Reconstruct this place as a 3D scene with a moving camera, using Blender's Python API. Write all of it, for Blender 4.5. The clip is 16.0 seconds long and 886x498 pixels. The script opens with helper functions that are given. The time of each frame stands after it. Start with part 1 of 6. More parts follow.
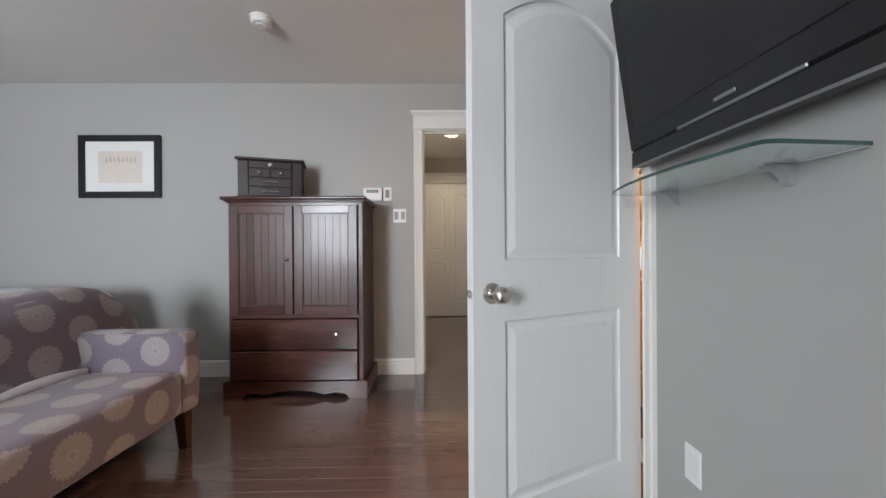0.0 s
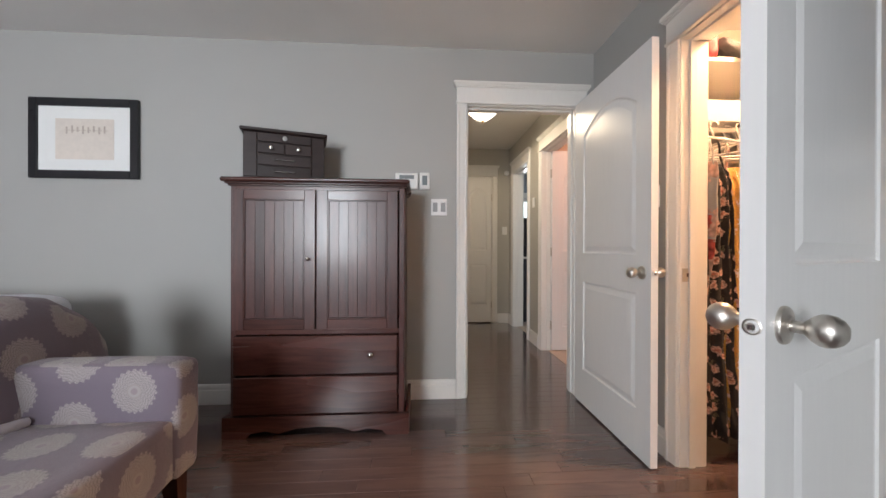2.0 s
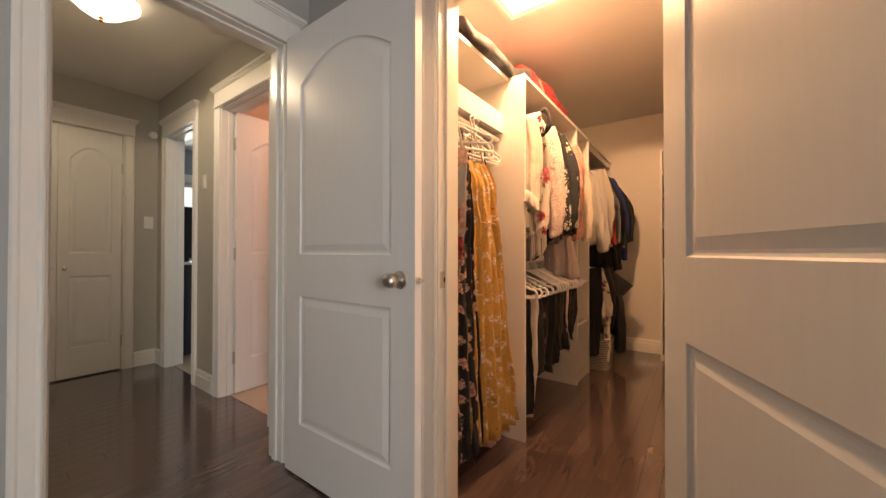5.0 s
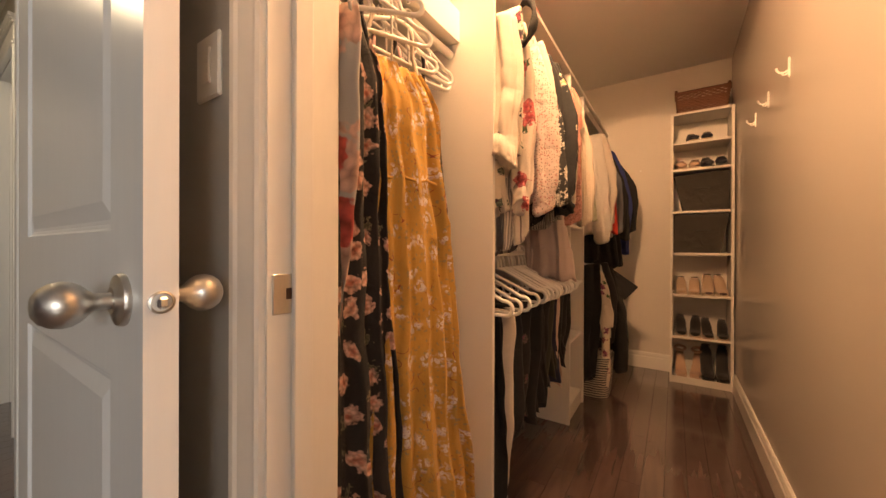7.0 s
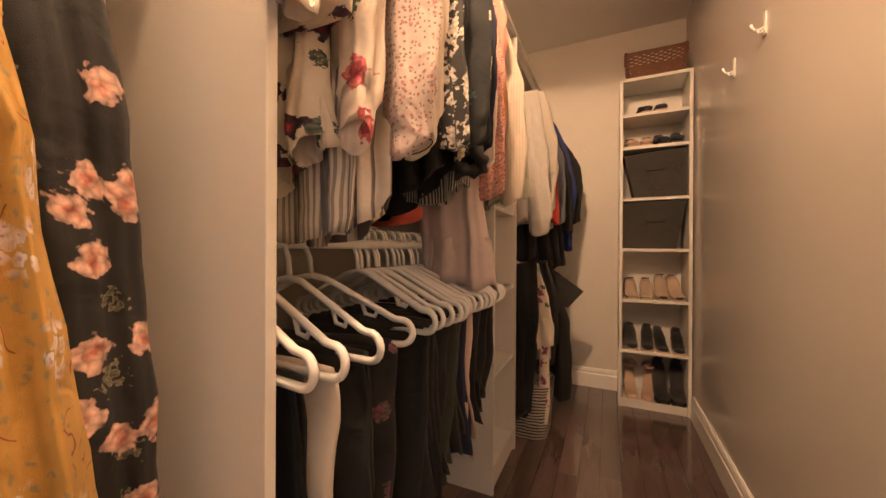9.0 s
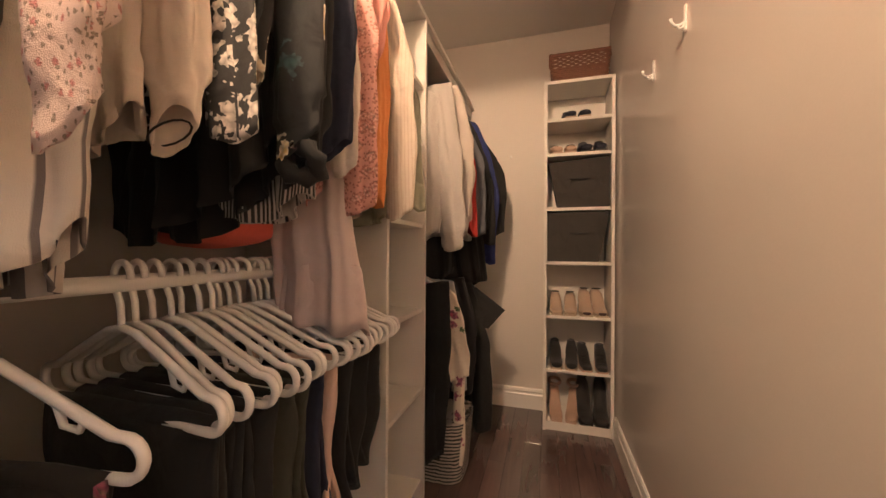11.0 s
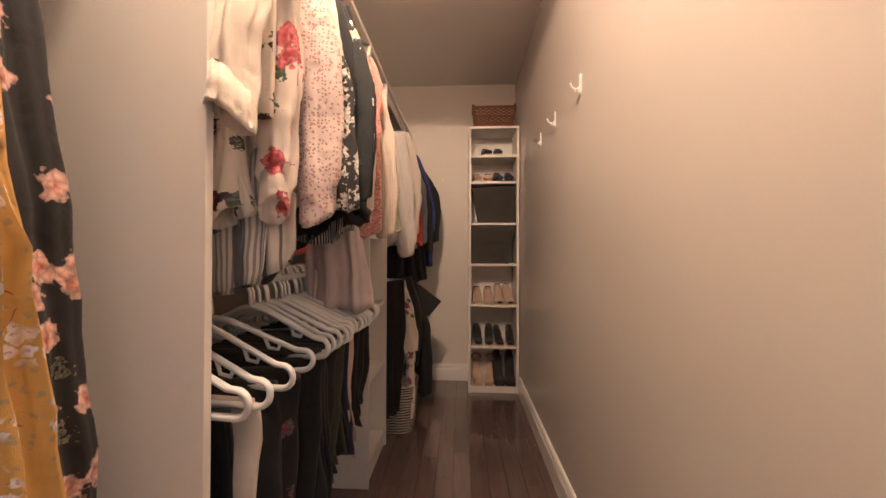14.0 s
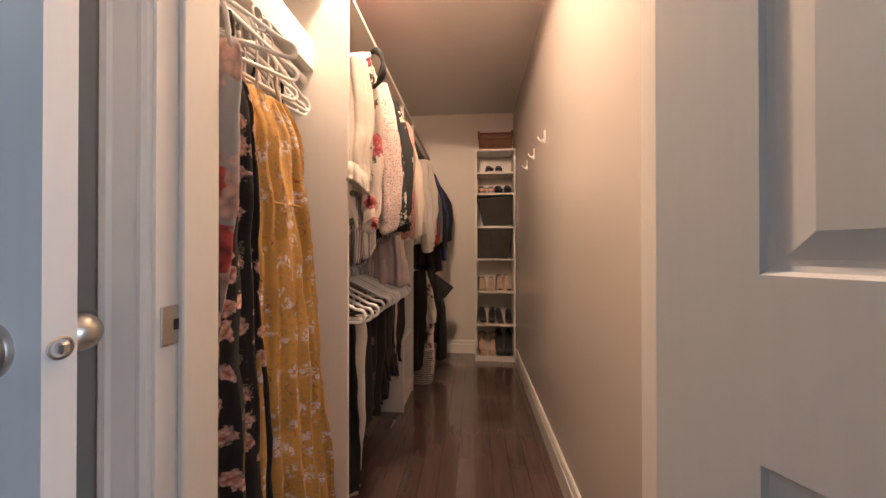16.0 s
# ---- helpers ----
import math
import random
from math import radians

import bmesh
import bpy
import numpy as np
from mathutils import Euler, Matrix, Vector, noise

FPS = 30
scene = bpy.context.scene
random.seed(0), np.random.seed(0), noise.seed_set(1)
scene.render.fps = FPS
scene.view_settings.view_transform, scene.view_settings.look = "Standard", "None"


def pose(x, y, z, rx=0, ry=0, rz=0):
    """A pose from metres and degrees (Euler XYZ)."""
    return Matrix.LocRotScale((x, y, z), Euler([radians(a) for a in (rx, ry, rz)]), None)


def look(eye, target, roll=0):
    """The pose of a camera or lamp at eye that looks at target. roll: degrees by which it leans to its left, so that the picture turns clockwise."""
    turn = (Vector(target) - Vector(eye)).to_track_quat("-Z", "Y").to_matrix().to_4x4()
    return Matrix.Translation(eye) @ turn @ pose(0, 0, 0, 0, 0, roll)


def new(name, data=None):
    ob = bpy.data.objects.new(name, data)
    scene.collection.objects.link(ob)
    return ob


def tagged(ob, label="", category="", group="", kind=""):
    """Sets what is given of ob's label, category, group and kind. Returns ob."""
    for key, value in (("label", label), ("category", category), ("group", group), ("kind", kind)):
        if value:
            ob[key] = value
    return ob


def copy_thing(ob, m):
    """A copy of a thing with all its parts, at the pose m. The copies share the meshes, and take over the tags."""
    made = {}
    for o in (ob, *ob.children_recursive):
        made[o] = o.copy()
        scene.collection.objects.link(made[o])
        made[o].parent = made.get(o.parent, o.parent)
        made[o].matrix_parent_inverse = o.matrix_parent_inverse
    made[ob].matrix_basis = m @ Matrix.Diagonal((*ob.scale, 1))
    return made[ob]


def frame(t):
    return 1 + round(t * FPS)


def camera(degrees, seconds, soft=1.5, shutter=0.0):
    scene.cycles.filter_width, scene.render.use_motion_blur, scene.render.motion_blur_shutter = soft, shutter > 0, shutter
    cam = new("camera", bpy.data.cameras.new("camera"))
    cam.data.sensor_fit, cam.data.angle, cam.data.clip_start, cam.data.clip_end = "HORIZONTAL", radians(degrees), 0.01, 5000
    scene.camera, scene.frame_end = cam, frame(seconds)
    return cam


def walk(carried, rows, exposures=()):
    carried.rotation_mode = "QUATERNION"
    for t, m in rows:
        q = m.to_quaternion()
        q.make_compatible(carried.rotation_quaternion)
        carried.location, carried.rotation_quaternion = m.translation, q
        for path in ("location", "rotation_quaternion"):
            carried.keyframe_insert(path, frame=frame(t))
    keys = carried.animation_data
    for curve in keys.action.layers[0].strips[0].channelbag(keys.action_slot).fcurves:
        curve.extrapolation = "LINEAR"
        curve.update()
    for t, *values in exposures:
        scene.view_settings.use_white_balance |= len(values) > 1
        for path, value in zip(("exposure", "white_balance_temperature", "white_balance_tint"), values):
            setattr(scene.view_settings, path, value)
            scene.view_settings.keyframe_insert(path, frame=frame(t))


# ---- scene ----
cam = camera(103.0, 16.0)
PATH = [
    (0, (-0.013, -0.014, 1.057), (0.019, 1.986, 1.051), -0.4),
    (0.5, (-0.118, 0.065, 1.037), (-0.226, 2.062, 1.026), -0.2),
    (1, (-0.25, 0.222, 1.046), (-0.392, 2.217, 1.032), -0.2),
    (1.5, (-0.365, 0.365, 1.036), (-0.456, 2.363, 1.024), -0.1),
    (2, (-0.464, 0.504, 1.045), (-0.329, 2.499, 1.041), 0.2),
    (2.5, (-0.555, 0.638, 1.039), (-0.035, 2.569, 1.034), 0.4),
    (3, (-0.583, 0.803, 1.026), (0.289, 2.603, 1.041), 0.5),
    (3.5, (-0.568, 0.937, 1.037), (0.601, 2.56, 1.047), 0.4),
    (4, (-0.53, 1.084, 1.030), (0.882, 2.5, 1.06), 0.2),
    (6.5, (0.288, 1.516, 1.025), (1.96, 2.613, 1.021), 0.3),
    (7, (0.474, 1.582, 0.995), (2.147, 2.678, 0.991), 0.2),
    (7.5, (0.646, 1.63, 0.977), (2.337, 2.698, 0.977), 0.3),
    (8, (0.821, 1.671, 0.98), (2.548, 2.68, 0.973), 0.2),
    (8.5, (1.018, 1.689, 0.973), (2.796, 2.605, 0.968), 0.3),
    (9, (1.197, 1.671, 0.962), (3.009, 2.517, 0.96), 0.3),
    (9.5, (1.367, 1.64, 0.97), (3.209, 2.42, 0.971), 0.4),
    (10, (1.515, 1.588, 0.982), (3.38, 2.31, 0.986), 0.4),
    (12.5, (1.402, 1.637, 1.088), (3.38, 1.934, 1.098), 0.3),
    (13, (1.267, 1.663, 1.076), (3.253, 1.895, 1.09), 0.3),
    (13.5, (1.13, 1.663, 1.059), (3.123, 1.828, 1.074), 0.4),
    (14, (0.966, 1.658, 1.057), (2.963, 1.764, 1.073), 0.2),
    (14.5, (0.789, 1.645, 1.057), (2.787, 1.727, 1.071), 0.3),
    (15, (0.615, 1.647, 1.05), (2.614, 1.724, 1.062), 0.2),
    (15.5, (0.426, 1.635, 1.048), (2.424, 1.728, 1.059), 0.0),
    (16, (0.276, 1.615, 1.041), (2.268, 1.792, 1.052), 0.0),
]
EXPOSURES = [(0, -0.28, 6550, 11), (0.5, -0.39, 6650, 12), (1, -0.38, 6600, 13), (2, -0.30, 6650, 12), (2.5, -0.34, 6700, 12), (3, -0.36, 6850, 13), (3.5, -0.46, 7000, 14), (6.5, -0.78, 7900, 14), (7.5, -0.66, 7800, 14), (8.3, -0.56, 6850, 12), (9, -0.5, 6300, 7), (10, -0.5, 5800, 6), (12.5, -0.62, 5350, 3), (13.5, -0.72, 5150, 4), (14.5, -0.72, 5050, 5), (15.5, -0.82, 5200, 6), (16, -0.92, 5300, 7)]
walk(cam, [(t, look(eye, target, roll)) for t, eye, target, roll in PATH], EXPOSURES)

# ---- light ----
world = bpy.data.worlds.new("sky")
scene.world = world
world.use_nodes = True
wn = world.node_tree
sky = wn.nodes.new("ShaderNodeTexSky")
sky.sky_type, sky.sun_disc = "NISHITA", False
sky.sun_elevation, sky.sun_rotation = radians(40), radians(200)
wn.nodes["Background"].inputs[1].default_value = 0.12
wn.links.new(sky.outputs[0], wn.nodes["Background"].inputs[0])


def lamp(name, kind, m, power, color, **extra):
    data = bpy.data.lights.new(name, kind)
    data.energy, data.color = power, color
    for key, value in extra.items():
        if key == "size":
            data.shape, data.size, data.size_y = "RECTANGLE", value[0], value[1]
        if key == "radius":
            data.shadow_soft_size = value
    ob = new(name, data)
    ob.matrix_world = m
    return ob


DAY, WARM, SOFT_WARM = (0.84, 0.92, 1.0), (1.0, 0.59, 0.32), (1.0, 0.82, 0.58)
lamp("daylight_south", "AREA", look((-2.2, -2.48, 1.45), (-3.0, 2.0, 1.0)), 218, DAY, size=(1.1, 1.3))
lamp("daylight_west", "AREA", look((-3.98, -0.5, 1.45), (0, -0.3, 1.1)), 8, DAY, size=(1.5, 1.3))
closet_lamp = lamp("closet_lamp", "SPOT", pose(1.38, 1.90, 2.385), 178, WARM, radius=0.05)
# unseen fill added below the panel; lights the ceiling that the spot misses
lamp("closet_lamp_fill", "POINT", pose(1.38, 1.90, 2.25), 28, WARM, radius=0.15)
closet_lamp.data.spot_size, closet_lamp.data.spot_blend = radians(172), 0.08
hall_lamp = lamp("hall_lamp", "SPOT", pose(0.155, 3.93, 2.30), 30, SOFT_WARM, radius=0.07)
hall_lamp.data.spot_size, hall_lamp.data.spot_blend = radians(170), 0.2
lamp("bath_lamp", "POINT", pose(1.7, 3.3, 2.2), 22, (1.0, 0.52, 0.33), radius=0.08)
lamp("daylight_far_room", "AREA", look((1.9, 6.9, 1.5), (1.4, 5.0, 1.2)), 40, DAY, size=(1.6, 1.2))
sun = bpy.data.lights.new("sun", "SUN")
sun.energy, sun.angle, sun.color = 0.8, radians(12), (1.0, 0.97, 0.93)
new("sun", sun).matrix_world = look((0, 0, 10), (0.4, 6, 4))

# ---- materials ----


def mat(name, color=(0.8, 0.8, 0.8), rough=0.5, metal=0.0, bump=0.0, scale=40.0, vary=0.06, stretch=(1, 1, 1), sheen=0.0, coat=0.0, emit=None, coarse=3.0):
    """A material with two scales of variation in its colour, and a fine relief."""
    m = bpy.data.materials.new(name)
    m.use_nodes = True
    nt = m.node_tree
    b = nt.nodes["Principled BSDF"]
    b.inputs["Roughness"].default_value, b.inputs["Metallic"].default_value = rough, metal
    b.inputs["Sheen Weight"].default_value, b.inputs["Coat Weight"].default_value = sheen, coat
    tc = nt.nodes.new("ShaderNodeTexCoord")
    mp = nt.nodes.new("ShaderNodeMapping")
    mp.inputs["Scale"].default_value = stretch
    nt.links.new(tc.outputs["Object"], mp.inputs[0])
    fine, big = nt.nodes.new("ShaderNodeTexNoise"), nt.nodes.new("ShaderNodeTexNoise")
    fine.inputs["Scale"].default_value, big.inputs["Scale"].default_value = scale, coarse
    fine.inputs["Detail"].default_value = 4
    for n in (fine, big):
        nt.links.new(mp.outputs[0], n.inputs["Vector"])
    add = nt.nodes.new("ShaderNodeMath")
    nt.links.new(fine.outputs[0], add.inputs[0])
    nt.links.new(big.outputs[0], add.inputs[1])
    ramp = nt.nodes.new("ShaderNodeMapRange")
    ramp.inputs["From Min"].default_value, ramp.inputs["From Max"].default_value = 0.7, 1.3
    ramp.inputs["To Min"].default_value, ramp.inputs["To Max"].default_value = 1 - vary, 1 + vary
    nt.links.new(add.outputs[0], ramp.inputs[0])
    mul = nt.nodes.new("ShaderNodeVectorMath")
    mul.operation = "SCALE"
    mul.inputs[0].default_value = color[:3]
    nt.links.new(ramp.outputs[0], mul.inputs["Scale"])
    nt.links.new(mul.outputs[0], b.inputs["Base Color"])
    if bump:
        bp = nt.nodes.new("ShaderNodeBump")
        bp.inputs["Strength"].default_value, bp.inputs["Distance"].default_value = bump, 0.002
        nt.links.new(fine.outputs[0], bp.inputs["Height"])
        nt.links.new(bp.outputs[0], b.inputs["Normal"])
    if emit:
        b.inputs["Emission Color"].default_value = (*emit[0], 1)
        b.inputs["Emission Strength"].default_value = emit[1]
    return m


def node(nt, kind, **inputs):
    n = nt.nodes.new(kind)
    for key, value in inputs.items():
        n.inputs[key.replace("_", " ")].default_value = value
    return n


def math_node(nt, op, a, b=None, clamp=False):
    n = nt.nodes.new("ShaderNodeMath")
    n.operation, n.use_clamp = op, clamp
    for i, v in enumerate((a, b)):
        if v is None:
            continue
        if isinstance(v, (int, float)):
            n.inputs[i].default_value = v
        else:
            nt.links.new(v, n.inputs[i])
    return n.outputs[0]


def mixed(nt, fac, a, b):
    n = nt.nodes.new("ShaderNodeMix")
    n.data_type = "RGBA"
    nt.links.new(fac, n.inputs[0])
    for i, v in ((6, a), (7, b)):
        if isinstance(v, tuple):
            n.inputs[i].default_value = (*v[:3], 1)
        else:
            nt.links.new(v, n.inputs[i])
    return n.outputs[2]


def edge(nt, value, at, soft):
    """1 where value is under at, 0 above, with a soft edge."""
    n = nt.nodes.new("ShaderNodeMapRange")
    n.inputs["From Min"].default_value, n.inputs["From Max"].default_value = at - soft, at + soft
    n.inputs["To Min"].default_value, n.inputs["To Max"].default_value = 1, 0
    nt.links.new(value, n.inputs[0])
    return n.outputs[0]


def print_layer(nt, vec, below, cells, size, colors, seed, fill=1.0, petal=0.5):
    """Blossoms of a printed fabric: cells to the metre, size of a blossom in metres, colours from heart to rim."""
    shift = nt.nodes.new("ShaderNodeVectorMath")
    shift.inputs[1].default_value = (seed, seed * 1.7, seed * 0.6)
    nt.links.new(vec, shift.inputs[0])
    wob = node(nt, "ShaderNodeTexNoise", Scale=3.2 / size, Detail=2.0)
    nt.links.new(shift.outputs[0], wob.inputs["Vector"])
    vor = node(nt, "ShaderNodeTexVoronoi", Scale=cells, Randomness=0.8)
    vor.voronoi_dimensions = "2D"
    nt.links.new(shift.outputs[0], vor.inputs["Vector"])
    d = math_node(nt, "DIVIDE", vor.outputs["Distance"], cells * size / 2)
    w = math_node(nt, "MULTIPLY", math_node(nt, "SUBTRACT", wob.outputs[0], 0.5), 2.6 * petal)
    d = math_node(nt, "ADD", d, w)
    sep = nt.nodes.new("ShaderNodeSeparateColor")
    nt.links.new(vor.outputs["Color"], sep.inputs[0])
    on = edge(nt, sep.outputs[0], fill, 0.001)
    mask = math_node(nt, "MULTIPLY", edge(nt, d, 0.8, 0.06), on)
    ramp = nt.nodes.new("ShaderNodeValToRGB")
    ramp.color_ramp.elements.remove(ramp.color_ramp.elements[1])
    for i, c in enumerate(colors):
        e = ramp.color_ramp.elements[0] if i == 0 else ramp.color_ramp.elements.new(0.15 + 0.75 * i / len(colors))
        e.color = (*c, 1)
    nt.links.new(d, ramp.inputs[0])
    # petal rims: lighter and darker flakes inside each blossom
    pet = node(nt, "ShaderNodeTexVoronoi", Scale=4.6 / size, Randomness=1.0)
    pet.voronoi_dimensions = "2D"
    bend = nt.nodes.new("ShaderNodeVectorMath")
    bend.operation = "MULTIPLY_ADD"
    nt.links.new(wob.outputs["Color"], bend.inputs[0])
    bend.inputs[1].default_value = (size * 0.25, size * 0.25, 0)
    nt.links.new(shift.outputs[0], bend.inputs[2])
    nt.links.new(bend.outputs[0], pet.inputs["Vector"])
    shade = nt.nodes.new("ShaderNodeMapRange")
    shade.inputs["From Min"].default_value, shade.inputs["From Max"].default_value = 0.15, 0.85
    shade.inputs["To Min"].default_value, shade.inputs["To Max"].default_value = 1.18, 0.45
    nt.links.new(pet.outputs["Distance"], shade.inputs[0])
    tone = nt.nodes.new("ShaderNodeVectorMath")
    tone.operation = "SCALE"
    nt.links.new(ramp.outputs[0], tone.inputs[0])
    nt.links.new(shade.outputs[0], tone.inputs["Scale"])
    return mixed(nt, mask, below, tone.outputs[0])


def sprig_print(nt, vec, below):
    """Clusters of small white blossoms on thin red-brown twigs, with grey-green leaves."""
    def cells(scale, shift):
        sh = nt.nodes.new("ShaderNodeVectorMath")
        nt.links.new(vec, sh.inputs[0])
        wob = node(nt, "ShaderNodeTexNoise", Scale=scale * 1.6, Detail=3.0)
        nt.links.new(vec, wob.inputs["Vector"])
        b = nt.nodes.new("ShaderNodeVectorMath")
        b.operation = "MULTIPLY_ADD"
        nt.links.new(wob.outputs["Color"], b.inputs[0])
        b.inputs[1].default_value = (1.1 / scale, 1.1 / scale, 0)
        nt.links.new(sh.outputs[0], b.inputs[2])
        sh.inputs[1].default_value = shift
        v = node(nt, "ShaderNodeTexVoronoi", Scale=scale, Randomness=0.85)
        v.voronoi_dimensions = "2D"
        nt.links.new(b.outputs[0], v.inputs["Vector"])
        return v.outputs["Distance"]
    group = cells(13.5, (0.3, 0.1, 0))
    line = node(nt, "ShaderNodeTexNoise", Scale=17.0, Detail=1.0)
    nt.links.new(vec, line.inputs["Vector"])
    thin = edge(nt, math_node(nt, "ABSOLUTE", math_node(nt, "SUBTRACT", line.outputs[0], 0.52)), 0.0065, 0.004)
    col = mixed(nt, math_node(nt, "MULTIPLY", thin, edge(nt, cells(15.0, (0.7, 0.4, 0)), 0.33, 0.02)), below, (0.26, 0.06, 0.035))
    col = mixed(nt, math_node(nt, "MULTIPLY", edge(nt, cells(52.0, (2.3, 0.7, 0)), 0.18, 0.05), edge(nt, group, 0.62, 0.02)), col, (0.34, 0.26, 0.12))
    f = cells(66.0, (0, 0, 0))
    col = mixed(nt, math_node(nt, "MULTIPLY", edge(nt, f, 0.44, 0.06), edge(nt, group, 0.23, 0.08)), col, (0.74, 0.66, 0.64))
    return mixed(nt, math_node(nt, "MULTIPLY", edge(nt, f, 0.10, 0.06), edge(nt, group, 0.27, 0.05)), col, (0.42, 0.26, 0.34))


def fabric(name, base, layers=(), stripes=None, rough=0.85, sheen=0.04, wrinkle=0.45, weave=900, vary=0.07, sprigs=False):
    """Cloth. layers: (cells, size, colours, seed, fill, petal); stripes: (width, share, colour, slant). The print lies in the y-z plane, or by UV."""
    m = bpy.data.materials.new(name)
    m.use_nodes = True
    nt = m.node_tree
    b = nt.nodes["Principled BSDF"]
    b.inputs["Roughness"].default_value, b.inputs["Sheen Weight"].default_value = rough, sheen
    tc = nt.nodes.new("ShaderNodeTexCoord")
    vec = tc.outputs["UV"]
    col = None
    big = node(nt, "ShaderNodeTexNoise", Scale=5.0, Detail=3.0)
    nt.links.new(tc.outputs["Object"], big.inputs["Vector"])
    tint = nt.nodes.new("ShaderNodeVectorMath")
    tint.operation = "SCALE"
    tint.inputs[0].default_value = base
    k = nt.nodes.new("ShaderNodeMapRange")
    k.inputs["To Min"].default_value, k.inputs["To Max"].default_value = 1 - 2.5 * vary, 1 + 2.5 * vary
    nt.links.new(big.outputs[0], k.inputs[0])
    nt.links.new(k.outputs[0], tint.inputs["Scale"])
    col = tint.outputs[0]
    if stripes:
        width, share, color, slant = stripes
        sep = nt.nodes.new("ShaderNodeSeparateXYZ")
        nt.links.new(vec, sep.inputs[0])
        u = math_node(nt, "ADD", sep.outputs[0], math_node(nt, "MULTIPLY", sep.outputs[1], slant))
        saw = math_node(nt, "FRACT", math_node(nt, "DIVIDE", u, width))
        col = mixed(nt, edge(nt, saw, share, 0.03), col, color)
    for cells, size, colors, seed, fill, petal in layers:
        col = print_layer(nt, vec, col, cells, size, colors, seed, fill, petal)
    if sprigs:
        col = sprig_print(nt, vec, col)
    nt.links.new(col, b.inputs["Base Color"])
    cr = node(nt, "ShaderNodeTexNoise", Scale=14.0, Detail=3.0)
    cr.inputs["Distortion"].default_value = 0.6
    nt.links.new(tc.outputs["Object"], cr.inputs["Vector"])
    fi = node(nt, "ShaderNodeTexNoise", Scale=float(weave))
    nt.links.new(tc.outputs["Object"], fi.inputs["Vector"])
    h = math_node(nt, "ADD", math_node(nt, "MULTIPLY", cr.outputs[0], 6.0), math_node(nt, "MULTIPLY", fi.outputs[0], 0.5))
    bp = node(nt, "ShaderNodeBump", Strength=wrinkle, Distance=0.004)
    nt.links.new(h, bp.inputs["Height"])
    nt.links.new(bp.outputs[0], b.inputs["Normal"])
    return m


def sofa_cloth():
    """Lilac cloth with beige doily medallions: rings and petals about the centres of a half-dropped grid."""
    m = bpy.data.materials.new("sofa_cloth")
    m.use_nodes = True
    nt = m.node_tree
    b = nt.nodes["Principled BSDF"]
    b.inputs["Roughness"].default_value, b.inputs["Sheen Weight"].default_value = 0.9, 0.3
    tc = nt.nodes.new("ShaderNodeTexCoord")
    sep = nt.nodes.new("ShaderNodeSeparateXYZ")
    nt.links.new(tc.outputs["UV"], sep.inputs[0])
    step_u, step_v, radius = 0.195, 0.215, 0.077
    cu = math_node(nt, "DIVIDE", sep.outputs[0], step_u)
    col_i = math_node(nt, "FLOOR", cu)
    odd = math_node(nt, "MULTIPLY", math_node(nt, "PINGPONG", col_i, 1.0), 0.5)
    fu = math_node(nt, "SUBTRACT", math_node(nt, "FRACT", cu), 0.5)
    cv = math_node(nt, "ADD", math_node(nt, "DIVIDE", sep.outputs[1], step_v), odd)
    fv = math_node(nt, "SUBTRACT", math_node(nt, "FRACT", cv), 0.5)
    x, y = math_node(nt, "MULTIPLY", fu, step_u), math_node(nt, "MULTIPLY", fv, step_v)
    r = math_node(nt, "DIVIDE", math_node(nt, "SQRT", math_node(nt, "ADD", math_node(nt, "MULTIPLY", x, x), math_node(nt, "MULTIPLY", y, y))), radius)
    a = math_node(nt, "ARCTAN2", y, x)
    wave = math_node(nt, "SINE", math_node(nt, "MULTIPLY", a, 22.0))
    wave2 = math_node(nt, "SINE", math_node(nt, "MULTIPLY", a, 48.0))
    rough = node(nt, "ShaderNodeTexNoise", Scale=160.0, Detail=2.0)
    nt.links.new(tc.outputs["UV"], rough.inputs["Vector"])
    rim = math_node(nt, "ADD", math_node(nt, "ADD", r, math_node(nt, "MULTIPLY", wave, 0.05)), math_node(nt, "MULTIPLY", rough.outputs[0], 0.14))
    disc = edge(nt, rim, 1.02, 0.03)
    rings = math_node(nt, "SINE", math_node(nt, "ADD", math_node(nt, "MULTIPLY", math_node(nt, "ADD", r, math_node(nt, "MULTIPLY", wave, 0.045)), 46.0), math_node(nt, "MULTIPLY", math_node(nt, "ADD", wave2, math_node(nt, "MULTIPLY", rough.outputs[0], 2.5)), 1.6)))
    lace = math_node(nt, "MULTIPLY", edge(nt, rings, -0.25, 0.3), math_node(nt, "SUBTRACT", 1.0, edge(nt, r, 0.32, 0.02)))
    ground = mixed(nt, math_node(nt, "MULTIPLY", r, 0.0), (0.173, 0.139, 0.174), (0.2, 0.2, 0.2))
    beige, dark = (0.37, 0.33, 0.322), (0.222, 0.185, 0.20)
    med = mixed(nt, math_node(nt, "MULTIPLY", lace, 0.75), beige, dark)
    heart = edge(nt, r, 0.15, 0.02)
    med = mixed(nt, heart, med, (0.30, 0.24, 0.26))
    gap = math_node(nt, "MULTIPLY", edge(nt, r, 0.32, 0.015), math_node(nt, "SUBTRACT", 1.0, edge(nt, r, 0.27, 0.015)))
    med = mixed(nt, gap, med, (0.33, 0.28, 0.28))
    col = mixed(nt, disc, ground, med)
    nt.links.new(col, b.inputs["Base Color"])
    fi = node(nt, "ShaderNodeTexNoise", Scale=700.0)
    nt.links.new(tc.outputs["Object"], fi.inputs["Vector"])
    cr = node(nt, "ShaderNodeTexNoise", Scale=9.0, Detail=3.0)
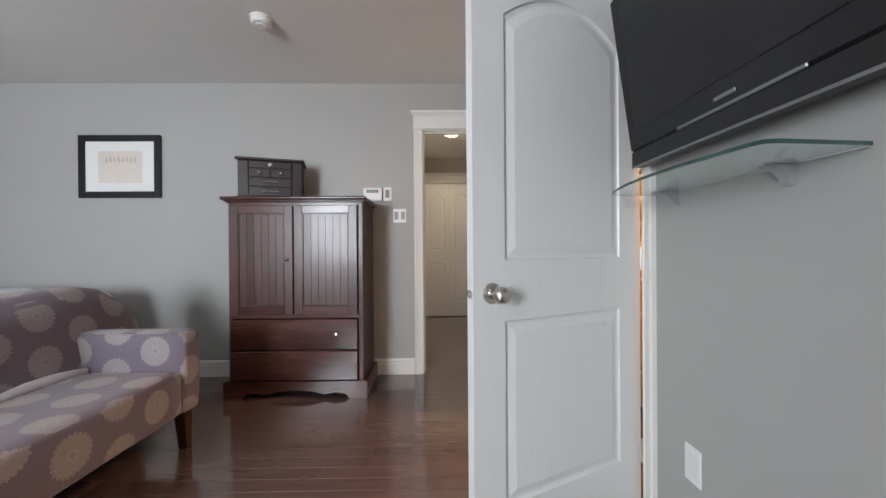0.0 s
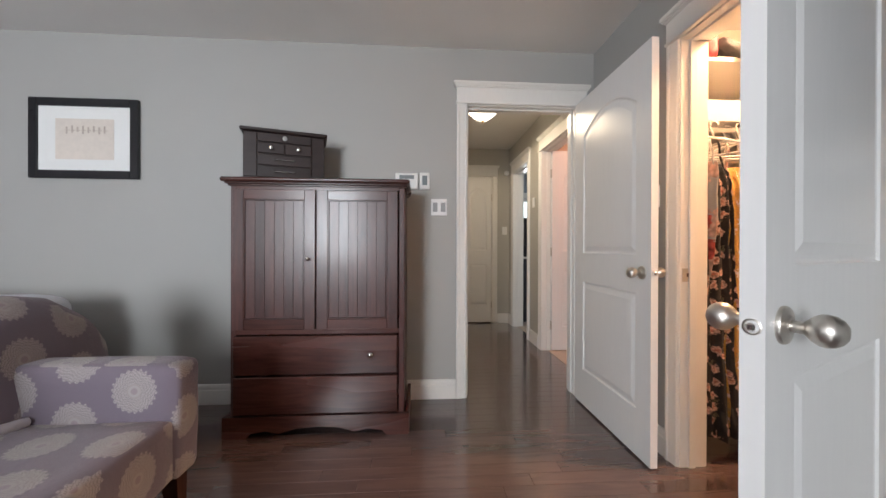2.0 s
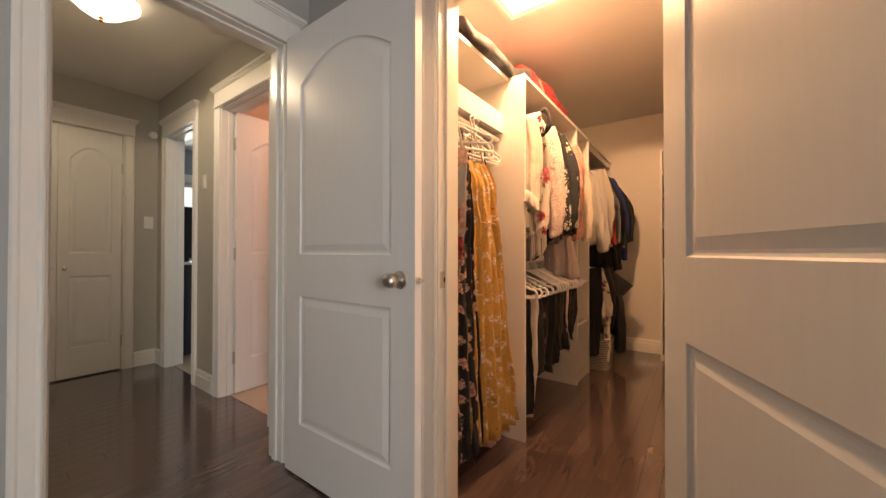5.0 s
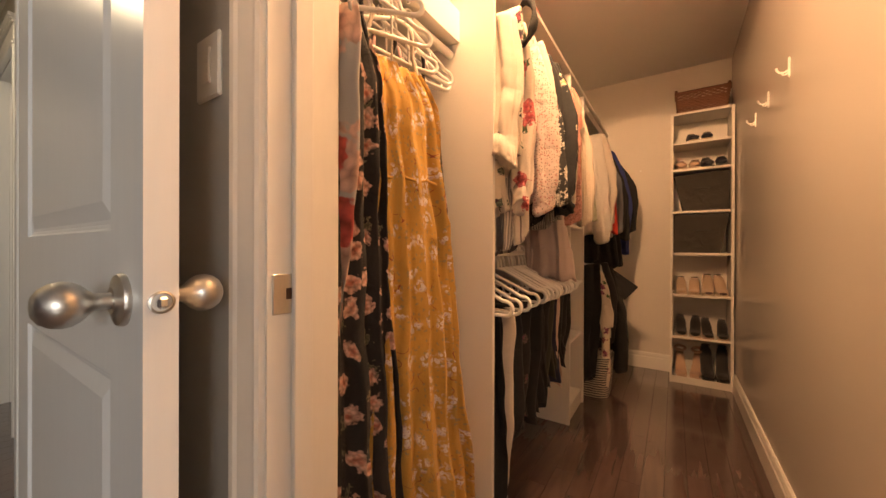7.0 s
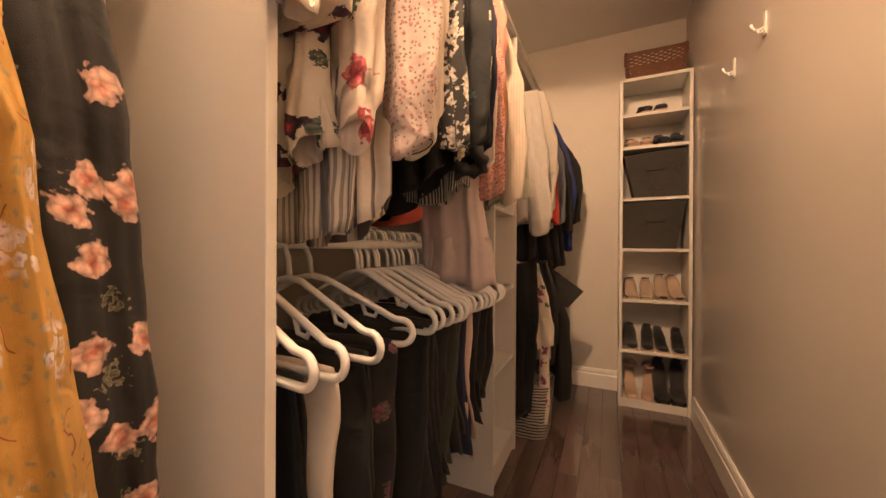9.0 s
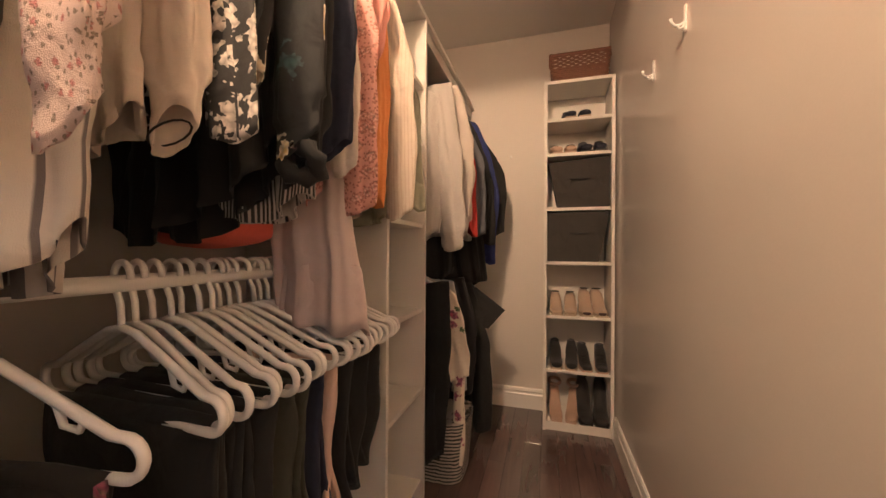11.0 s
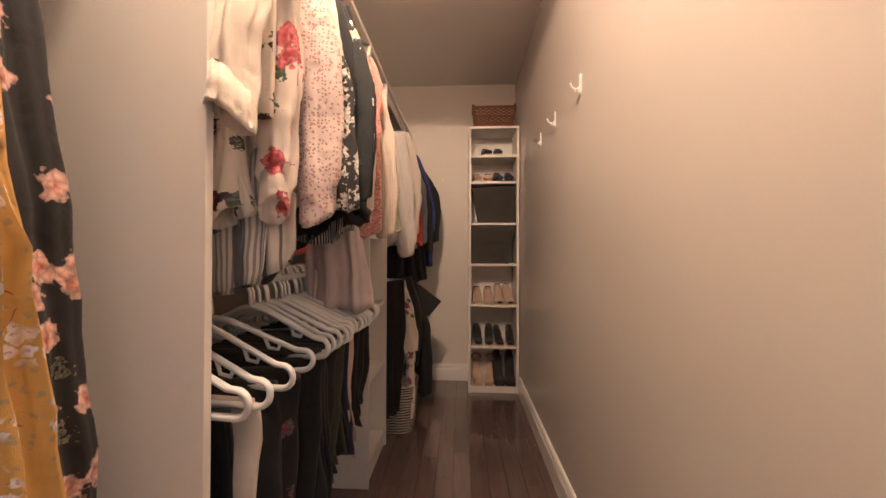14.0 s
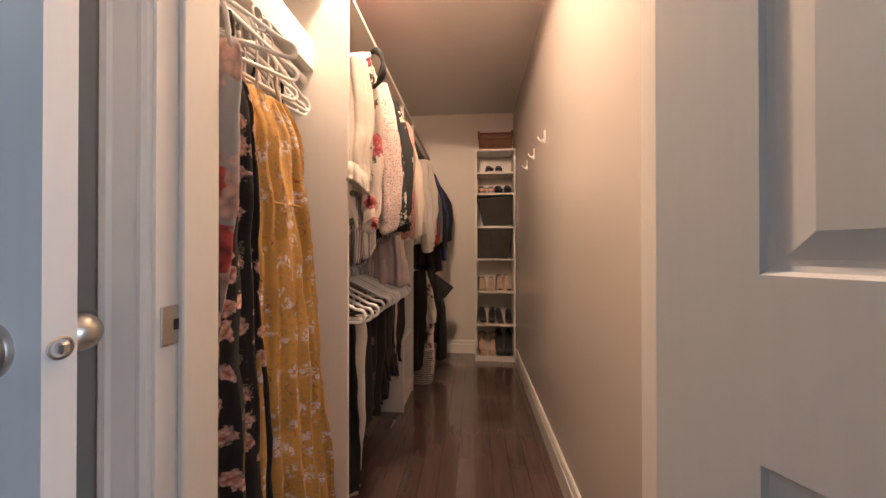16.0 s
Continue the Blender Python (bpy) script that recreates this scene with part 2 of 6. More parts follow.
    nt.links.new(tc.outputs["Object"], cr.inputs["Vector"])
    h = math_node(nt, "ADD", math_node(nt, "ADD", math_node(nt, "MULTIPLY", math_node(nt, "MULTIPLY", lace, disc), -0.5), disc), math_node(nt, "MULTIPLY", fi.outputs[0], 0.8))
    h = math_node(nt, "ADD", h, math_node(nt, "MULTIPLY", cr.outputs[0], 6.0))
    bp = node(nt, "ShaderNodeBump", Strength=0.4, Distance=0.003)
    nt.links.new(h, bp.inputs["Height"])
    nt.links.new(bp.outputs[0], b.inputs["Normal"])
    return m


def wood(name, dark, light, rough=0.3, axis="z", scale=6.0, coat=0.0, random_tone=0.0, bump=0.05):
    """Stained wood: grain drawn out along an axis; random_tone varies it from piece to piece."""
    m = bpy.data.materials.new(name)
    m.use_nodes = True
    nt = m.node_tree
    b = nt.nodes["Principled BSDF"]
    b.inputs["Coat Weight"].default_value = coat
    b.inputs["Coat Roughness"].default_value = 0.12
    tc = nt.nodes.new("ShaderNodeTexCoord")
    info = nt.nodes.new("ShaderNodeObjectInfo")
    mp = nt.nodes.new("ShaderNodeMapping")
    mp.inputs["Scale"].default_value = {"x": (0.12, 1, 1), "y": (1, 0.12, 1), "z": (1, 1, 0.12)}[axis]
    nt.links.new(tc.outputs["Object"], mp.inputs[0])
    shift = nt.nodes.new("ShaderNodeVectorMath")
    shift.operation = "MULTIPLY_ADD"
    shift.inputs[1].default_value = (1, 1, 1)
    comb = nt.nodes.new("ShaderNodeCombineXYZ")
    rnd = math_node(nt, "MULTIPLY", info.outputs["Random"], 37.0)
    for i in range(3):
        nt.links.new(rnd, comb.inputs[i])
    nt.links.new(mp.outputs[0], shift.inputs[0])
    nt.links.new(comb.outputs[0], shift.inputs[2])
    g = node(nt, "ShaderNodeTexNoise", Scale=scale * 8, Detail=6.0)
    g.inputs["Distortion"].default_value = 1.2
    big = node(nt, "ShaderNodeTexNoise", Scale=scale, Detail=2.0)
    for n in (g, big):
        nt.links.new(shift.outputs[0], n.inputs["Vector"])
    f = math_node(nt, "ADD", math_node(nt, "MULTIPLY", g.outputs[0], 0.6), math_node(nt, "MULTIPLY", big.outputs[0], 0.6))
    f = math_node(nt, "SUBTRACT", math_node(nt, "MULTIPLY", math_node(nt, "SUBTRACT", f, 0.42), 2.6), 0.0, True)
    col = mixed(nt, f, dark, light)
    if random_tone:
        tone = nt.nodes.new("ShaderNodeVectorMath")
        tone.operation = "SCALE"
        nt.links.new(col, tone.inputs[0])
        nt.links.new(math_node(nt, "ADD", math_node(nt, "MULTIPLY", info.outputs["Random"], random_tone), 1 - random_tone / 2), tone.inputs["Scale"])
        col = tone.outputs[0]
    nt.links.new(col, b.inputs["Base Color"])
    nt.links.new(math_node(nt, "ADD", math_node(nt, "MULTIPLY", big.outputs[0], 0.12), rough - 0.06), b.inputs["Roughness"])
    bp = node(nt, "ShaderNodeBump", Strength=bump, Distance=0.001)
    nt.links.new(g.outputs[0], bp.inputs["Height"])
    nt.links.new(bp.outputs[0], b.inputs["Normal"])
    return m


def glass(name, tint=(0.9, 0.96, 0.94), rough=0.0):
    m = mat(name, tint, rough, vary=0)
    b = m.node_tree.nodes["Principled BSDF"]
    b.inputs["Transmission Weight"].default_value, b.inputs["IOR"].default_value = 1.0, 1.45
    return m


PAINT_GREY = mat("wall_paint_grey", (0.40, 0.395, 0.375), 0.5, bump=0.06, scale=220, vary=0.015)
PAINT_PLUM = mat("wall_paint_plum", (0.13, 0.075, 0.095), 0.5, bump=0.06, scale=220, vary=0.015)
# matt end wall, its colour raised above the side walls' for missing bounced light
PAINT_END_LIFTED = mat("wall_paint_closet_end_lifted", (0.72, 0.67, 0.61), 0.5, bump=0.06, scale=220, vary=0.015)
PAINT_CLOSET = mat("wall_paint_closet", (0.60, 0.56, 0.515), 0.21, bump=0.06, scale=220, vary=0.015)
PAINT_HALL = mat("wall_paint_hall", (0.47, 0.45, 0.40), 0.5, bump=0.06, scale=220, vary=0.015)
PAINT_CEIL = mat("ceiling_paint", (0.78, 0.76, 0.73), 0.8, bump=0.1, scale=160, vary=0.02)
TRIM = mat("trim_paint", (0.80, 0.78, 0.74), 0.28, bump=0.03, scale=90, vary=0.02, stretch=(1, 1, 0.2))
DOORP = mat("door_paint", (0.80, 0.79, 0.77), 0.30, bump=0.10, scale=70, vary=0.02, stretch=(1, 1, 0.08))
FLOORW = wood("floor_board", (0.076, 0.049, 0.046), (0.130, 0.084, 0.077), 0.16, "x", 3.0, coat=0.9, random_tone=0.22)
CHERRY = wood("cherry_wood", (0.036, 0.013, 0.011), (0.098, 0.034, 0.028), 0.32, "z", 4.0, coat=0.10)
CHERRY_H = wood("cherry_wood_level", (0.042, 0.015, 0.012), (0.112, 0.038, 0.029), 0.27, "x", 4.0, coat=0.15)
ESPRESSO = wood("espresso_wood", (0.020, 0.011, 0.010), (0.042, 0.025, 0.022), 0.42, "x", 4.0)
LEGWOOD = wood("leg_wood", (0.025, 0.010, 0.006), (0.08, 0.03, 0.018), 0.35, "z", 5.0)
WHITE_BOARD = mat("white_melamine", (0.76, 0.73, 0.68), 0.35, bump=0.02, scale=300, vary=0.015)
NICKEL = mat("brushed_nickel", (0.60, 0.56, 0.51), 0.36, 1.0, bump=0.05, scale=400, vary=0.05)
CHROME = mat("bright_metal", (0.75, 0.74, 0.72), 0.15, 1.0, vary=0.03)
PLASTIC = mat("white_plastic", (0.80, 0.79, 0.76), 0.35, vary=0.02)
HANGER = mat("hanger_plastic", (0.78, 0.77, 0.75), 0.32, vary=0.02)
SCREEN = mat("display_grey", (0.22, 0.25, 0.26), 0.2, vary=0.05)
TV_BLACK = mat("tv_black", (0.010, 0.010, 0.011), 0.38, vary=0.05)
TV_GLASS = mat("tv_screen", (0.010, 0.010, 0.011), 0.22, vary=0.05)
SILVER = mat("silver_plastic", (0.22, 0.22, 0.23), 0.35, 0.5, vary=0.04)
GLASS = glass("shelf_glass", (0.86, 0.95, 0.92))
GLASS_EDGE = mat("glass_edge", (0.05, 0.14, 0.12), 0.1, vary=0.1)
SOFA = sofa_cloth()
LAMP_GLASS = mat("lamp_glass", (0.9, 0.88, 0.82), 0.3, vary=0.02, emit=((1.0, 0.90, 0.72), 5.0))
LIGHT_PANEL = mat("light_panel", (0.9, 0.85, 0.75), 0.4, vary=0.02, emit=((1.0, 0.76, 0.48), 4.0))
SHEET = fabric("bed_sheet", (0.72, 0.73, 0.78), rough=0.8, wrinkle=0.5)
BLACK_LEATHER = mat("black_leather", (0.012, 0.011, 0.012), 0.38, bump=0.3, scale=300, vary=0.2)

# ---- helpers ----
OFF = {}


def thing(name, loc, label, category, group=""):
    ob = tagged(new(name), label, category, group)
    ob.location = loc
    OFF[ob] = Vector(loc)
    return ob


def box_uv(me):
    """UV in metres, each face by the axis that it faces."""
    uv = me.uv_layers.new(name="uv")
    co, out = me.vertices, uv.data
    for p in me.polygons:
        n = p.normal
        ax = max(range(3), key=lambda i: abs(n[i]))
        a, b = ((1, 2), (0, 2), (1, 0))[ax]
        for li in p.loop_indices:
            v = co[me.loops[li].vertex_index].co
            out[li].uv = (v[a], v[b])


def part(name, bm, material, parent, label="", kind="", smooth=False, uv=None):
    """One mesh object from a bmesh in world places, laid under its parent."""
    bmesh.ops.recalc_face_normals(bm, faces=bm.faces)
    me = bpy.data.meshes.new(name)
    off = OFF.get(parent, Vector()) if parent else Vector()
    bm.to_mesh(me)
    bm.free()
    if uv == "box":
        box_uv(me)
    me.transform(Matrix.Translation(-off))
    me.materials.append(material)
    if smooth:
        me.shade_smooth()
        if smooth != "all":
            me.set_sharp_from_angle(angle=radians(40))
    ob = new(name, me)
    ob.parent = parent
    OFF[ob] = off
    return tagged(ob, label, kind=kind)


def box(bm, a, b, bevel=0.0, m=None):
    """A box between two corners; bevel rounds its edges a little."""
    lo, hi = [min(p, q) for p, q in zip(a, b)], [max(p, q) for p, q in zip(a, b)]
    vs = [bm.verts.new((x, y, z)) for x in (lo[0], hi[0]) for y in (lo[1], hi[1]) for z in (lo[2], hi[2])]
    fs = [bm.faces.new([vs[i] for i in f]) for f in ((0, 1, 3, 2), (4, 6, 7, 5), (0, 4, 5, 1), (2, 3, 7, 6), (0, 2, 6, 4), (1, 5, 7, 3))]
    if bevel:
        es = {e for f in fs for e in f.edges}
        r = bmesh.ops.bevel(bm, geom=list(es), offset=bevel, segments=1, affect="EDGES")
        vs = list({v for f in r["faces"] for v in f.verts} | {v for v in vs if v.is_valid})
    if m:
        bmesh.ops.transform(bm, matrix=m, verts=vs)
    return bm


def boxes(*items, bevel=0.0):
    bm = bmesh.new()
    for a, b in items:
        box(bm, a, b, bevel)
    return bm


def lathe(bm, profile, m=None, steps=20):
    """A turned body about z from (radius, height) pairs."""
    rings = []
    for r, z in profile:
        if r < 1e-5:
            rings.append([bm.verts.new((0, 0, z))])
        else:
            rings.append([bm.verts.new((r * math.cos(2 * math.pi * i / steps), r * math.sin(2 * math.pi * i / steps), z)) for i in range(steps)])
    for a, b in zip(rings, rings[1:]):
        for i in range(steps):
            j = (i + 1) % steps
            f = [a[i % len(a)], a[j % len(a)], b[j % len(b)], b[i % len(b)]]
            f = list(dict.fromkeys(f))
            if len(f) > 2:
                bm.faces.new(f)
    if m:
        bmesh.ops.transform(bm, matrix=m, verts=[v for ring in rings for v in ring])
    return bm


def tube(bm, pts, r, sides=6, closed=False):
    """A round rod along points; r is one radius or one a point."""
    pts = [Vector(p) for p in pts]
    n = len(pts)
    rings, up = [], Vector((0.13, 0.27, 0.95)).normalized()
    for i, p in enumerate(pts):
        a = pts[(i - 1) % n] if closed or i else p
        b = pts[(i + 1) % n] if closed or i < n - 1 else p
        d = (b - a).normalized()
        s = d.cross(up)
        s = s.normalized() if s.length > 1e-4 else Vector((1, 0, 0))
        up = s.cross(d).normalized()
        rr = r[i] if isinstance(r, (list, tuple)) else r
        rings.append([bm.verts.new(p + rr * (math.cos(2 * math.pi * k / sides) * s + math.sin(2 * math.pi * k / sides) * up)) for k in range(sides)])
    pairs = list(zip(rings, rings[1:])) + ([(rings[-1], rings[0])] if closed else [])
    for a, b in pairs:
        for k in range(sides):
            bm.faces.new((a[k], a[(k + 1) % sides], b[(k + 1) % sides], b[k]))
    if not closed:
        bm.faces.new(rings[0][::-1])
        bm.faces.new(rings[-1])
    return bm


def arc(c, r, a0, a1, n, plane="yz"):
    out = []
    for i in range(n):
        a = radians(a0 + (a1 - a0) * i / (n - 1))
        u, v = r * math.cos(a), r * math.sin(a)
        out.append({"yz": (c[0], c[1] + u, c[2] + v), "xz": (c[0] + u, c[1], c[2] + v), "xy": (c[0] + u, c[1] + v, c[2])}[plane])
    return out


def ext(bm, outline, axis, a, b):
    """A profile drawn out along an axis; the outline's pairs are the two other axes in order."""
    def at(p, t):
        return {"x": (t, p[0], p[1]), "y": (p[0], t, p[1]), "z": (p[0], p[1], t)}[axis]
    v0 = [bm.verts.new(at(p, a)) for p in outline]
    v1 = [bm.verts.new(at(p, b)) for p in outline]
    n = len(outline)
    bm.faces.new(v0)
    bm.faces.new(v1[::-1])
    for i in range(n):
        bm.faces.new((v0[i], v0[(i + 1) % n], v1[(i + 1) % n], v1[i]))
    return bm


def structure(name, bm, material, label, category="", smooth=False):
    return tagged(part(name, bm, material, None, label, "structure", smooth), category=category)


# ---- the rooms ----
NW, EW = 2.955, 0.78          # the bedroom's north and east wall faces
CEIL, CN, CS, CE = 2.44, 2.62, 1.222, 3.885   # ceiling; closet's north, south and east faces
WX, SY = -4.0, -2.5           # the bedroom's far west and south faces
HW, HE, HN = -0.30, 0.80, 5.40  # the hall
T = 0.12

structure("wall_north", boxes(((WX - T, NW, 0), (-0.145, NW + T, CEIL)), ((-0.145, NW, 2.06), (0.66, NW + T, CEIL)), ((0.66, NW, 0), (EW + T, NW + T, CEIL))),
          PAINT_GREY, "light grey painted wall with a doorway to the hall", "wall")
structure("wall_east", boxes(((EW, SY - T, 0), (EW + T, 1.31, CEIL)), ((EW, 1.31, 2.06), (EW + T, 2.12, CEIL)), ((EW, 2.12, 0), (EW + T, NW, CEIL))),
          PAINT_GREY, "light grey painted wall with the closet doorway", "wall")
structure("wall_south", boxes(((WX - T, SY - T, 0), (-3.2, SY, CEIL)), ((-3.2, SY - T, 0), (-1.6, SY, 0.8)), ((-3.2, SY - T, 2.1), (-1.6, SY, CEIL)), ((-1.6, SY - T, 0), (EW, SY, CEIL))),
          PAINT_GREY, "light grey painted wall with a window", "wall")
structure("wall_west", boxes(((WX - T, SY, 0), (WX, -1.25, CEIL)), ((WX - T, -1.25, 0), (WX, 0.25, 0.8)), ((WX - T, -1.25, 2.1), (WX, 0.25, CEIL)), ((WX - T, 0.25, 0), (WX, NW, CEIL))),
          PAINT_PLUM, "dark plum painted wall with a window", "wall")
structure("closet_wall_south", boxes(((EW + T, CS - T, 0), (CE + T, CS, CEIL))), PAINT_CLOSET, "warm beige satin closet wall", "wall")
structure("closet_wall_east", boxes(((CE, CS, 0), (CE + T, CN + T, CEIL))), PAINT_END_LIFTED, "warm beige closet end wall", "wall")
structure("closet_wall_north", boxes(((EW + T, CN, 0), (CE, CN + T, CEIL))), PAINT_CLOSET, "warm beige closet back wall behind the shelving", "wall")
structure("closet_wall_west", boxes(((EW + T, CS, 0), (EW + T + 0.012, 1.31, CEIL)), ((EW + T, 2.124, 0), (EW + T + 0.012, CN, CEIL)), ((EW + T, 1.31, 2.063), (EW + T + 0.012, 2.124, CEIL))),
          PAINT_CLOSET, "warm beige wall round the inside of the closet doorway", "wall")
structure("hall_wall_west", boxes(((HW - T, NW + T, 0), (HW, HN + T, CEIL))), PAINT_HALL, "beige grey painted hall wall", "wall")
structure("hall_wall_east", boxes(((HE, NW + T, 0), (HE + T, 3.36, CEIL)), ((HE, 3.36, 2.06), (HE + T, 4.06, CEIL)), ((HE, 4.06, 0), (HE + T, 4.52, CEIL)),
          ((HE, 4.52, 2.06), (HE + T, 5.16, CEIL)), ((HE, 5.16, 0), (HE + T, HN, CEIL))), PAINT_HALL, "beige grey hall wall with two doorways", "wall")
structure("hall_wall_north", boxes(((HW - T, HN, 2.05), (HE + T, HN + T, CEIL)), ((HW - T, HN, 0), (-0.24, HN + T, 2.05)), ((0.56, HN, 0), (HE + T, HN + T, 2.05)), ((-0.24, HN + 0.08, 0), (0.56, HN + T, 2.05))),
          PAINT_HALL, "beige grey end wall of the hall", "wall")
structure("ceiling", boxes(((WX - T, SY - T, CEIL), (4.2, 7.2, CEIL + 0.1))), PAINT_CEIL, "matt off-white ceiling", "ceiling")
BATH = mat("bath_wall_paint", (0.62, 0.50, 0.44), 0.5, vary=0.02)
structure("bath_wall", boxes(((2.6, CN + T, 0), (2.7, 4.2, CEIL)), ((HE + T, 4.17, 0), (2.7, 4.25, CEIL)), ((HE + T, CN + T, 0), (2.7, CN + T + 0.05, CEIL))), BATH, "warm beige bathroom wall", "wall")
structure("far_room_wall", boxes(((HE + T, 4.25, 0), (4.1, 4.3, CEIL)), ((HE + T, 7.0, 0), (4.1, 7.1, 1.0)), ((HE + T, 7.0, 1.98), (4.1, 7.1, CEIL)), ((HE + T, 7.0, 1.0), (1.25, 7.1, 1.98)), ((2.6, 7.0, 1.0), (4.1, 7.1, 1.98)), ((4.0, 4.3, 0), (4.1, 7.0, CEIL)),
          ((HE, HN + T, 0), (HE + T, 7.0, CEIL))), mat("far_room_paint", (0.30, 0.34, 0.37), 0.6, vary=0.02), "blue grey wall of the room beyond the hall", "wall")
structure("bath_floor", boxes(((HE + 0.06, CN + T, -0.1), (2.7, 4.2, 0.004))), mat("beige_tile", (0.55, 0.45, 0.38), 0.25, vary=0.05), "beige tiled bathroom floor", "floor")
structure("far_room_floor", boxes(((HE + 0.06, 4.25, -0.1), (4.1, 7.0, 0.004))), mat("beige_carpet", (0.50, 0.44, 0.38), 0.9, bump=0.4, scale=500), "beige carpet of the room beyond the hall", "floor")
structure("ground", boxes(((-60, -60, -0.4), (60, 60, -0.3))), mat("lawn", (0.06, 0.09, 0.04), 0.9, vary=0.2), "green lawn outside", "ground")
glow = bpy.data.materials.new("overcast_sky")
glow.use_nodes = True
gb = glow.node_tree.nodes["Principled BSDF"]
gb.inputs["Emission Color"].default_value, gb.inputs["Emission Strength"].default_value = (0.9, 0.95, 1, 1), 1.6
structure("backdrop", boxes(((-2, 9.0, -0.3), (7, 9.1, 6))), glow, "bright white overcast sky outside the window", "sky")


def base_profile():
    """Baseboard section: out from the wall, up."""
    return [(0, 0), (0.016, 0), (0.016, 0.092), (0.012, 0.098), (0.012, 0.108), (0.014, 0.112), (0.010, 0.128), (0.004, 0.133), (0, 0.133)]


def baseboard(axis, a, b, wall, side):
    bm = bmesh.new()
    if axis == "x":
        ext(bm, [(wall + side * o, z) for o, z in base_profile()], "x", a, b)
    else:
        ext(bm, [(wall + side * o, z) for o, z in base_profile()], "y", a, b)
    tagged(part("baseboard", bm, TRIM, None, "white painted moulded baseboard along the wall", "structure"), category="baseboard")


for args in (("x", WX, -0.208, NW, -1), ("x", 0.74, EW, NW, -1), ("y", 2.18, NW - 0.02, EW, -1), ("y", SY, 1.22, EW, -1), ("x", EW + T + 0.012, 3.61, CS, 1),
             ("y", CS + 0.02, CN, CE, -1), ("y", NW + T, 3.28, HE, -1), ("y", 4.15, 4.44, HE, -1), ("y", 5.24, HN, HE, -1), ("x", 0.635, HE - 0.016, HN, -1), ("y", NW + T, HN, HW, 1)):
    baseboard(*args)


def casing(name, axis, a, b, wall, side, depth, label, inner=None, head=2.045):
    """Jambs, stop, moulded legs and an entablature head round an opening from a to b. side: towards the viewer; depth: wall thickness."""
    top = thing(name, {"x": ((a + b) / 2, wall, 0), "y": (wall, (a + b) / 2, 0)}[axis], label, "door frame")
    top["kind"] = "structure"

    def bx(bm, u0, u1, w0, w1, z0, z1, bevel=0.0):
        if axis == "x":
            box(bm, (u0, w0, z0), (u1, w1, z1), bevel)
        else:
            box(bm, (w0, u0, z0), (w1, u1, z1), bevel)
    back = wall - side * depth
    bm = bmesh.new()
    bx(bm, a - 0.018, a, wall, back, 0, head)
    bx(bm, b, b + 0.018, wall, back, 0, head)
    bx(bm, a - 0.018, b + 0.018, wall, back, head, head + 0.018)
    part("jamb", bm, TRIM, top)
    bm = bmesh.new()
    s0, s1 = wall - side * 0.040, wall - side * 0.075
    bx(bm, a, a + 0.011, s0, s1, 0, head, 0.002)
    bx(bm, b - 0.011, b, s0, s1, 0, head, 0.002)
    bx(bm, a, b, s0, s1, head - 0.011, head, 0.002)
    part("door_stop", bm, TRIM, top)
    for face, sgn in ((wall, side), (back, -side)):
        for u, d in ((a - 0.006, -1), (b + 0.006, 1)):
            bm = bmesh.new()
            prof = [(0, 0), (0, 0.010), (0.006, 0.014), (0.012, 0.014), (0.016, 0.011), (0.050, 0.017), (0.056, 0.021), (0.066, 0.022), (0.072, 0.018), (0.072, 0)]
            pts = [(u + d * p, face + sgn * q) for p, q in prof] if axis == "x" else [(face + sgn * q, u + d * p) for p, q in prof]
            ext(bm, pts, "z", 0, head + 0.006)
            part("casing_leg", bm, TRIM, top)
        bm = bmesh.new()
        e0, e1 = a - 0.080, b + 0.080
        bx(bm, e0 - 0.006, e1 + 0.006, face, face + sgn * 0.026, head + 0.006, head + 0.022, 0.004)
        bx(bm, e0, e1, face, face + sgn * 0.018, head + 0.022, head + 0.120)
        steps = ((0.120, 0.005, 0.021), (0.128, 0.010, 0.027), (0.138, 0.016, 0.034), (0.148, 0.022, 0.040), (0.158, 0.022, 0.040))
        for (z0, o0, d0), (z1, o1, d1) in zip(steps, steps[1:]):
            bx(bm, e0 - o1, e1 + o1, face, face + sgn * d1, head + z0, head + z1, 0.002)
        part("casing_head", bm, TRIM, top)
    return top


casing("doorway_hall", "x", -0.127, 0.642, NW, -1, T, "white door frame with a moulded head above the hall doorway")
casing("doorway_closet", "y", 1.328, 2.106, EW, -1, T + 0.012, "white door frame with a moulded head round the closet doorway")
casing("doorway_bath", "y", 3.378, 4.042, HE, -1, T, "white door frame round the bathroom doorway off the hall")
casing("doorway_far_room", "y", 4.538, 5.142, HE, -1, T, "white door frame round the doorway at the end of the hall")
casing("doorway_linen", "x", -0.222, 0.552, HN, -1, 0.07, "white frame round the double doors at the end of the hall")


def outline(a, z0, zs, rise, u, n=12):
    """A panel outline, inset by u: half width a, from z0 to the shoulders zs, with an arched top of that rise."""
    pts = [(-(a - u), z0 + u), (a - u, z0 + u)]
    for i in range(n + 1):
        x = (a - u) * (1 - 2 * i / n)
        t = abs(x) / (a - u)
        bow = math.cos(math.pi / 2 * min(1, t / 0.97)) ** 0.8 if rise else 0
        pts.append((x, zs - u + rise * bow))
    return pts


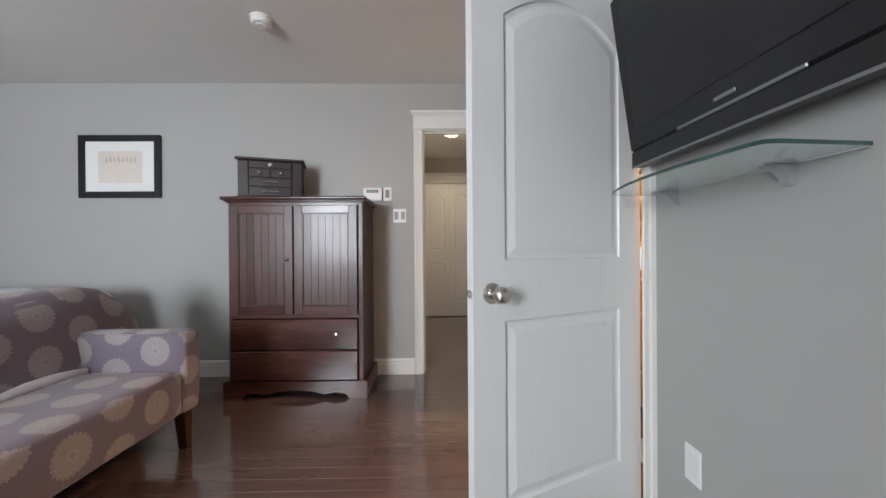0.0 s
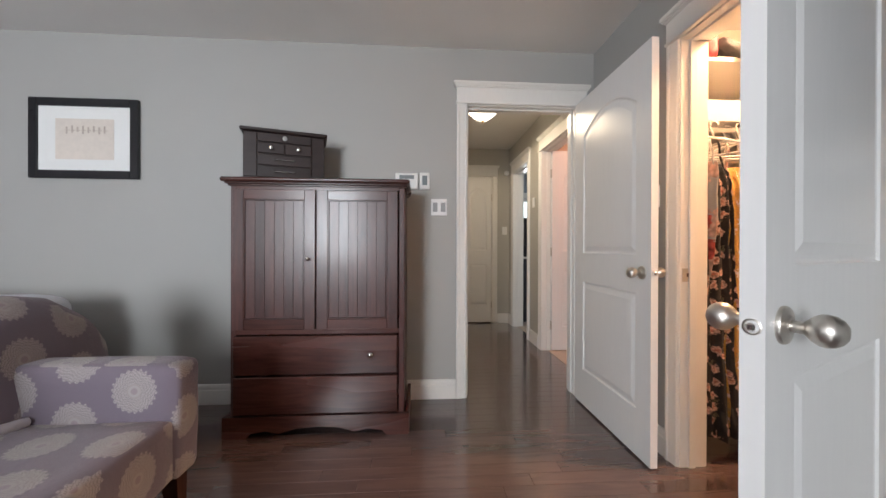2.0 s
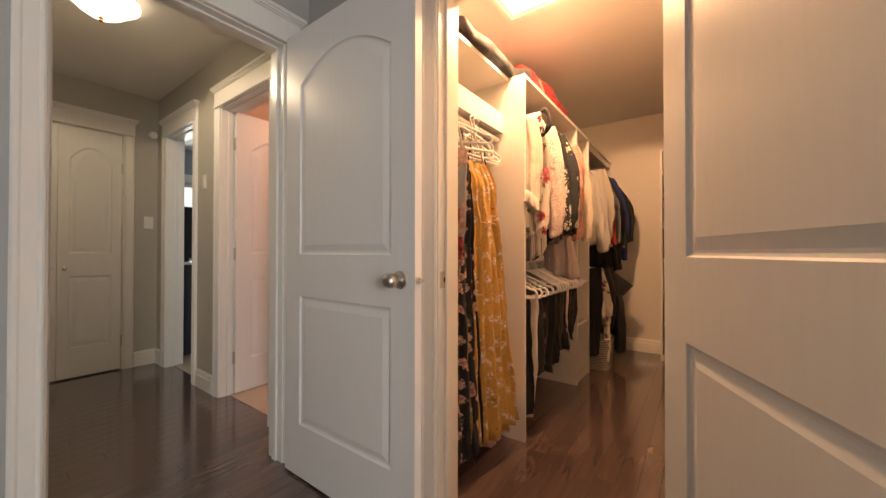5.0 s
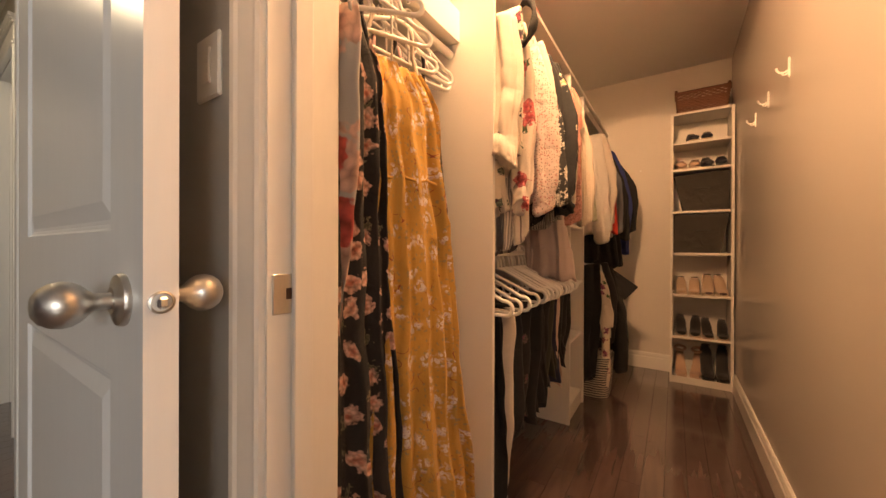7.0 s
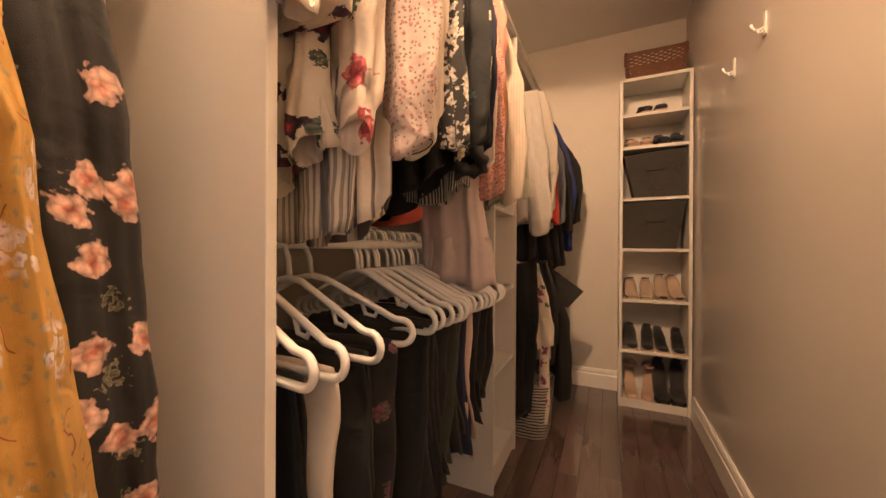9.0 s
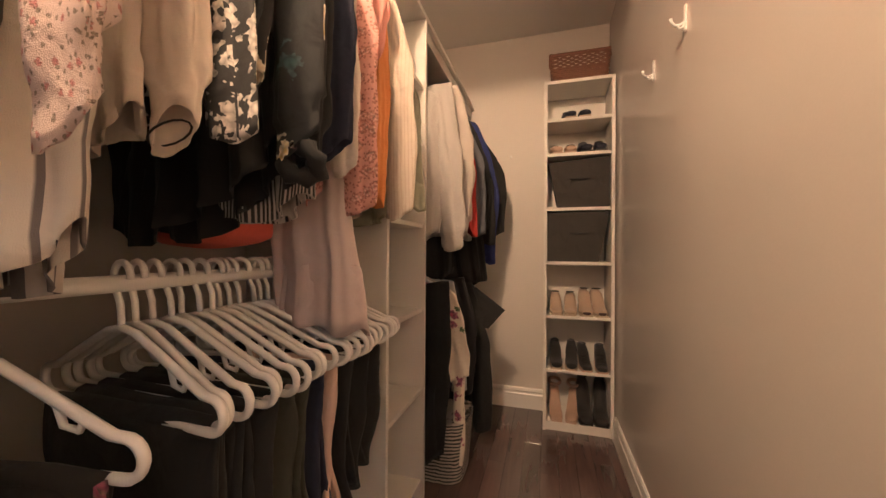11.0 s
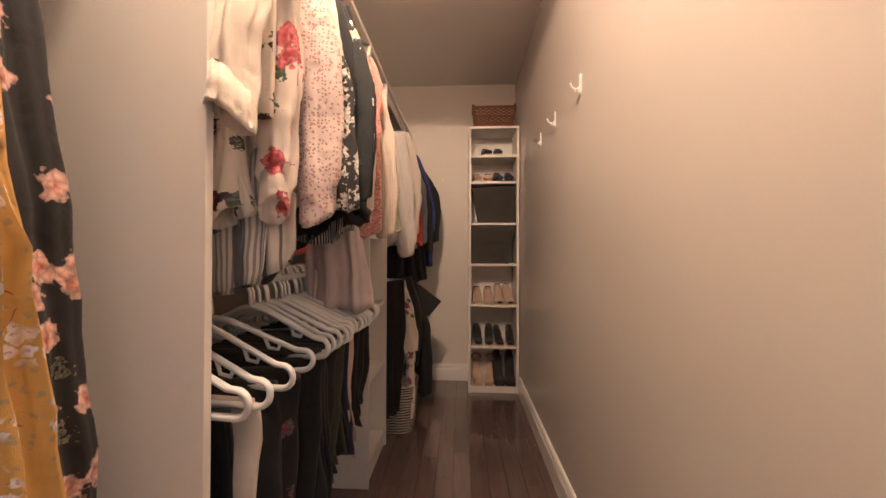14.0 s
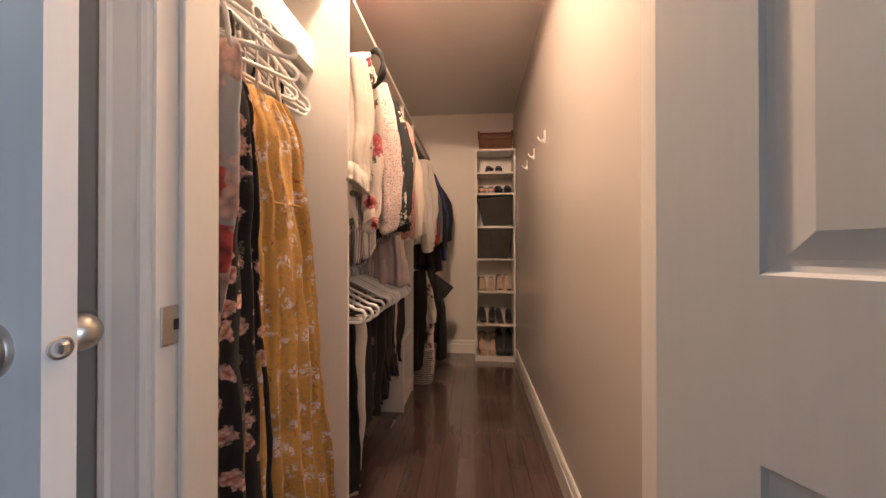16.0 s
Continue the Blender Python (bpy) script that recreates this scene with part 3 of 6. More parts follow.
def door_leaf(name, width, label, face_sides=(1, -1), mat_=None, height=2.03, group=""):
    """A two-panel moulded door: hinge edge at x = 0, y its thickness about 0, foot at z = 0.012."""
    mat_ = mat_ or DOORP
    ob = thing(name, (0, 0, 0), label, "door", group)
    st, t, z0, z1 = min(0.115, width * 0.17), 0.0175, 0.0, height
    cx, a = width / 2, width / 2 - st
    lows, ups = (0.235, 0.815, 0.0), (1.005, 1.775, 0.105)
    part("core", boxes(((0.01, -t + 0.0085, z0 + 0.01), (width - 0.01, t - 0.0085, z1 - 0.01))), mat_, ob)
    for x0, x1 in ((0, st), (width - st, width)):
        part("stile", boxes(((x0, -t, z0), (x1, t, z1))), mat_, ob)
    part("rail", boxes(((st, -t, z0), (width - st, t, lows[0]))), mat_, ob)
    part("rail", boxes(((st, -t, lows[1]), (width - st, t, ups[0]))), mat_, ob)
    pts = outline(a, ups[0], ups[1], ups[2], 0)[2:]
    bm = bmesh.new()
    grid = [[bm.verts.new((cx + p, y, zz)) for y, zz in ((-t, z), (t, z), (t, z1), (-t, z1))] for p, z in pts]
    for g0, g1 in zip(grid, grid[1:]):
        for k in range(4):
            bm.faces.new((g0[k], g0[(k + 1) % 4], g1[(k + 1) % 4], g1[k]))
    part("rail", bm, mat_, ob)
    for s in (1, -1):
        for zz0, zz1, rise in (lows, ups):
            bm = bmesh.new()
            rings = []
            for u, d in ((0, 0.0), (0.004, 0.0055), (0.010, 0.0075), (0.016, 0.0075), (0.042, 0.0015), (0.046, 0.0015)):
                rings.append([bm.verts.new((cx + p, s * (t - d), z)) for p, z in outline(a, zz0, zz1, rise, u)])
            for r0, r1 in zip(rings, rings[1:]):
                for i in range(len(r0)):
                    bm.faces.new((r0[i], r0[(i + 1) % len(r0)], r1[(i + 1) % len(r0)], r1[i]))
            bm.faces.new(rings[-1])
            part("panel", bm, mat_, ob)
    return ob


def knob_set(ob, x, z, material=NICKEL, small=False):
    """Egg-shaped knobs with roses on both faces, and the latch."""
    k = 0.45 if small else 1.0
    for s in (1, -1):
        m = pose(x, s * 0.0175, z, -90 * s, 0, 0)
        part("knob_rose", lathe(bmesh.new(), [(0, 0), (0.0325 * k, 0), (0.033 * k, 0.003), (0.031 * k, 0.007), (0.019 * k, 0.009), (0.016 * k, 0.012), (0, 0.012)], m, 28), material, ob, "brushed nickel rose", smooth=True)
        prof = [(0.010, 0.008), (0.010, 0.020), (0.0105, 0.027), (0.015, 0.032), (0.021, 0.038), (0.0255, 0.046), (0.0265, 0.054), (0.0245, 0.063), (0.019, 0.071), (0.011, 0.076), (0, 0.0775)]
        part("knob", lathe(bmesh.new(), [(r * k, h * k) for r, h in prof], m, 28), material, ob, "brushed nickel egg-shaped knob", smooth="all")


def latch(ob, width, z):
    part("latch", lathe(bmesh.new(), [(0.0135, -0.002), (0.0135, 0.002), (0.011, 0.003), (0.010, -0.001), (0, -0.001)], pose(width, 0, z, 0, 90), 18), NICKEL, ob, "round nickel latch face", smooth=True)
    part("latch_bolt", boxes(((width - 0.002, -0.006, z - 0.007), (width + 0.009, 0.006, z + 0.007)), bevel=0.003), CHROME, ob, "small latch bolt")


def hinges(ob, side, heights=(0.25, 1.0, 1.80)):
    for z in heights:
        bm = lathe(bmesh.new(), [(0, -0.045), (0.006, -0.045), (0.006, 0.045), (0, 0.045)], pose(-0.004, side * 0.020, z), 10)
        box(bm, (-0.002, side * 0.0175, z - 0.044), (-0.0004, -side * 0.014, z + 0.044))
        part("hinge", bm, NICKEL, ob, "nickel butt hinge", smooth=True)


leaf = door_leaf("door_hall", 0.803, "open white two-panel door with an arched top panel and nickel knobs")
knob_set(leaf, 0.738, 0.918), latch(leaf, 0.803, 0.918), hinges(leaf, 1)
leaf.matrix_basis = pose(0.640, 2.891, 0.012, 0, 0, -90.0)
leaf = door_leaf("door_closet", 0.750, "wide open white two-panel closet door with nickel egg-shaped knobs")
knob_set(leaf, 0.685, 0.905), latch(leaf, 0.750, 0.905), hinges(leaf, 1)
HX, HY = 0.768, 1.362
leaf.matrix_basis = pose(HX, HY, 0.012, 0, 0, 180 + math.degrees(math.atan2(HY - 1.044, HX - 0.071)))
leaf = door_leaf("door_bath", 0.655, "open white panel door lit warm by the bathroom lamp")
hinges(leaf, 1)
leaf.matrix_basis = pose(0.885, 4.022, 0.012, 0, 0, 2)
for i, x in enumerate((-0.218, 0.166)):
    leaf = door_leaf("door_linen", 0.382, "closed white two-panel cupboard door with a small knob", group="hall cupboard doors")
    knob_set(leaf, 0.04 if i else 0.342, 0.88, small=True)
    if i:
        for z in (0.20, 1.70):
            part("hinge", lathe(bmesh.new(), [(0, z), (0.006, z), (0.006, z + 0.09), (0, z + 0.09)], pose(0.384, -0.022, 0), 8), NICKEL, leaf)
    leaf.matrix_basis = pose(x, HN + 0.02, 0.012)
strike = thing("strike_plate", (0.82, 2.105, 0.92), "nickel strike plate let into the closet door jamb", "strike plate")
part("plate", boxes(((0.788, 2.1035, 0.889), (0.838, 2.1065, 0.953)), bevel=0.001), NICKEL, strike)
# no hole is cut: a dark block stands in for its shaded inside
part("bolt_hole", boxes(((0.810, 2.103, 0.912), (0.820, 2.1055, 0.930))), LEGWOOD, strike)

# ---- closet shelving ----


def bay(x):
    """Places along the closet's rods, from the first upright on."""
    return 1.512 + 0.993 * (x - 1.53)



DF = 2.070   # front of the closet's uprights
unit = thing("closet_shelving", (2.4, 2.3, 0), "white built-in closet shelving with uprights, shelves and hanging rods", "shelving unit")
for x0 in (1.512, 2.519, 2.876):
    part("upright", boxes(((x0, DF, 0), (x0 + 0.017, CN, 1.983)), bevel=0.001), WHITE_BOARD, unit)
part("top_shelf", boxes(((EW + T + 0.012, 2.165, 1.983), (1.512, CN, 2.001)), ((1.512, DF, 1.983), (CE, CN, 2.001))), WHITE_BOARD, unit)
part("top_rail", boxes(((2.893, DF + 0.02, 1.93), (CE, DF + 0.037, 1.983))), WHITE_BOARD, unit)
part("low_shelf", boxes(((EW + T + 0.012, 2.216, 1.700), (1.512, CN, 1.718))), WHITE_BOARD, unit)
part("fascia", boxes(((EW + T + 0.012, 2.198, 1.698), (1.512, 2.215, 1.805)), bevel=0.001), WHITE_BOARD, unit)
for z in (0.070, 0.445, 0.775, 1.12, 1.46, 1.69):
    part("tower_shelf", boxes(((2.536, DF + 0.01, z), (2.876, CN, z + 0.017)), bevel=0.001), WHITE_BOARD, unit)
part("plinth", boxes(((2.536, DF + 0.012, 0), (2.876, DF + 0.028, 0.070))), WHITE_BOARD, unit)
ROD_Y = 2.243
for x0, x1, z in ((1.529, 2.519, 1.905), (1.529, 2.519, 0.974), (2.893, CE, 1.885), (2.893, CE, 1.03)):
    part("rod", tube(bmesh.new(), [(x0, ROD_Y, z), (x1, ROD_Y, z)], 0.014, 12), PLASTIC, unit, "white hanging rod", smooth=True)

part("rod", tube(bmesh.new(), [(0.913, 2.235, 1.665), (1.512, 2.235, 1.665)], 0.014, 12), PLASTIC, unit, "white hanging rod", smooth=True)

# ---- ceiling light panel of the closet ----
hatch = thing("ceiling_light", (1.38, 1.94, CEIL), "glowing warm ceiling light panel in a white moulded frame", "ceiling light")
x0, x1, y0, y1 = 1.06, 1.70, 1.62, 2.26
bm = bmesh.new()
for lo, hi, d in ((0, 0.028, 0.012), (0.028, 0.052, 0.020), (0.052, 0.066, 0.010)):
    for a, b in (((x0 + lo, y0 + lo, CEIL - d), (x1 - lo, y0 + hi, CEIL)), ((x0 + lo, y1 - hi, CEIL - d), (x1 - lo, y1 - lo, CEIL)),
                 ((x0 + lo, y0 + hi, CEIL - d), (x0 + hi, y1 - hi, CEIL)), ((x1 - hi, y0 + hi, CEIL - d), (x1 - lo, y1 - hi, CEIL))):
        box(bm, a, b, 0.002)
part("frame", bm, TRIM, hatch)
part("diffuser", boxes(((x0 + 0.066, y0 + 0.066, CEIL - 0.004), (x1 - 0.066, y1 - 0.066, CEIL + 0.01))), LIGHT_PANEL, hatch, "glowing warm white panel")
# ---- armoire ----
AX0, AX1, AY0, AY1 = -1.500, -0.548, 2.520, 2.93


def small_knob(ob, x, y, z, r=0.015, label="round bright metal knob"):
    part("knob", lathe(bmesh.new(), [(0, 0), (r * 0.55, 0), (r * 0.4, 0.004), (r * 0.42, 0.010), (r * 0.9, 0.015), (r, 0.020), (r * 0.85, 0.025), (0, 0.028)], pose(x, y, z, 90), 18), CHROME, ob, label, smooth="all")


arm = thing("armoire", (-1.03, 2.72, 0), "dark cherry wood armoire with two beadboard doors over two drawers", "armoire")
for x in (AX0, AX1 - 0.03):
    part("side_panel", boxes(((x, AY0, 0.07), (x + 0.03, AY1, 1.385)), bevel=0.002), CHERRY, arm)
part("back_panel", boxes(((AX0 + 0.03, AY1 - 0.015, 0.07), (AX1 - 0.03, AY1, 1.385))), CHERRY, arm)
for z0, z1 in ((0.100, 0.120), (0.563, 0.590), (1.370, 1.385)):
    part("rail", boxes(((AX0 + 0.03, AY0, z0), (AX1 - 0.03, AY1 - 0.015, z1))), CHERRY_H, arm)
bm = bmesh.new()
for d, z0, z1 in ((0.012, 1.385, 1.396), (0.024, 1.396, 1.406)):
    box(bm, (AX0 - d, AY0 - d, z0), (AX1 + d, AY1, z1), 0.003)
box(bm, (AX0 - 0.042, AY0 - 0.042, 1.406), (AX1 + 0.030, AY1, 1.430), 0.008)
part("top", bm, CHERRY_H, arm)
foot = [(AX0 - 0.03, 0), (AX0 - 0.03, 0.118), (AX1 + 0.03, 0.118), (AX1 + 0.03, 0), (AX1 - 0.095, 0), (AX1 - 0.12, 0.028), (AX1 - 0.20, 0.040), (AX1 - 0.27, 0.024), (AX1 - 0.36, 0.050),
        ((AX0 + AX1) / 2, 0.058), (AX0 + 0.36, 0.050), (AX0 + 0.27, 0.024), (AX0 + 0.20, 0.040), (AX0 + 0.12, 0.028), (AX0 + 0.095, 0)]
bm = ext(bmesh.new(), foot, "y", AY0 - 0.030, AY0 - 0.008)
part("plinth", bm, CHERRY_H, arm)
for x in (AX0 - 0.03, AX1 + 0.008):
    part("plinth_side", boxes(((x, AY0 - 0.008, 0), (x + 0.022, AY1, 0.118)), bevel=0.003), CHERRY, arm)
for x0, x1, kx in ((-1.482, -1.040, -1.077), (-1.030, -0.585, None)):
    y = AY0 - 0.020
    dr = part("door", boxes(((x0 + 0.06, AY0 - 0.010, 0.655), (x1 - 0.06, AY0 - 0.004, 1.308))), CHERRY, arm, "dark cherry beadboard door")
    for a, b in (((x0, y, 0.592), (x0 + 0.058, AY0 - 0.001, 1.366)), ((x1 - 0.058, y, 0.592), (x1, AY0 - 0.001, 1.366))):
        part("stile", boxes((a, b), bevel=0.002), CHERRY, dr)
    for z0, z1 in ((0.592, 0.648), (1.312, 1.366)):
        part("rail", boxes(((x0 + 0.058, y, z0), (x1 - 0.058, AY0 - 0.001, z1)), bevel=0.002), CHERRY_H, dr)
    part("moulding", boxes(((x0 + 0.058, y + 0.002, 0.648), (x1 - 0.058, y + 0.012, 0.655)), ((x0 + 0.058, y + 0.002, 1.306), (x1 - 0.058, y + 0.012, 1.312)),
                           ((x0 + 0.058, y + 0.002, 0.655), (x0 + 0.065, y + 0.012, 1.306)), ((x1 - 0.065, y + 0.002, 0.655), (x1 - 0.058, y + 0.012, 1.306)), bevel=0.001), CHERRY, dr, kind="stuff")
    n = 6
    w = (x1 - x0 - 0.134) / n
    for i in range(n):
        a = x0 + 0.067 + i * w
        part("bead_board", boxes(((a + 0.0001, y + 0.006, 0.656), (a + w - 0.0001, AY0 - 0.009, 1.305)), bevel=0.0010), CHERRY, dr)
    if kx:
        small_knob(dr, kx, y, 0.984, 0.012)
part("centre_stile", boxes(((-1.07, AY0 - 0.001, 0.590), (-1.00, AY0 + 0.012, 1.370))), CHERRY, arm)
for z0, z1, k in ((0.340, 0.556, 0.450), (0.122, 0.330, None)):
    dr = part("drawer", boxes(((-1.482, AY0 - 0.020, z0), (-0.585, AY0 + 0.01, z1)), bevel=0.005), CHERRY_H, arm, "dark cherry drawer front")
    if k:
        small_knob(dr, -0.733, AY0 - 0.020, k, 0.017)

# ---- jewellery box ----
jb = thing("jewelry_box", (0, 0, 0), "small espresso-brown jewelry box with drawers on the armoire", "jewelry box")
part("body", boxes(((-0.225, -0.115, 0.012), (0.225, 0.115, 0.250)), bevel=0.003), ESPRESSO, jb)
part("base", boxes(((-0.240, -0.130, 0), (0.240, 0.125, 0.014)), bevel=0.004), ESPRESSO, jb)
part("lid", boxes(((-0.243, -0.133, 0.250), (0.243, 0.128, 0.268)), bevel=0.005), ESPRESSO, jb)
for x in (-0.188, 0.188):
    part("side_door", boxes(((x - 0.036, -0.121, 0.020), (x + 0.036, -0.113, 0.246)), bevel=0.003), ESPRESSO, jb)
for x0, x1, z0, z1, hw in ((-0.148, 0.148, 0.200, 0.246, 0), (-0.148, -0.002, 0.142, 0.194, 1), (0.002, 0.148, 0.142, 0.194, 1), (-0.148, 0.148, 0.082, 0.136, 2), (-0.148, 0.148, 0.020, 0.076, 2)):
    dr = part("drawer", boxes(((x0, -0.126, z0), (x1, -0.113, z1)), bevel=0.003), ESPRESSO, jb)
    zc = (z0 + z1) / 2
    if hw == 1:
        small_knob(dr, (x0 + x1) / 2, -0.126, zc, 0.012)
    elif hw == 0:
        part("lock_plate", lathe(bmesh.new(), [(0, 0), (0.015, 0), (0.014, 0.003), (0.005, 0.004), (0, 0.004)], pose(0, -0.126, zc, 90), 16), CHROME, dr, "oval bright lock plate", smooth=True)
    else:
        part("bar_handle", tube(bmesh.new(), [(-0.058, -0.127, zc), (-0.056, -0.135, zc), (0.056, -0.135, zc), (0.058, -0.127, zc)], 0.0035, 8), CHROME, dr, "slim bar handle", smooth=True)
jb.matrix_basis = pose(-1.283, 2.735, 1.430, 0, 0, 17) @ Matrix.Diagonal((0.97, 0.9, 1.13, 1))

# ---- picture ----
PX, PZ, PW, PH = -2.629, 1.748, 0.668, 0.518
pic = thing("framed_picture", (PX, NW, PZ), "black framed abstract drawing with a white mat on the wall", "framed picture")
f = 0.052
bm = boxes(((PX - PW / 2, NW - 0.026, PZ - PH / 2), (PX - PW / 2 + f, NW, PZ + PH / 2)), ((PX + PW / 2 - f, NW - 0.026, PZ - PH / 2), (PX + PW / 2, NW, PZ + PH / 2)),
           ((PX - PW / 2 + f, NW - 0.026, PZ - PH / 2), (PX + PW / 2 - f, NW, PZ - PH / 2 + f)), ((PX - PW / 2 + f, NW - 0.026, PZ + PH / 2 - f), (PX + PW / 2 - f, NW, PZ + PH / 2)), bevel=0.004)
part("frame", bm, mat("black_frame", (0.02, 0.02, 0.022), 0.25, vary=0.1), pic)
part("mat", boxes(((PX - PW / 2 + f, NW - 0.012, PZ - PH / 2 + f), (PX + PW / 2 - f, NW - 0.004, PZ + PH / 2 - f))), mat("mat_board", (0.80, 0.80, 0.78), 0.6, vary=0.01), pic, "white mat board")
part("print", boxes(((PX - 0.178, NW - 0.0135, PZ - 0.135), (PX + 0.178, NW - 0.012, PZ + 0.128))), mat("old_print", (0.70, 0.63, 0.56), 0.7, vary=0.06, scale=30), pic, "beige print")
bm = bmesh.new()
for i in range(8):
    x = PX - 0.115 + i * 0.033
    box(bm, (x, NW - 0.0145, PZ + 0.03 + (i % 3) * 0.006), (x + 0.010, NW - 0.0135, PZ + 0.075 + (i % 2) * 0.008))
    box(bm, (x - 0.004, NW - 0.0145, PZ + 0.050), (x + 0.022, NW - 0.0135, PZ + 0.055))
part("drawn_figures", bm, mat("sepia_ink", (0.50, 0.42, 0.36), 0.7, vary=0.15), pic, "faint brown marks", kind="stuff")

# ---- wall devices ----


def plate(name, x0, x1, z0, z1, label, category, wall="n", rockers=0, screen=None, depth=0.008, at=None, cover=None, rocker=None):
    c = at if at is not None else NW

    def b(u0, u1, d0, d1, za, zb, bev=0.0):
        if wall == "n":
            return boxes(((u0, c - d0, za), (u1, c - d1, zb)), bevel=bev)
        return boxes(((c - d0, u0, za), (c - d1, u1, zb)), bevel=bev)
    ob = thing(name, ((x0 + x1) / 2, c, (z0 + z1) / 2) if wall == "n" else (c, (x0 + x1) / 2, (z0 + z1) / 2), label, category)
    part("plate", b(x0, x1, 0, depth, z0, z1, min(0.006, depth * 0.45)), cover or PLASTIC, ob)
    w = (x1 - x0) / max(1, rockers)
    for i in range(rockers):
        u = x0 + (i + 0.5) * w
        part("rocker", b(u - 0.016, u + 0.016, depth - 0.001, depth + 0.004, (z0 + z1) / 2 - 0.032, (z0 + z1) / 2 + 0.032, 0.002), rocker or PLASTIC, ob)
    if screen:
        part("screen", b(screen[0], screen[1], depth - 0.001, depth + 0.001, screen[2], screen[3]), SCREEN, ob, "grey display")
    return ob


plate("alarm_keypad", -0.628, -0.472, 1.452, 1.562, "white rounded alarm keypad with a grey display", "alarm keypad", screen=(-0.60, -0.50, 1.520, 1.546), depth=0.024)
plate("thermostat", -0.462, -0.392, 1.450, 1.568, "white upright thermostat with a grey display", "thermostat", screen=(-0.444, -0.410, 1.480, 1.545), depth=0.018)
plate("light_switch", -0.382, -0.272, 1.272, 1.388, "shiny white plate with two grey rocker switches", "light switch", rockers=2, rocker=mat("rocker_grey", (0.36, 0.36, 0.36), 0.35, vary=0.05), cover=mat("pearl_plate", (0.88, 0.87, 0.86), 0.35, 0.0, vary=0.02))
plate("light_switch", 2.245, 2.33, 1.262, 1.378, "white single rocker light switch behind the open door", "light switch", wall="e", rockers=1, at=EW)
plate("wall_outlet", 1.03, 1.10, 0.32, 0.435, "white electric wall outlet", "outlet", wall="e", rockers=1, at=EW)
plate("light_switch", 4.29, 4.36, 1.50, 1.61, "white light switch in the hall", "light switch", wall="e", rockers=1, at=HE)
plate("light_switch", 0.70, 0.77, 1.24, 1.35, "white light switch at the end of the hall", "light switch", rockers=1, at=HN)
sm = thing("wall_sensor", (0.755, 5.35, 2.10), "small white rounded sensor high in the hall corner", "sensor")
part("sensor_body", lathe(bmesh.new(), [(0, 0), (0.032, 0), (0.036, 0.02), (0.030, 0.045), (0, 0.055)], pose(0.755, 5.392, 2.10, 90), 16), PLASTIC, sm, smooth=True)

sd = thing("smoke_detector", (-1.06, 2.12, CEIL), "round white smoke detector on the ceiling", "smoke detector")
part("mount", lathe(bmesh.new(), [(0, 0), (0.062, 0), (0.062, -0.010), (0, -0.010)], pose(-1.06, 2.12, CEIL), 28), PLASTIC, sd, smooth=True)
part("cover", lathe(bmesh.new(), [(0.056, -0.008), (0.057, -0.030), (0.048, -0.040), (0.030, -0.041), (0.028, -0.046), (0, -0.047)], pose(-1.06, 2.12, CEIL), 28), PLASTIC, sd, smooth=True)

# ---- hall lamp ----
hl = thing("flush_ceiling_lamp", (0.155, 3.93, CEIL), "lit frosted glass bowl ceiling lamp with a brass finial", "ceiling lamp")
part("pan", lathe(bmesh.new(), [(0, 0), (0.15, 0), (0.155, -0.02), (0.14, -0.035), (0, -0.035)], pose(0.155, 3.93, CEIL), 28), NICKEL, hl, smooth=True)
sh = part("shade", lathe(bmesh.new(), [(0.165, -0.030), (0.163, -0.045), (0.145, -0.060), (0.120, -0.080), (0.095, -0.105), (0.060, -0.128), (0.02, -0.138), (0, -0.138)], pose(0.155, 3.93, CEIL), 28), LAMP_GLASS, hl, "glowing frosted bowl", smooth="all")
sh.visible_shadow = False
part("finial", lathe(bmesh.new(), [(0, -0.136), (0.012, -0.140), (0.008, -0.150), (0.011, -0.158), (0, -0.166)], pose(0.155, 3.93, CEIL), 12), mat("brass", (0.5, 0.34, 0.12), 0.25, 1.0), hl, "brass finial", smooth=True)

# ---- television on its arm, glass shelf ----
tv = thing("television", (0, 0, 0), "flat black television tilted down on a wall arm", "television")
W, H = 0.85, 0.55
part("bezel", boxes(((0, -0.045, 0), (W, 0, H)), bevel=0.010), TV_BLACK, tv)
part("screen", boxes(((0.055, -0.049, 0.070), (W - 0.055, -0.044, H - 0.045)), bevel=0.002), TV_GLASS, tv, "dark matt screen")
part("speaker_bar", ext(bmesh.new(), [(-0.045, 0.0), (-0.052, -0.052), (-0.010, -0.058), (-0.005, 0.0)], "x", 0.012, W - 0.012), TV_BLACK, tv, "slanted black speaker bar")
part("trim_strip", boxes(((0.012, -0.0545, -0.057), (W - 0.012, -0.0525, -0.050))), SILVER, tv, "thin silver strip")
part("back_housing", boxes(((0.12, 0, 0.20), (W - 0.12, 0.05, H - 0.06)), bevel=0.015), TV_BLACK, tv)
part("badge", boxes(((W / 2 - 0.032, -0.0475, 0.026), (W / 2 + 0.032, -0.045, 0.036)), bevel=0.001), SILVER, tv, "silver maker's badge")
part("control_bar", boxes(((W / 2 - 0.17, -0.050, 0.001), (W / 2 + 0.19, -0.044, 0.010)), bevel=0.002), SILVER, tv, "silver control strip")
part("wall_arm", boxes(((W / 2 - 0.05, 0.05, 0.24), (W / 2 + 0.05, 0.075, 0.36)), bevel=0.004), TV_BLACK, tv, "black wall arm")
tv.matrix_basis = pose(0.732, 1.252, 1.398, 0, 0, -90) @ pose(0, 0, 0, 8)

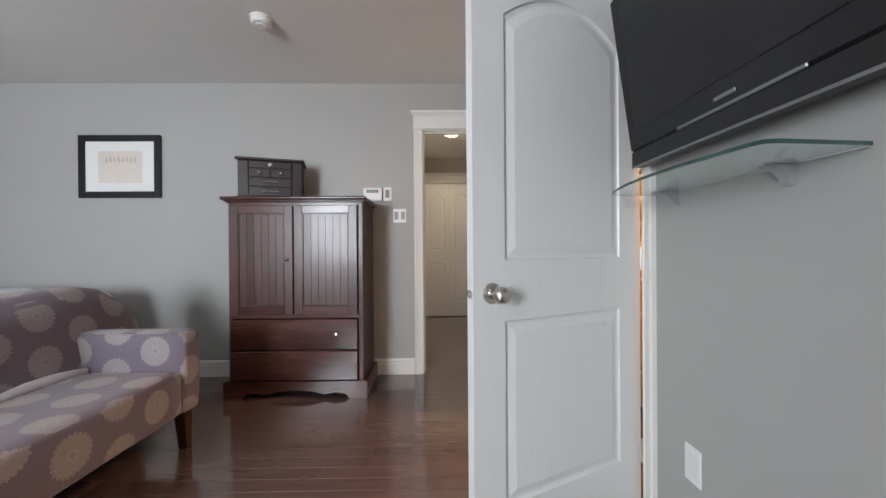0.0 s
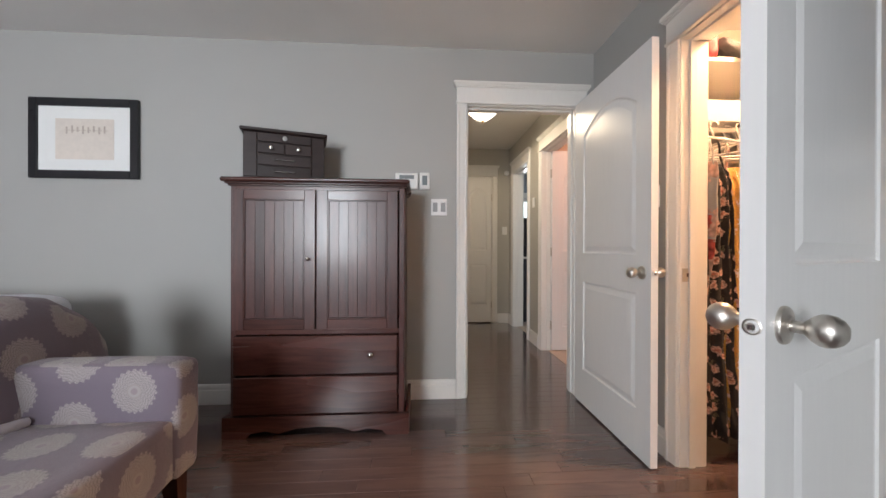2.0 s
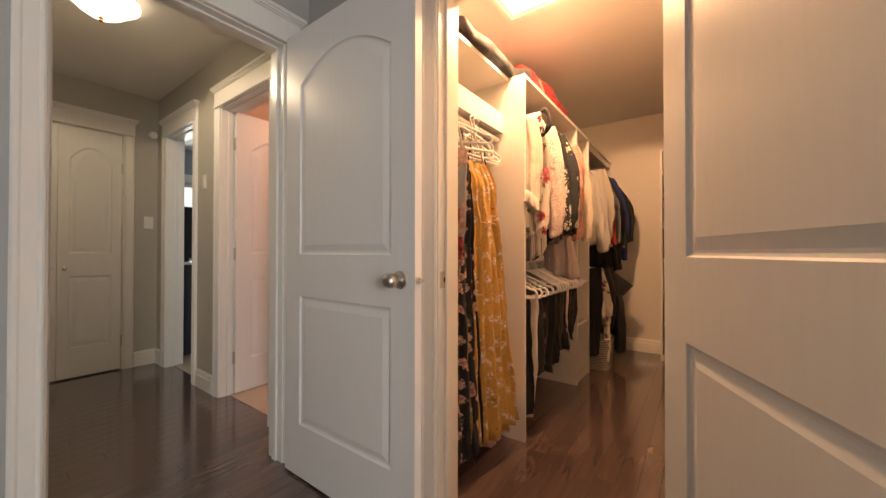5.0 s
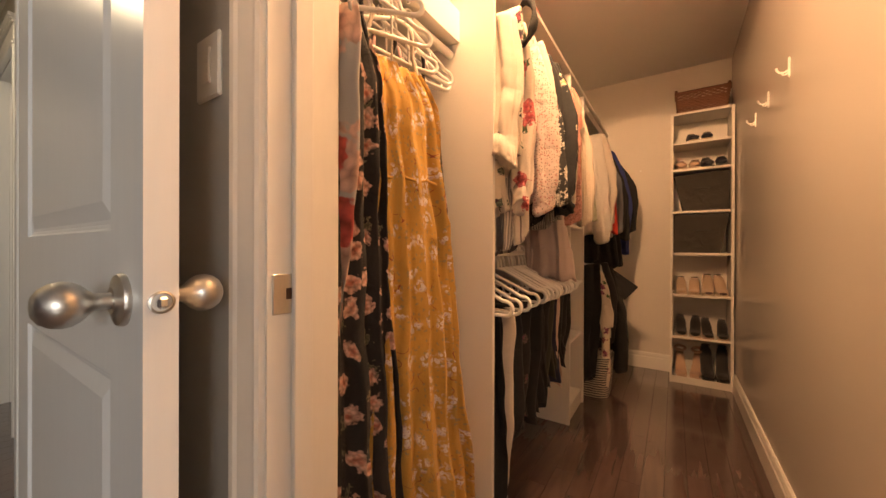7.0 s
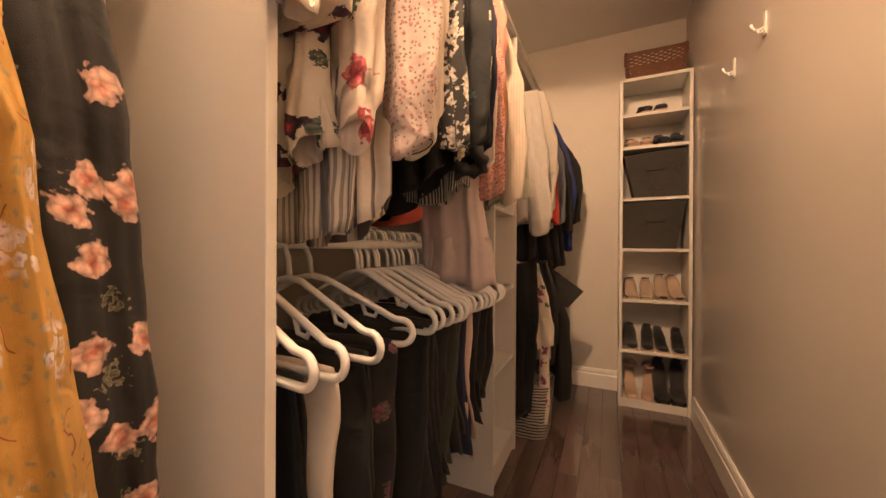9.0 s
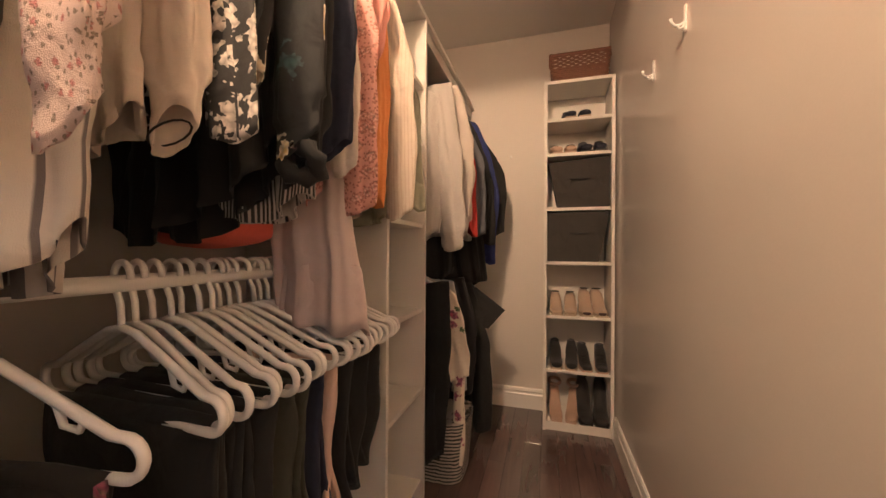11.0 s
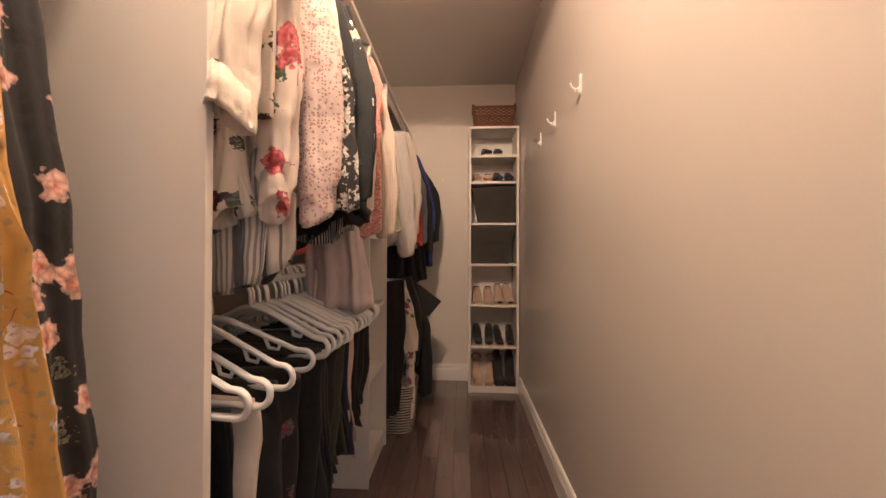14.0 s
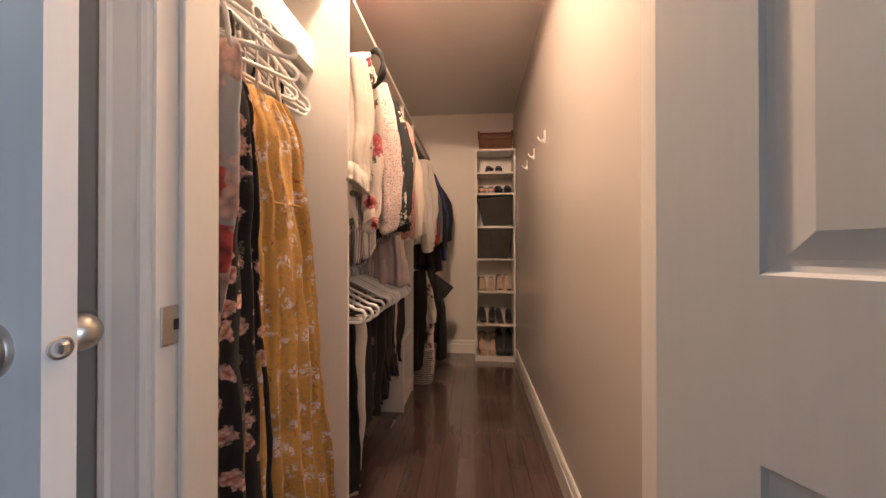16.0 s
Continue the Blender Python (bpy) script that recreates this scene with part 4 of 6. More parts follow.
gs = thing("glass_shelf", (0.70, 0.85, 1.24), "clear bowed glass shelf on two metal wall brackets", "shelf")
edge_pts = [(EW - 0.008, 1.222), (0.70, 1.226), (0.640, 1.224), (0.608, 1.212), (0.588, 1.185), (0.562, 1.10), (0.546, 1.01), (0.538, 0.93), (0.536, 0.85), (0.538, 0.77), (0.546, 0.69), (0.553, 0.615), (0.560, 0.597), (0.585, 0.592), (0.68, 0.600), (EW - 0.008, 0.608)]
part("pane", ext(bmesh.new(), edge_pts, "z", 1.236, 1.244), GLASS, gs, "clear glass pane")
bm = bmesh.new()
for (xa, ya), (xb, yb) in zip(edge_pts, edge_pts[1:]):
    d = Vector((xb - xa, yb - ya))
    n_ = Vector((d.y, -d.x)).normalized() * -0.0008
    v = [bm.verts.new((p[0] + o * n_.x, p[1] + o * n_.y, z)) for p, o, z in (((xa, ya), 1, 1.2365), ((xb, yb), 1, 1.2365), ((xb, yb), 1, 1.2435), ((xa, ya), 1, 1.2435))]
    bm.faces.new(v)
part("pane_edge", bm, GLASS_EDGE, gs, "green glass edge")
SATIN = mat("satin_metal", (0.40, 0.41, 0.42), 0.5, 0.3)
for y in (1.14, 0.76):
    tongue = [(EW, 1.2355), (EW - 0.075, 1.2355), (EW - 0.076, 1.2325), (EW - 0.050, 1.229), (EW - 0.034, 1.221), (EW - 0.024, 1.210), (EW - 0.016, 1.198), (EW - 0.008, 1.191), (EW, 1.190)]
    part("bracket", ext(bmesh.new(), tongue, "y", y - 0.012, y + 0.012), SATIN, gs, "curved satin grey bracket")
    part("clamp", boxes(((EW - 0.045, y - 0.012, 1.2445), (EW, y + 0.012, 1.256)), bevel=0.003), SATIN, gs, "small grey clamp above the glass")

# ---- sofa ----


def pillow(bm, a, b, puff=0.03, n=10, round_=0.035, seed=0, lump=0.006):
    """A soft block between two corners: subdivided, its edges rounded and its faces swollen a little."""
    lo, hi = Vector([min(p, q) for p, q in zip(a, b)]), Vector([max(p, q) for p, q in zip(a, b)])
    g = bmesh.ops.create_cube(bm, size=2.0)
    vs = g["verts"]
    es = list({e for v in vs for e in v.link_edges})
    r = bmesh.ops.subdivide_edges(bm, edges=es, cuts=n, use_grid_fill=True)
    vs = [v for v in bm.verts if v.is_valid and max(abs(c) for c in v.co) <= 1.0001 and not v.tag]
    c, h = (lo + hi) / 2, (hi - lo) / 2
    for v in vs:
        p = Vector(v.co)
        q = Vector([p[i] * h[i] for i in range(3)])
        inner = Vector([max(-(h[i] - round_), min(h[i] - round_, q[i])) for i in range(3)])
        d = q - inner
        if d.length > 1e-6:
            q = inner + d.normalized() * min(round_, d.length)
        s = [1 - p[(i + 1) % 3] ** 2 for i in range(3)]
        s2 = [1 - p[(i + 2) % 3] ** 2 for i in range(3)]
        for i in range(3):
            q[i] += p[i] * puff * s[i] * s2[i]
        q += lump * noise.noise_vector((c + q) * 6 + Vector((seed, 0, 0)))
        v.co = c + q
        v.tag = True
    return bm


sofa = thing("sofa", (-1.75, 1.2, 0), "lilac-grey sofa printed with beige doily medallions beside the bed", "sofa")
SX0, SX1, SY0, SY1 = -2.08, -1.335, 0.05, 1.955
part("seat", pillow(bmesh.new(), (SX0 + 0.12, SY0, 0.20), (SX1, SY1 - 0.10, 0.435), 0.012, 14, 0.03, 1), SOFA, sofa, smooth="all", uv="box")
bm = bmesh.new()
pillow(bm, (SX0 - 0.06, SY0, 0.16), (SX0 + 0.24, 2.27, 0.855), 0.015, 18, 0.10, 2, 0.014)
for v in bm.verts:
    k = max(0, v.co.z - 0.42)
    v.co.x -= 0.05 * k / 0.4
    end = max(0, v.co.y - 1.85) / 0.42
    v.co.z -= 0.16 * end ** 2.5 * max(0, (v.co.z - 0.3)) / 0.4
    v.co.x += 0.04 * max(0, 0.45 - v.co.z)
    v.co.z -= 0.045 * max(0.0, min(1.0, (1.85 - v.co.y) / 0.6)) * max(0.0, min(1.0, (v.co.z - 0.5) / 0.3))
part("backrest", bm, SOFA, sofa, smooth="all", uv="box")
bm = pillow(bmesh.new(), (SX0 + 0.10, SY1 - 0.14, 0.20), (SX1 + 0.012, SY1, 0.625), 0.006, 12, 0.028, 3, 0.004)
part("armrest", bm, SOFA, sofa, smooth="all", uv="box")
bm = pillow(bmesh.new(), (SX0 + 0.10, SY0 - 0.14, 0.20), (SX1 + 0.012, SY0, 0.625), 0.006, 12, 0.028, 4, 0.004)
part("armrest", bm, SOFA, sofa, smooth="all", uv="box")
bm = bmesh.new()
pts = []
for i in range(15):
    y = 0.1 + i * (1.80 - 0.1) / 14
    pts.append((-1.80 + 0.02 * math.sin(i * 0.9), y, 0.452 + 0.006 * math.sin(i * 2.1)))
tube(bm, pts, [0.021 + 0.005 * math.sin(i * 1.7) for i in range(15)], 10)
part("slipped_lining", bm, SHEET, sofa, "white lining showing between seat and back", smooth="all")
for x, y in ((SX1 - 0.045, SY1 - 0.065), (SX1 - 0.045, SY0 - 0.06), (SX0 + 0.08, SY1 - 0.065), (SX0 + 0.08, SY0 - 0.06)):
    bm = bmesh.new()
    a, b = 0.030, 0.020
    v0 = [bm.verts.new((x + sx * a, y + sy * a, 0.215)) for sx, sy in ((-1, -1), (1, -1), (1, 1), (-1, 1))]
    v1 = [bm.verts.new((x + sx * b + 0.012, y + sy * b, 0)) for sx, sy in ((-1, -1), (1, -1), (1, 1), (-1, 1))]
    bm.faces.new(v0), bm.faces.new(v1[::-1])
    for i in range(4):
        bm.faces.new((v0[i], v0[(i + 1) % 4], v1[(i + 1) % 4], v1[i]))
    part("leg", bm, LEGWOOD, sofa, "tapered dark wooden leg")

bed = thing("bed", (-3.2, 1.75, 0), "bed with rumpled white bedding behind the sofa", "bed")
part("bed_base", boxes(((-3.93, 0.95, 0.0), (-2.34, 2.55, 0.36)), bevel=0.02), BLACK_LEATHER, bed)
part("mattress", pillow(bmesh.new(), (-3.93, 0.93, 0.36), (-2.32, 2.57, 0.66), 0.01, 8, 0.05, 6), SHEET, bed, smooth="all")
part("duvet", pillow(bmesh.new(), (-3.90, 0.90, 0.58), (-2.36, 2.60, 0.788), 0.012, 20, 0.07, 7, 0.022), SHEET, bed, "rumpled white duvet", smooth="all")

# ---- windows of the bedroom ----


def window(name, axis, a, b, z0, z1, face, sgn, label):
    """A casement: frame in the wall's thickness, pane, casing and sill. sgn: towards the room."""
    ob = tagged(thing(name, ((a + b) / 2, face, 0) if axis == "x" else (face, (a + b) / 2, 0), label, "window"), kind="structure")

    def bx(u0, u1, d0, d1, za, zb, bev=0.0):
        p, q = (u0, face + sgn * d0, za), (u1, face + sgn * d1, zb)
        if axis == "y":
            p, q = (face + sgn * d0, u0, za), (face + sgn * d1, u1, zb)
        return boxes((p, q), bevel=bev)
    for args in ((a, a + 0.05, -0.10, -0.04, z0, z1), (b - 0.05, b, -0.10, -0.04, z0, z1), ((a + b) / 2 - 0.03, (a + b) / 2 + 0.03, -0.10, -0.04, z0 + 0.05, z1 - 0.05), (a + 0.05, b - 0.05, -0.10, -0.04, z0, z0 + 0.05), (a + 0.05, b - 0.05, -0.10, -0.04, z1 - 0.05, z1)):
        part("sash", bx(*args), TRIM, ob)
    p = part("pane", bx(a + 0.05, b - 0.05, -0.075, -0.070, z0 + 0.05, z1 - 0.05), GLASS, ob, "clear window pane")
    p.visible_shadow = False
    for args in ((a - 0.08, a, 0, 0.018, z0, z1), (b, b + 0.08, 0, 0.018, z0, z1), (a - 0.08, b + 0.08, 0, 0.02, z1, z1 + 0.11), (a - 0.09, b + 0.09, -0.04, 0.04, z0 - 0.03, z0)):
        part("casing_leg" if args[4] == z0 and args[5] == z1 else "casing_board", bx(*args, 0.003), TRIM, ob)


window("window_1", "x", -3.2, -1.6, 0.8, 2.1, SY, 1, "white framed window of the bedroom")
window("window_2", "y", -1.25, 0.25, 0.8, 2.1, WX, 1, "white framed window of the bedroom")
window("window_3", "x", 1.25, 2.6, 1.0, 1.98, 7.0, -1, "bright white framed window of the far room")

# ---- far room: desk cabinet and monitor ----
CHAR = mat("charcoal_panel", (0.035, 0.038, 0.045), 0.4, vary=0.1)
cb = thing("desk_cabinet", (1.3, 5.8, 0), "dark charcoal desk with a pale top by the window", "desk")
part("body", boxes(((1.0, 5.43, 0), (1.8, 6.1, 0.90)), bevel=0.004), CHAR, cb)
part("worktop", boxes(((0.98, 5.41, 0.90), (1.82, 6.12, 0.925)), bevel=0.003), WHITE_BOARD, cb)
mo = thing("monitor", (1.1, 5.65, 0.925), "black computer monitor seen from the side on the desk", "monitor")
part("screen", boxes(((0.96, 5.62, 0.96), (1.16, 5.68, 1.50)), bevel=0.01), TV_BLACK, mo)
part("stand", boxes(((1.02, 5.60, 0.925), (1.12, 5.70, 0.97)), bevel=0.003), TV_BLACK, mo)

# ---- wall hooks of the closet ----
hook = thing("wall_hook", (0, 0, 0), "small white double coat hook on the closet wall", "wall hook", "closet wall hooks")
bm = boxes(((-0.009, 0, -0.048), (0.009, 0.008, 0.052)), bevel=0.003)
part("hook_plate", bm, PLASTIC, hook)
part("hook_arm", tube(bmesh.new(), [(0, 0.005, -0.012), (0, 0.022, -0.022), (0, 0.040, -0.020), (0, 0.050, -0.006), (0, 0.052, 0.006)], [0.006, 0.005, 0.005, 0.005, 0.006], 8), PLASTIC, hook, smooth="all")
part("hook_arm", tube(bmesh.new(), [(0, 0.005, -0.022), (0, 0.016, -0.034), (0, 0.026, -0.034), (0, 0.030, -0.024)], [0.005, 0.0045, 0.0045, 0.005], 8), PLASTIC, hook, smooth="all")
for x in (2.630, 2.930):
    copy_thing(hook, pose(x, CS, 1.676) @ Matrix.Scale(0.74, 4))
hook.matrix_basis = pose(2.282, CS, 1.675) @ Matrix.Scale(0.74, 4)
kn = thing("wall_stop", (CE, 1.82, 1.653), "tiny white screw cap on the closet end wall", "screw cap")
part("cap", lathe(bmesh.new(), [(0.008, 0), (0.008, 0.004), (0.005, 0.007), (0, 0.008)], pose(CE, 1.82, 1.653, 0, -90), 12), PLASTIC, kn, smooth=True)

# ---- shoe rack ----
BX0, BX1, BY0, BY1 = 3.622, 3.870, 1.230, 1.606
bk = thing("bookcase", (3.77, 1.416, 0), "tall narrow white bookcase holding shoes and dark bins", "bookcase")
for y in (BY0, BY1 - 0.018):
    part("side", boxes(((BX0, y, 0), (BX1, y + 0.018, 2.004)), bevel=0.0008), WHITE_BOARD, bk)
part("back", boxes(((BX1 - 0.006, BY0 + 0.018, 0.02), (BX1 - 0.001, BY1 - 0.018, 2.0))), WHITE_BOARD, bk)
ROWS_Z = (0.052, 0.351, 0.661, 0.969, 1.277, 1.589, 1.788)
for z in ROWS_Z + (2.004,):
    part("shelf", boxes(((BX0 + (0.006 if z < 2 else 0), BY0 + 0.018, z - 0.018), (BX1 - 0.006, BY1 - 0.018, z)), bevel=0.0008), WHITE_BOARD, bk)
part("kick_board", boxes(((BX0 + 0.012, BY0 + 0.018, 0), (BX0 + 0.026, BY1 - 0.018, 0.034))), WHITE_BOARD, bk)


def binbox(z, lean, label):
    ob = thing("storage_bin", (3.77, 1.416, z), label, "storage bin", "fabric bins on the bookcase")
    bm = bmesh.new()
    n = 8
    y0, y1, h = BY0 + 0.022, BY1 - 0.022, 0.282
    grid = []
    for i in range(n + 1):
        row = []
        for j in range(n + 1):
            u, v = i / n, j / n
            yy = y0 + (y1 - y0) * u
            if lean > 0 and u > 0.75:
                yy -= 0.060 * (1 - v) * (u - 0.75) / 0.25 * 1.0
            if lean < 0 and u < 0.25:
                yy += 0.055 * (1 - v) * (0.25 - u) / 0.25
            zz = z + h * v - (0.02 * u if v == 1 and lean > 0 else 0)
            xx = BX0 + 0.022 + 0.006 * math.sin(5 * u + 3 * v)
            row.append(bm.verts.new((xx, yy, zz)))
        grid.append(row)
    bk_ = [[bm.verts.new((v.co.x + 0.18, v.co.y, v.co.z)) for v in row] for row in grid]
    for g in (grid, bk_):
        for i in range(n):
            for j in range(n):
                bm.faces.new((g[i][j], g[i + 1][j], g[i + 1][j + 1], g[i][j + 1]))
    ring = [(i, 0) for i in range(n)] + [(n, j) for j in range(n)] + [(i, n) for i in range(n, 0, -1)] + [(0, j) for j in range(n, 0, -1)]
    for (a, b), (c, d) in zip(ring, ring[1:] + ring[:1]):
        bm.faces.new((grid[a][b], grid[c][d], bk_[c][d], bk_[a][b]))
    part("box", bm, BIN, ob, smooth=True)
    part("handle", tube(bmesh.new(), [(BX0 + 0.018, 1.365, z + 0.165), (BX0 + 0.010, 1.385, z + 0.160), (BX0 + 0.010, 1.445, z + 0.160), (BX0 + 0.018, 1.465, z + 0.165)], 0.004, 6), BLACK_LEATHER, ob, "black strap handle", smooth=True)


BIN = fabric("bin_felt", (0.050, 0.046, 0.042), rough=0.95, wrinkle=0.5)
binbox(ROWS_Z[4], 1, "charcoal fabric storage bin with a leaning side")
binbox(ROWS_Z[3], -1, "charcoal fabric storage bin with a strap handle")


def shoe(name, label, y, z, color, length=0.22, hw=0.031, toe=0.030, heel=0.0, shaft=0.05, open_toe=False, strap=False, laces=False, sole=None, turn=0, group=""):
    """A shoe seen from its toe: a lofted upper on a sole; heel lifts its back, shaft is the height of its collar."""
    ob = thing(name, (0, 0, 0), label, "shoe", group)
    hw *= 1.12
    bm = bmesh.new()
    rings, n = [], 9
    for i in range(n):
        u = i / (n - 1)
        w = hw * (0.55 + 0.45 * math.sin(math.pi * min(1, 0.15 + u * 1.1))) if u < 0.55 else hw * (1.0 - 0.22 * (u - 0.55) / 0.45)
        base = heel * max(0, (u - 0.25) / 0.75) ** 1.2
        top = base + (toe * (0.6 + 0.9 * u) if u < 0.45 else toe * 1.0 + (shaft - toe) * min(1, (u - 0.45) / 0.25))
        if strap and 0.35 < u < 0.85:
            top = base + 0.006
        rings.append([bm.verts.new((u * length, w * math.cos(a), base + 0.006 + max(0.006, top - base) * (0.5 + 0.5 * math.sin(a)) ** 0.6)) for a in [2 * math.pi * k / 12 for k in range(12)]])
    for a, b in zip(rings, rings[1:]):
        for k in range(12):
            bm.faces.new((a[k], a[(k + 1) % 12], b[(k + 1) % 12], b[k]))
    bm.faces.new(rings[0]), bm.faces.new(rings[-1])
    part("upper", bm, color, ob, smooth="all")
    bm = bmesh.new()
    line = []
    for i in range(n):
        u = i / (n - 1)
        w = hw * 1.06 * (0.55 + 0.45 * math.sin(math.pi * min(1, 0.15 + u * 1.1))) if u < 0.55 else hw * 1.0 * (1.0 - 0.2 * (u - 0.55) / 0.45)
        base = heel * max(0, (u - 0.25) / 0.75) ** 1.2
        line.append((u * length - 0.003, w, base))
    for (xa, wa, za), (xb, wb, zb) in zip(line, line[1:]):
        vs = [bm.verts.new(p) for p in ((xa, -wa, za), (xa, wa, za), (xb, wb, zb), (xb, -wb, zb), (xa, -wa, za + 0.009), (xa, wa, za + 0.009), (xb, wb, zb + 0.009), (xb, -wb, zb + 0.009))]
        for f in ((0, 1, 2, 3), (4, 7, 6, 5), (0, 4, 5, 1), (3, 2, 6, 7), (0, 3, 7, 4), (1, 5, 6, 2)):
            bm.faces.new([vs[k] for k in f])
    bmesh.ops.remove_doubles(bm, verts=bm.verts, dist=0.0001)
    part("sole", bm, sole or BLACK_LEATHER, ob)
    if heel > 0.01:
        part("heel", lathe(bmesh.new(), [(0, 0), (0.014, 0), (0.016, heel * 0.5), (0.022, heel), (0, heel)], pose(length - 0.024, 0, 0), 10), sole or BLACK_LEATHER, ob, smooth=True)
    # the upper is closed: a black disc gives the shade inside the collar
    if shaft > 0.03 and not strap:
        part("opening", lathe(bmesh.new(), [(0, 0), (hw * 0.62, 0), (hw * 0.66, 0.003), (hw * 0.7, 0)], pose(length * 0.80, 0, heel + shaft + 0.002), 12), BLACK_LEATHER, ob, "dark disc for the shade inside the shoe", smooth=True)
    # likewise a dark disc on the toe cap, coloured as the shade within
    if open_toe:
        part("toe_opening", lathe(bmesh.new(), [(0, 0), (hw * 0.62, 0), (hw * 0.5, 0.004), (0, 0.005)], pose(0.002, 0, 0.020, 0, -62) @ Matrix.Diagonal((0.5, 1, 1, 1)), 12), mat("toe_shadow", (0.05, 0.02, 0.018), 0.6), ob, "dark disc for the shade inside the peep toe", smooth=True)
    if strap:
        part("ankle_strap", tube(bmesh.new(), [(length * 0.80 + hw * math.cos(a), hw * 0.95 * math.sin(a), heel + 0.085 + 0.01 * math.cos(a)) for a in [2 * math.pi * k / 12 for k in range(12)]], 0.010, 6, True), color, ob, smooth="all")
    if laces:
        for k in range(3):
            part("lace", tube(bmesh.new(), [(0.045 + k * 0.018, -0.022, 0.035 + k * 0.022), (0.036 + k * 0.018, 0, 0.045 + k * 0.022), (0.045 + k * 0.018, 0.022, 0.035 + k * 0.022)], 0.0032, 5), BLACK_LEATHER, ob, "crossed lace", smooth=True)
    ob.matrix_basis = pose(BX0 + 0.010, y, z, 0, 0, turn)
    return ob


NUDE = mat("nude_suede", (0.48, 0.36, 0.27), 0.85, bump=0.2, scale=300, sheen=0.3)
NUDE2 = mat("nude_leather", (0.52, 0.36, 0.27), 0.5, bump=0.1, scale=200)
BSUEDE = mat("black_suede", (0.016, 0.015, 0.016), 0.75, bump=0.3, scale=300, vary=0.2, sheen=0.3)
SOLE_L = mat("cork_sole", (0.50, 0.40, 0.30), 0.7, vary=0.1)
NAVY_L = mat("navy_black", (0.02, 0.022, 0.035), 0.4, vary=0.1)
z = ROWS_Z
for y, t in ((1.53, 2), (1.456, -2)):
    shoe("ankle_bootie", "beige suede ankle bootie on the shelf", y, z[2], NUDE, 0.225, 0.032, 0.034, 0.03, 0.085, sole=SOLE_L, turn=t, group="beige booties")
for y, t in ((1.370, 0), (1.289, 4)):
    shoe("peep_toe_bootie", "beige peep-toe bootie on the shelf", y, z[2], NUDE, 0.225, 0.034, 0.040, 0.03, 0.110, open_toe=True, sole=SOLE_L, turn=t, group="peep-toe booties")
for y, t in ((1.53, 2), (1.450, -3)):
    shoe("wedge_bootie", "black suede open-toe wedge bootie with a pale sole", y, z[1], BSUEDE, 0.225, 0.032, 0.040, 0.03, 0.095, sole=SOLE_L, turn=t, group="black wedge booties")
for y, t in ((1.366, 4), (1.287, -2)):
    shoe("lace_up_sandal", "black lace-up sandal with crossed laces", y, z[1], BSUEDE, 0.225, 0.030, 0.026, 0.045, 0.070, laces=True, sole=NUDE2, turn=t, group="lace-up sandals")
for y, t in ((1.528, 3), (1.452, -8)):
    shoe("strap_sandal", "nude high-heeled sandal with an ankle strap", y, z[0], NUDE2, 0.225, 0.031, 0.026, 0.085, 0.05, strap=True, sole=NUDE2, turn=t, group="strap sandals")
for y, t in ((1.368, 3), (1.289, -3)):
    shoe("ankle_boot", "tall black suede ankle boot", y, z[0], BSUEDE, 0.225, 0.037, 0.055, 0.02, 0.195, turn=t, group="black boots")
for y, t in ((1.53, 4), (1.462, -4)):
    shoe("ballet_flat", "nude ballet flat on the upper shelf", y, z[5], NUDE2, 0.225, 0.033, 0.058, 0.004, 0.082, sole=NUDE2, turn=t, group="nude flats")
for y, t in ((1.372, 3), (1.300, -3)):
    shoe("loafer", "black flat shoe on the upper shelf", y, z[5], NAVY_L, 0.225, 0.033, 0.062, 0.004, 0.090, turn=t, group="black flats")
for y, t in ((1.458, 5), (1.385, -3)):
    shoe("slip_on_shoe", "black slip-on shoe with a pale toe on the top shelf", y, z[6], NAVY_L, 0.225, 0.033, 0.056, 0.004, 0.084, sole=SOLE_L, turn=t, group="slip-on shoes")

# ---- wicker basket on the bookcase ----
WICKER = mat("wicker", (0.19, 0.085, 0.050), 0.6, bump=0.4, scale=150, vary=0.3)
wb = thing("wicker_basket", (3.71, 1.41, 2.004), "reddish-brown wicker basket with two loop handles on the bookcase", "basket")
bm = bmesh.new()
for k in range(13):
    zz = 2.0120 + k * 0.0105
    g = 0.012 * k / 12
    c = [(3.635 - g, 1.270 - g), (3.635 - g, 1.555 + g), (3.800, 1.555 + g), (3.800, 1.270 - g)]
    pts = []
    for (xa, ya), (xb, yb) in zip(c, c[1:] + c[:1]):
        m_ = 14 if abs(xa - xb) < 0.05 else 8
        for i in range(m_):
            u = i / m_
            w = 0.0052 * (1 if (i + k) % 2 else -1)
            nx, ny = (yb - ya), -(xb - xa)
            ln = math.hypot(nx, ny)
            pts.append((xa + (xb - xa) * u + w * nx / ln, ya + (yb - ya) * u + w * ny / ln, zz))
    tube(bm, pts, 0.0050, 5, True)
part("weave", bm, WICKER, wb, kind="stuff", smooth="all")
part("bottom", boxes(((3.640, 1.275, 2.0045), (3.795, 1.55, 2.0120))), WICKER, wb)
part("rim", tube(bmesh.new(), [(3.622, 1.258, 2.1490), (3.622, 1.567, 2.1490), (3.802, 1.567, 2.1490), (3.802, 1.258, 2.1490)], 0.009, 8, True), WICKER, wb, smooth="all")
for y, s in ((1.257, -1), (1.568, 1)):
    part("loop_handle", tube(bmesh.new(), [(3.670 + 0.07 * i / 8, y + s * 0.004, 2.1360 + 0.060 * math.sin(math.pi * i / 8)) for i in range(9)], 0.010, 7), WICKER, wb, "twisted loop handle", smooth="all")

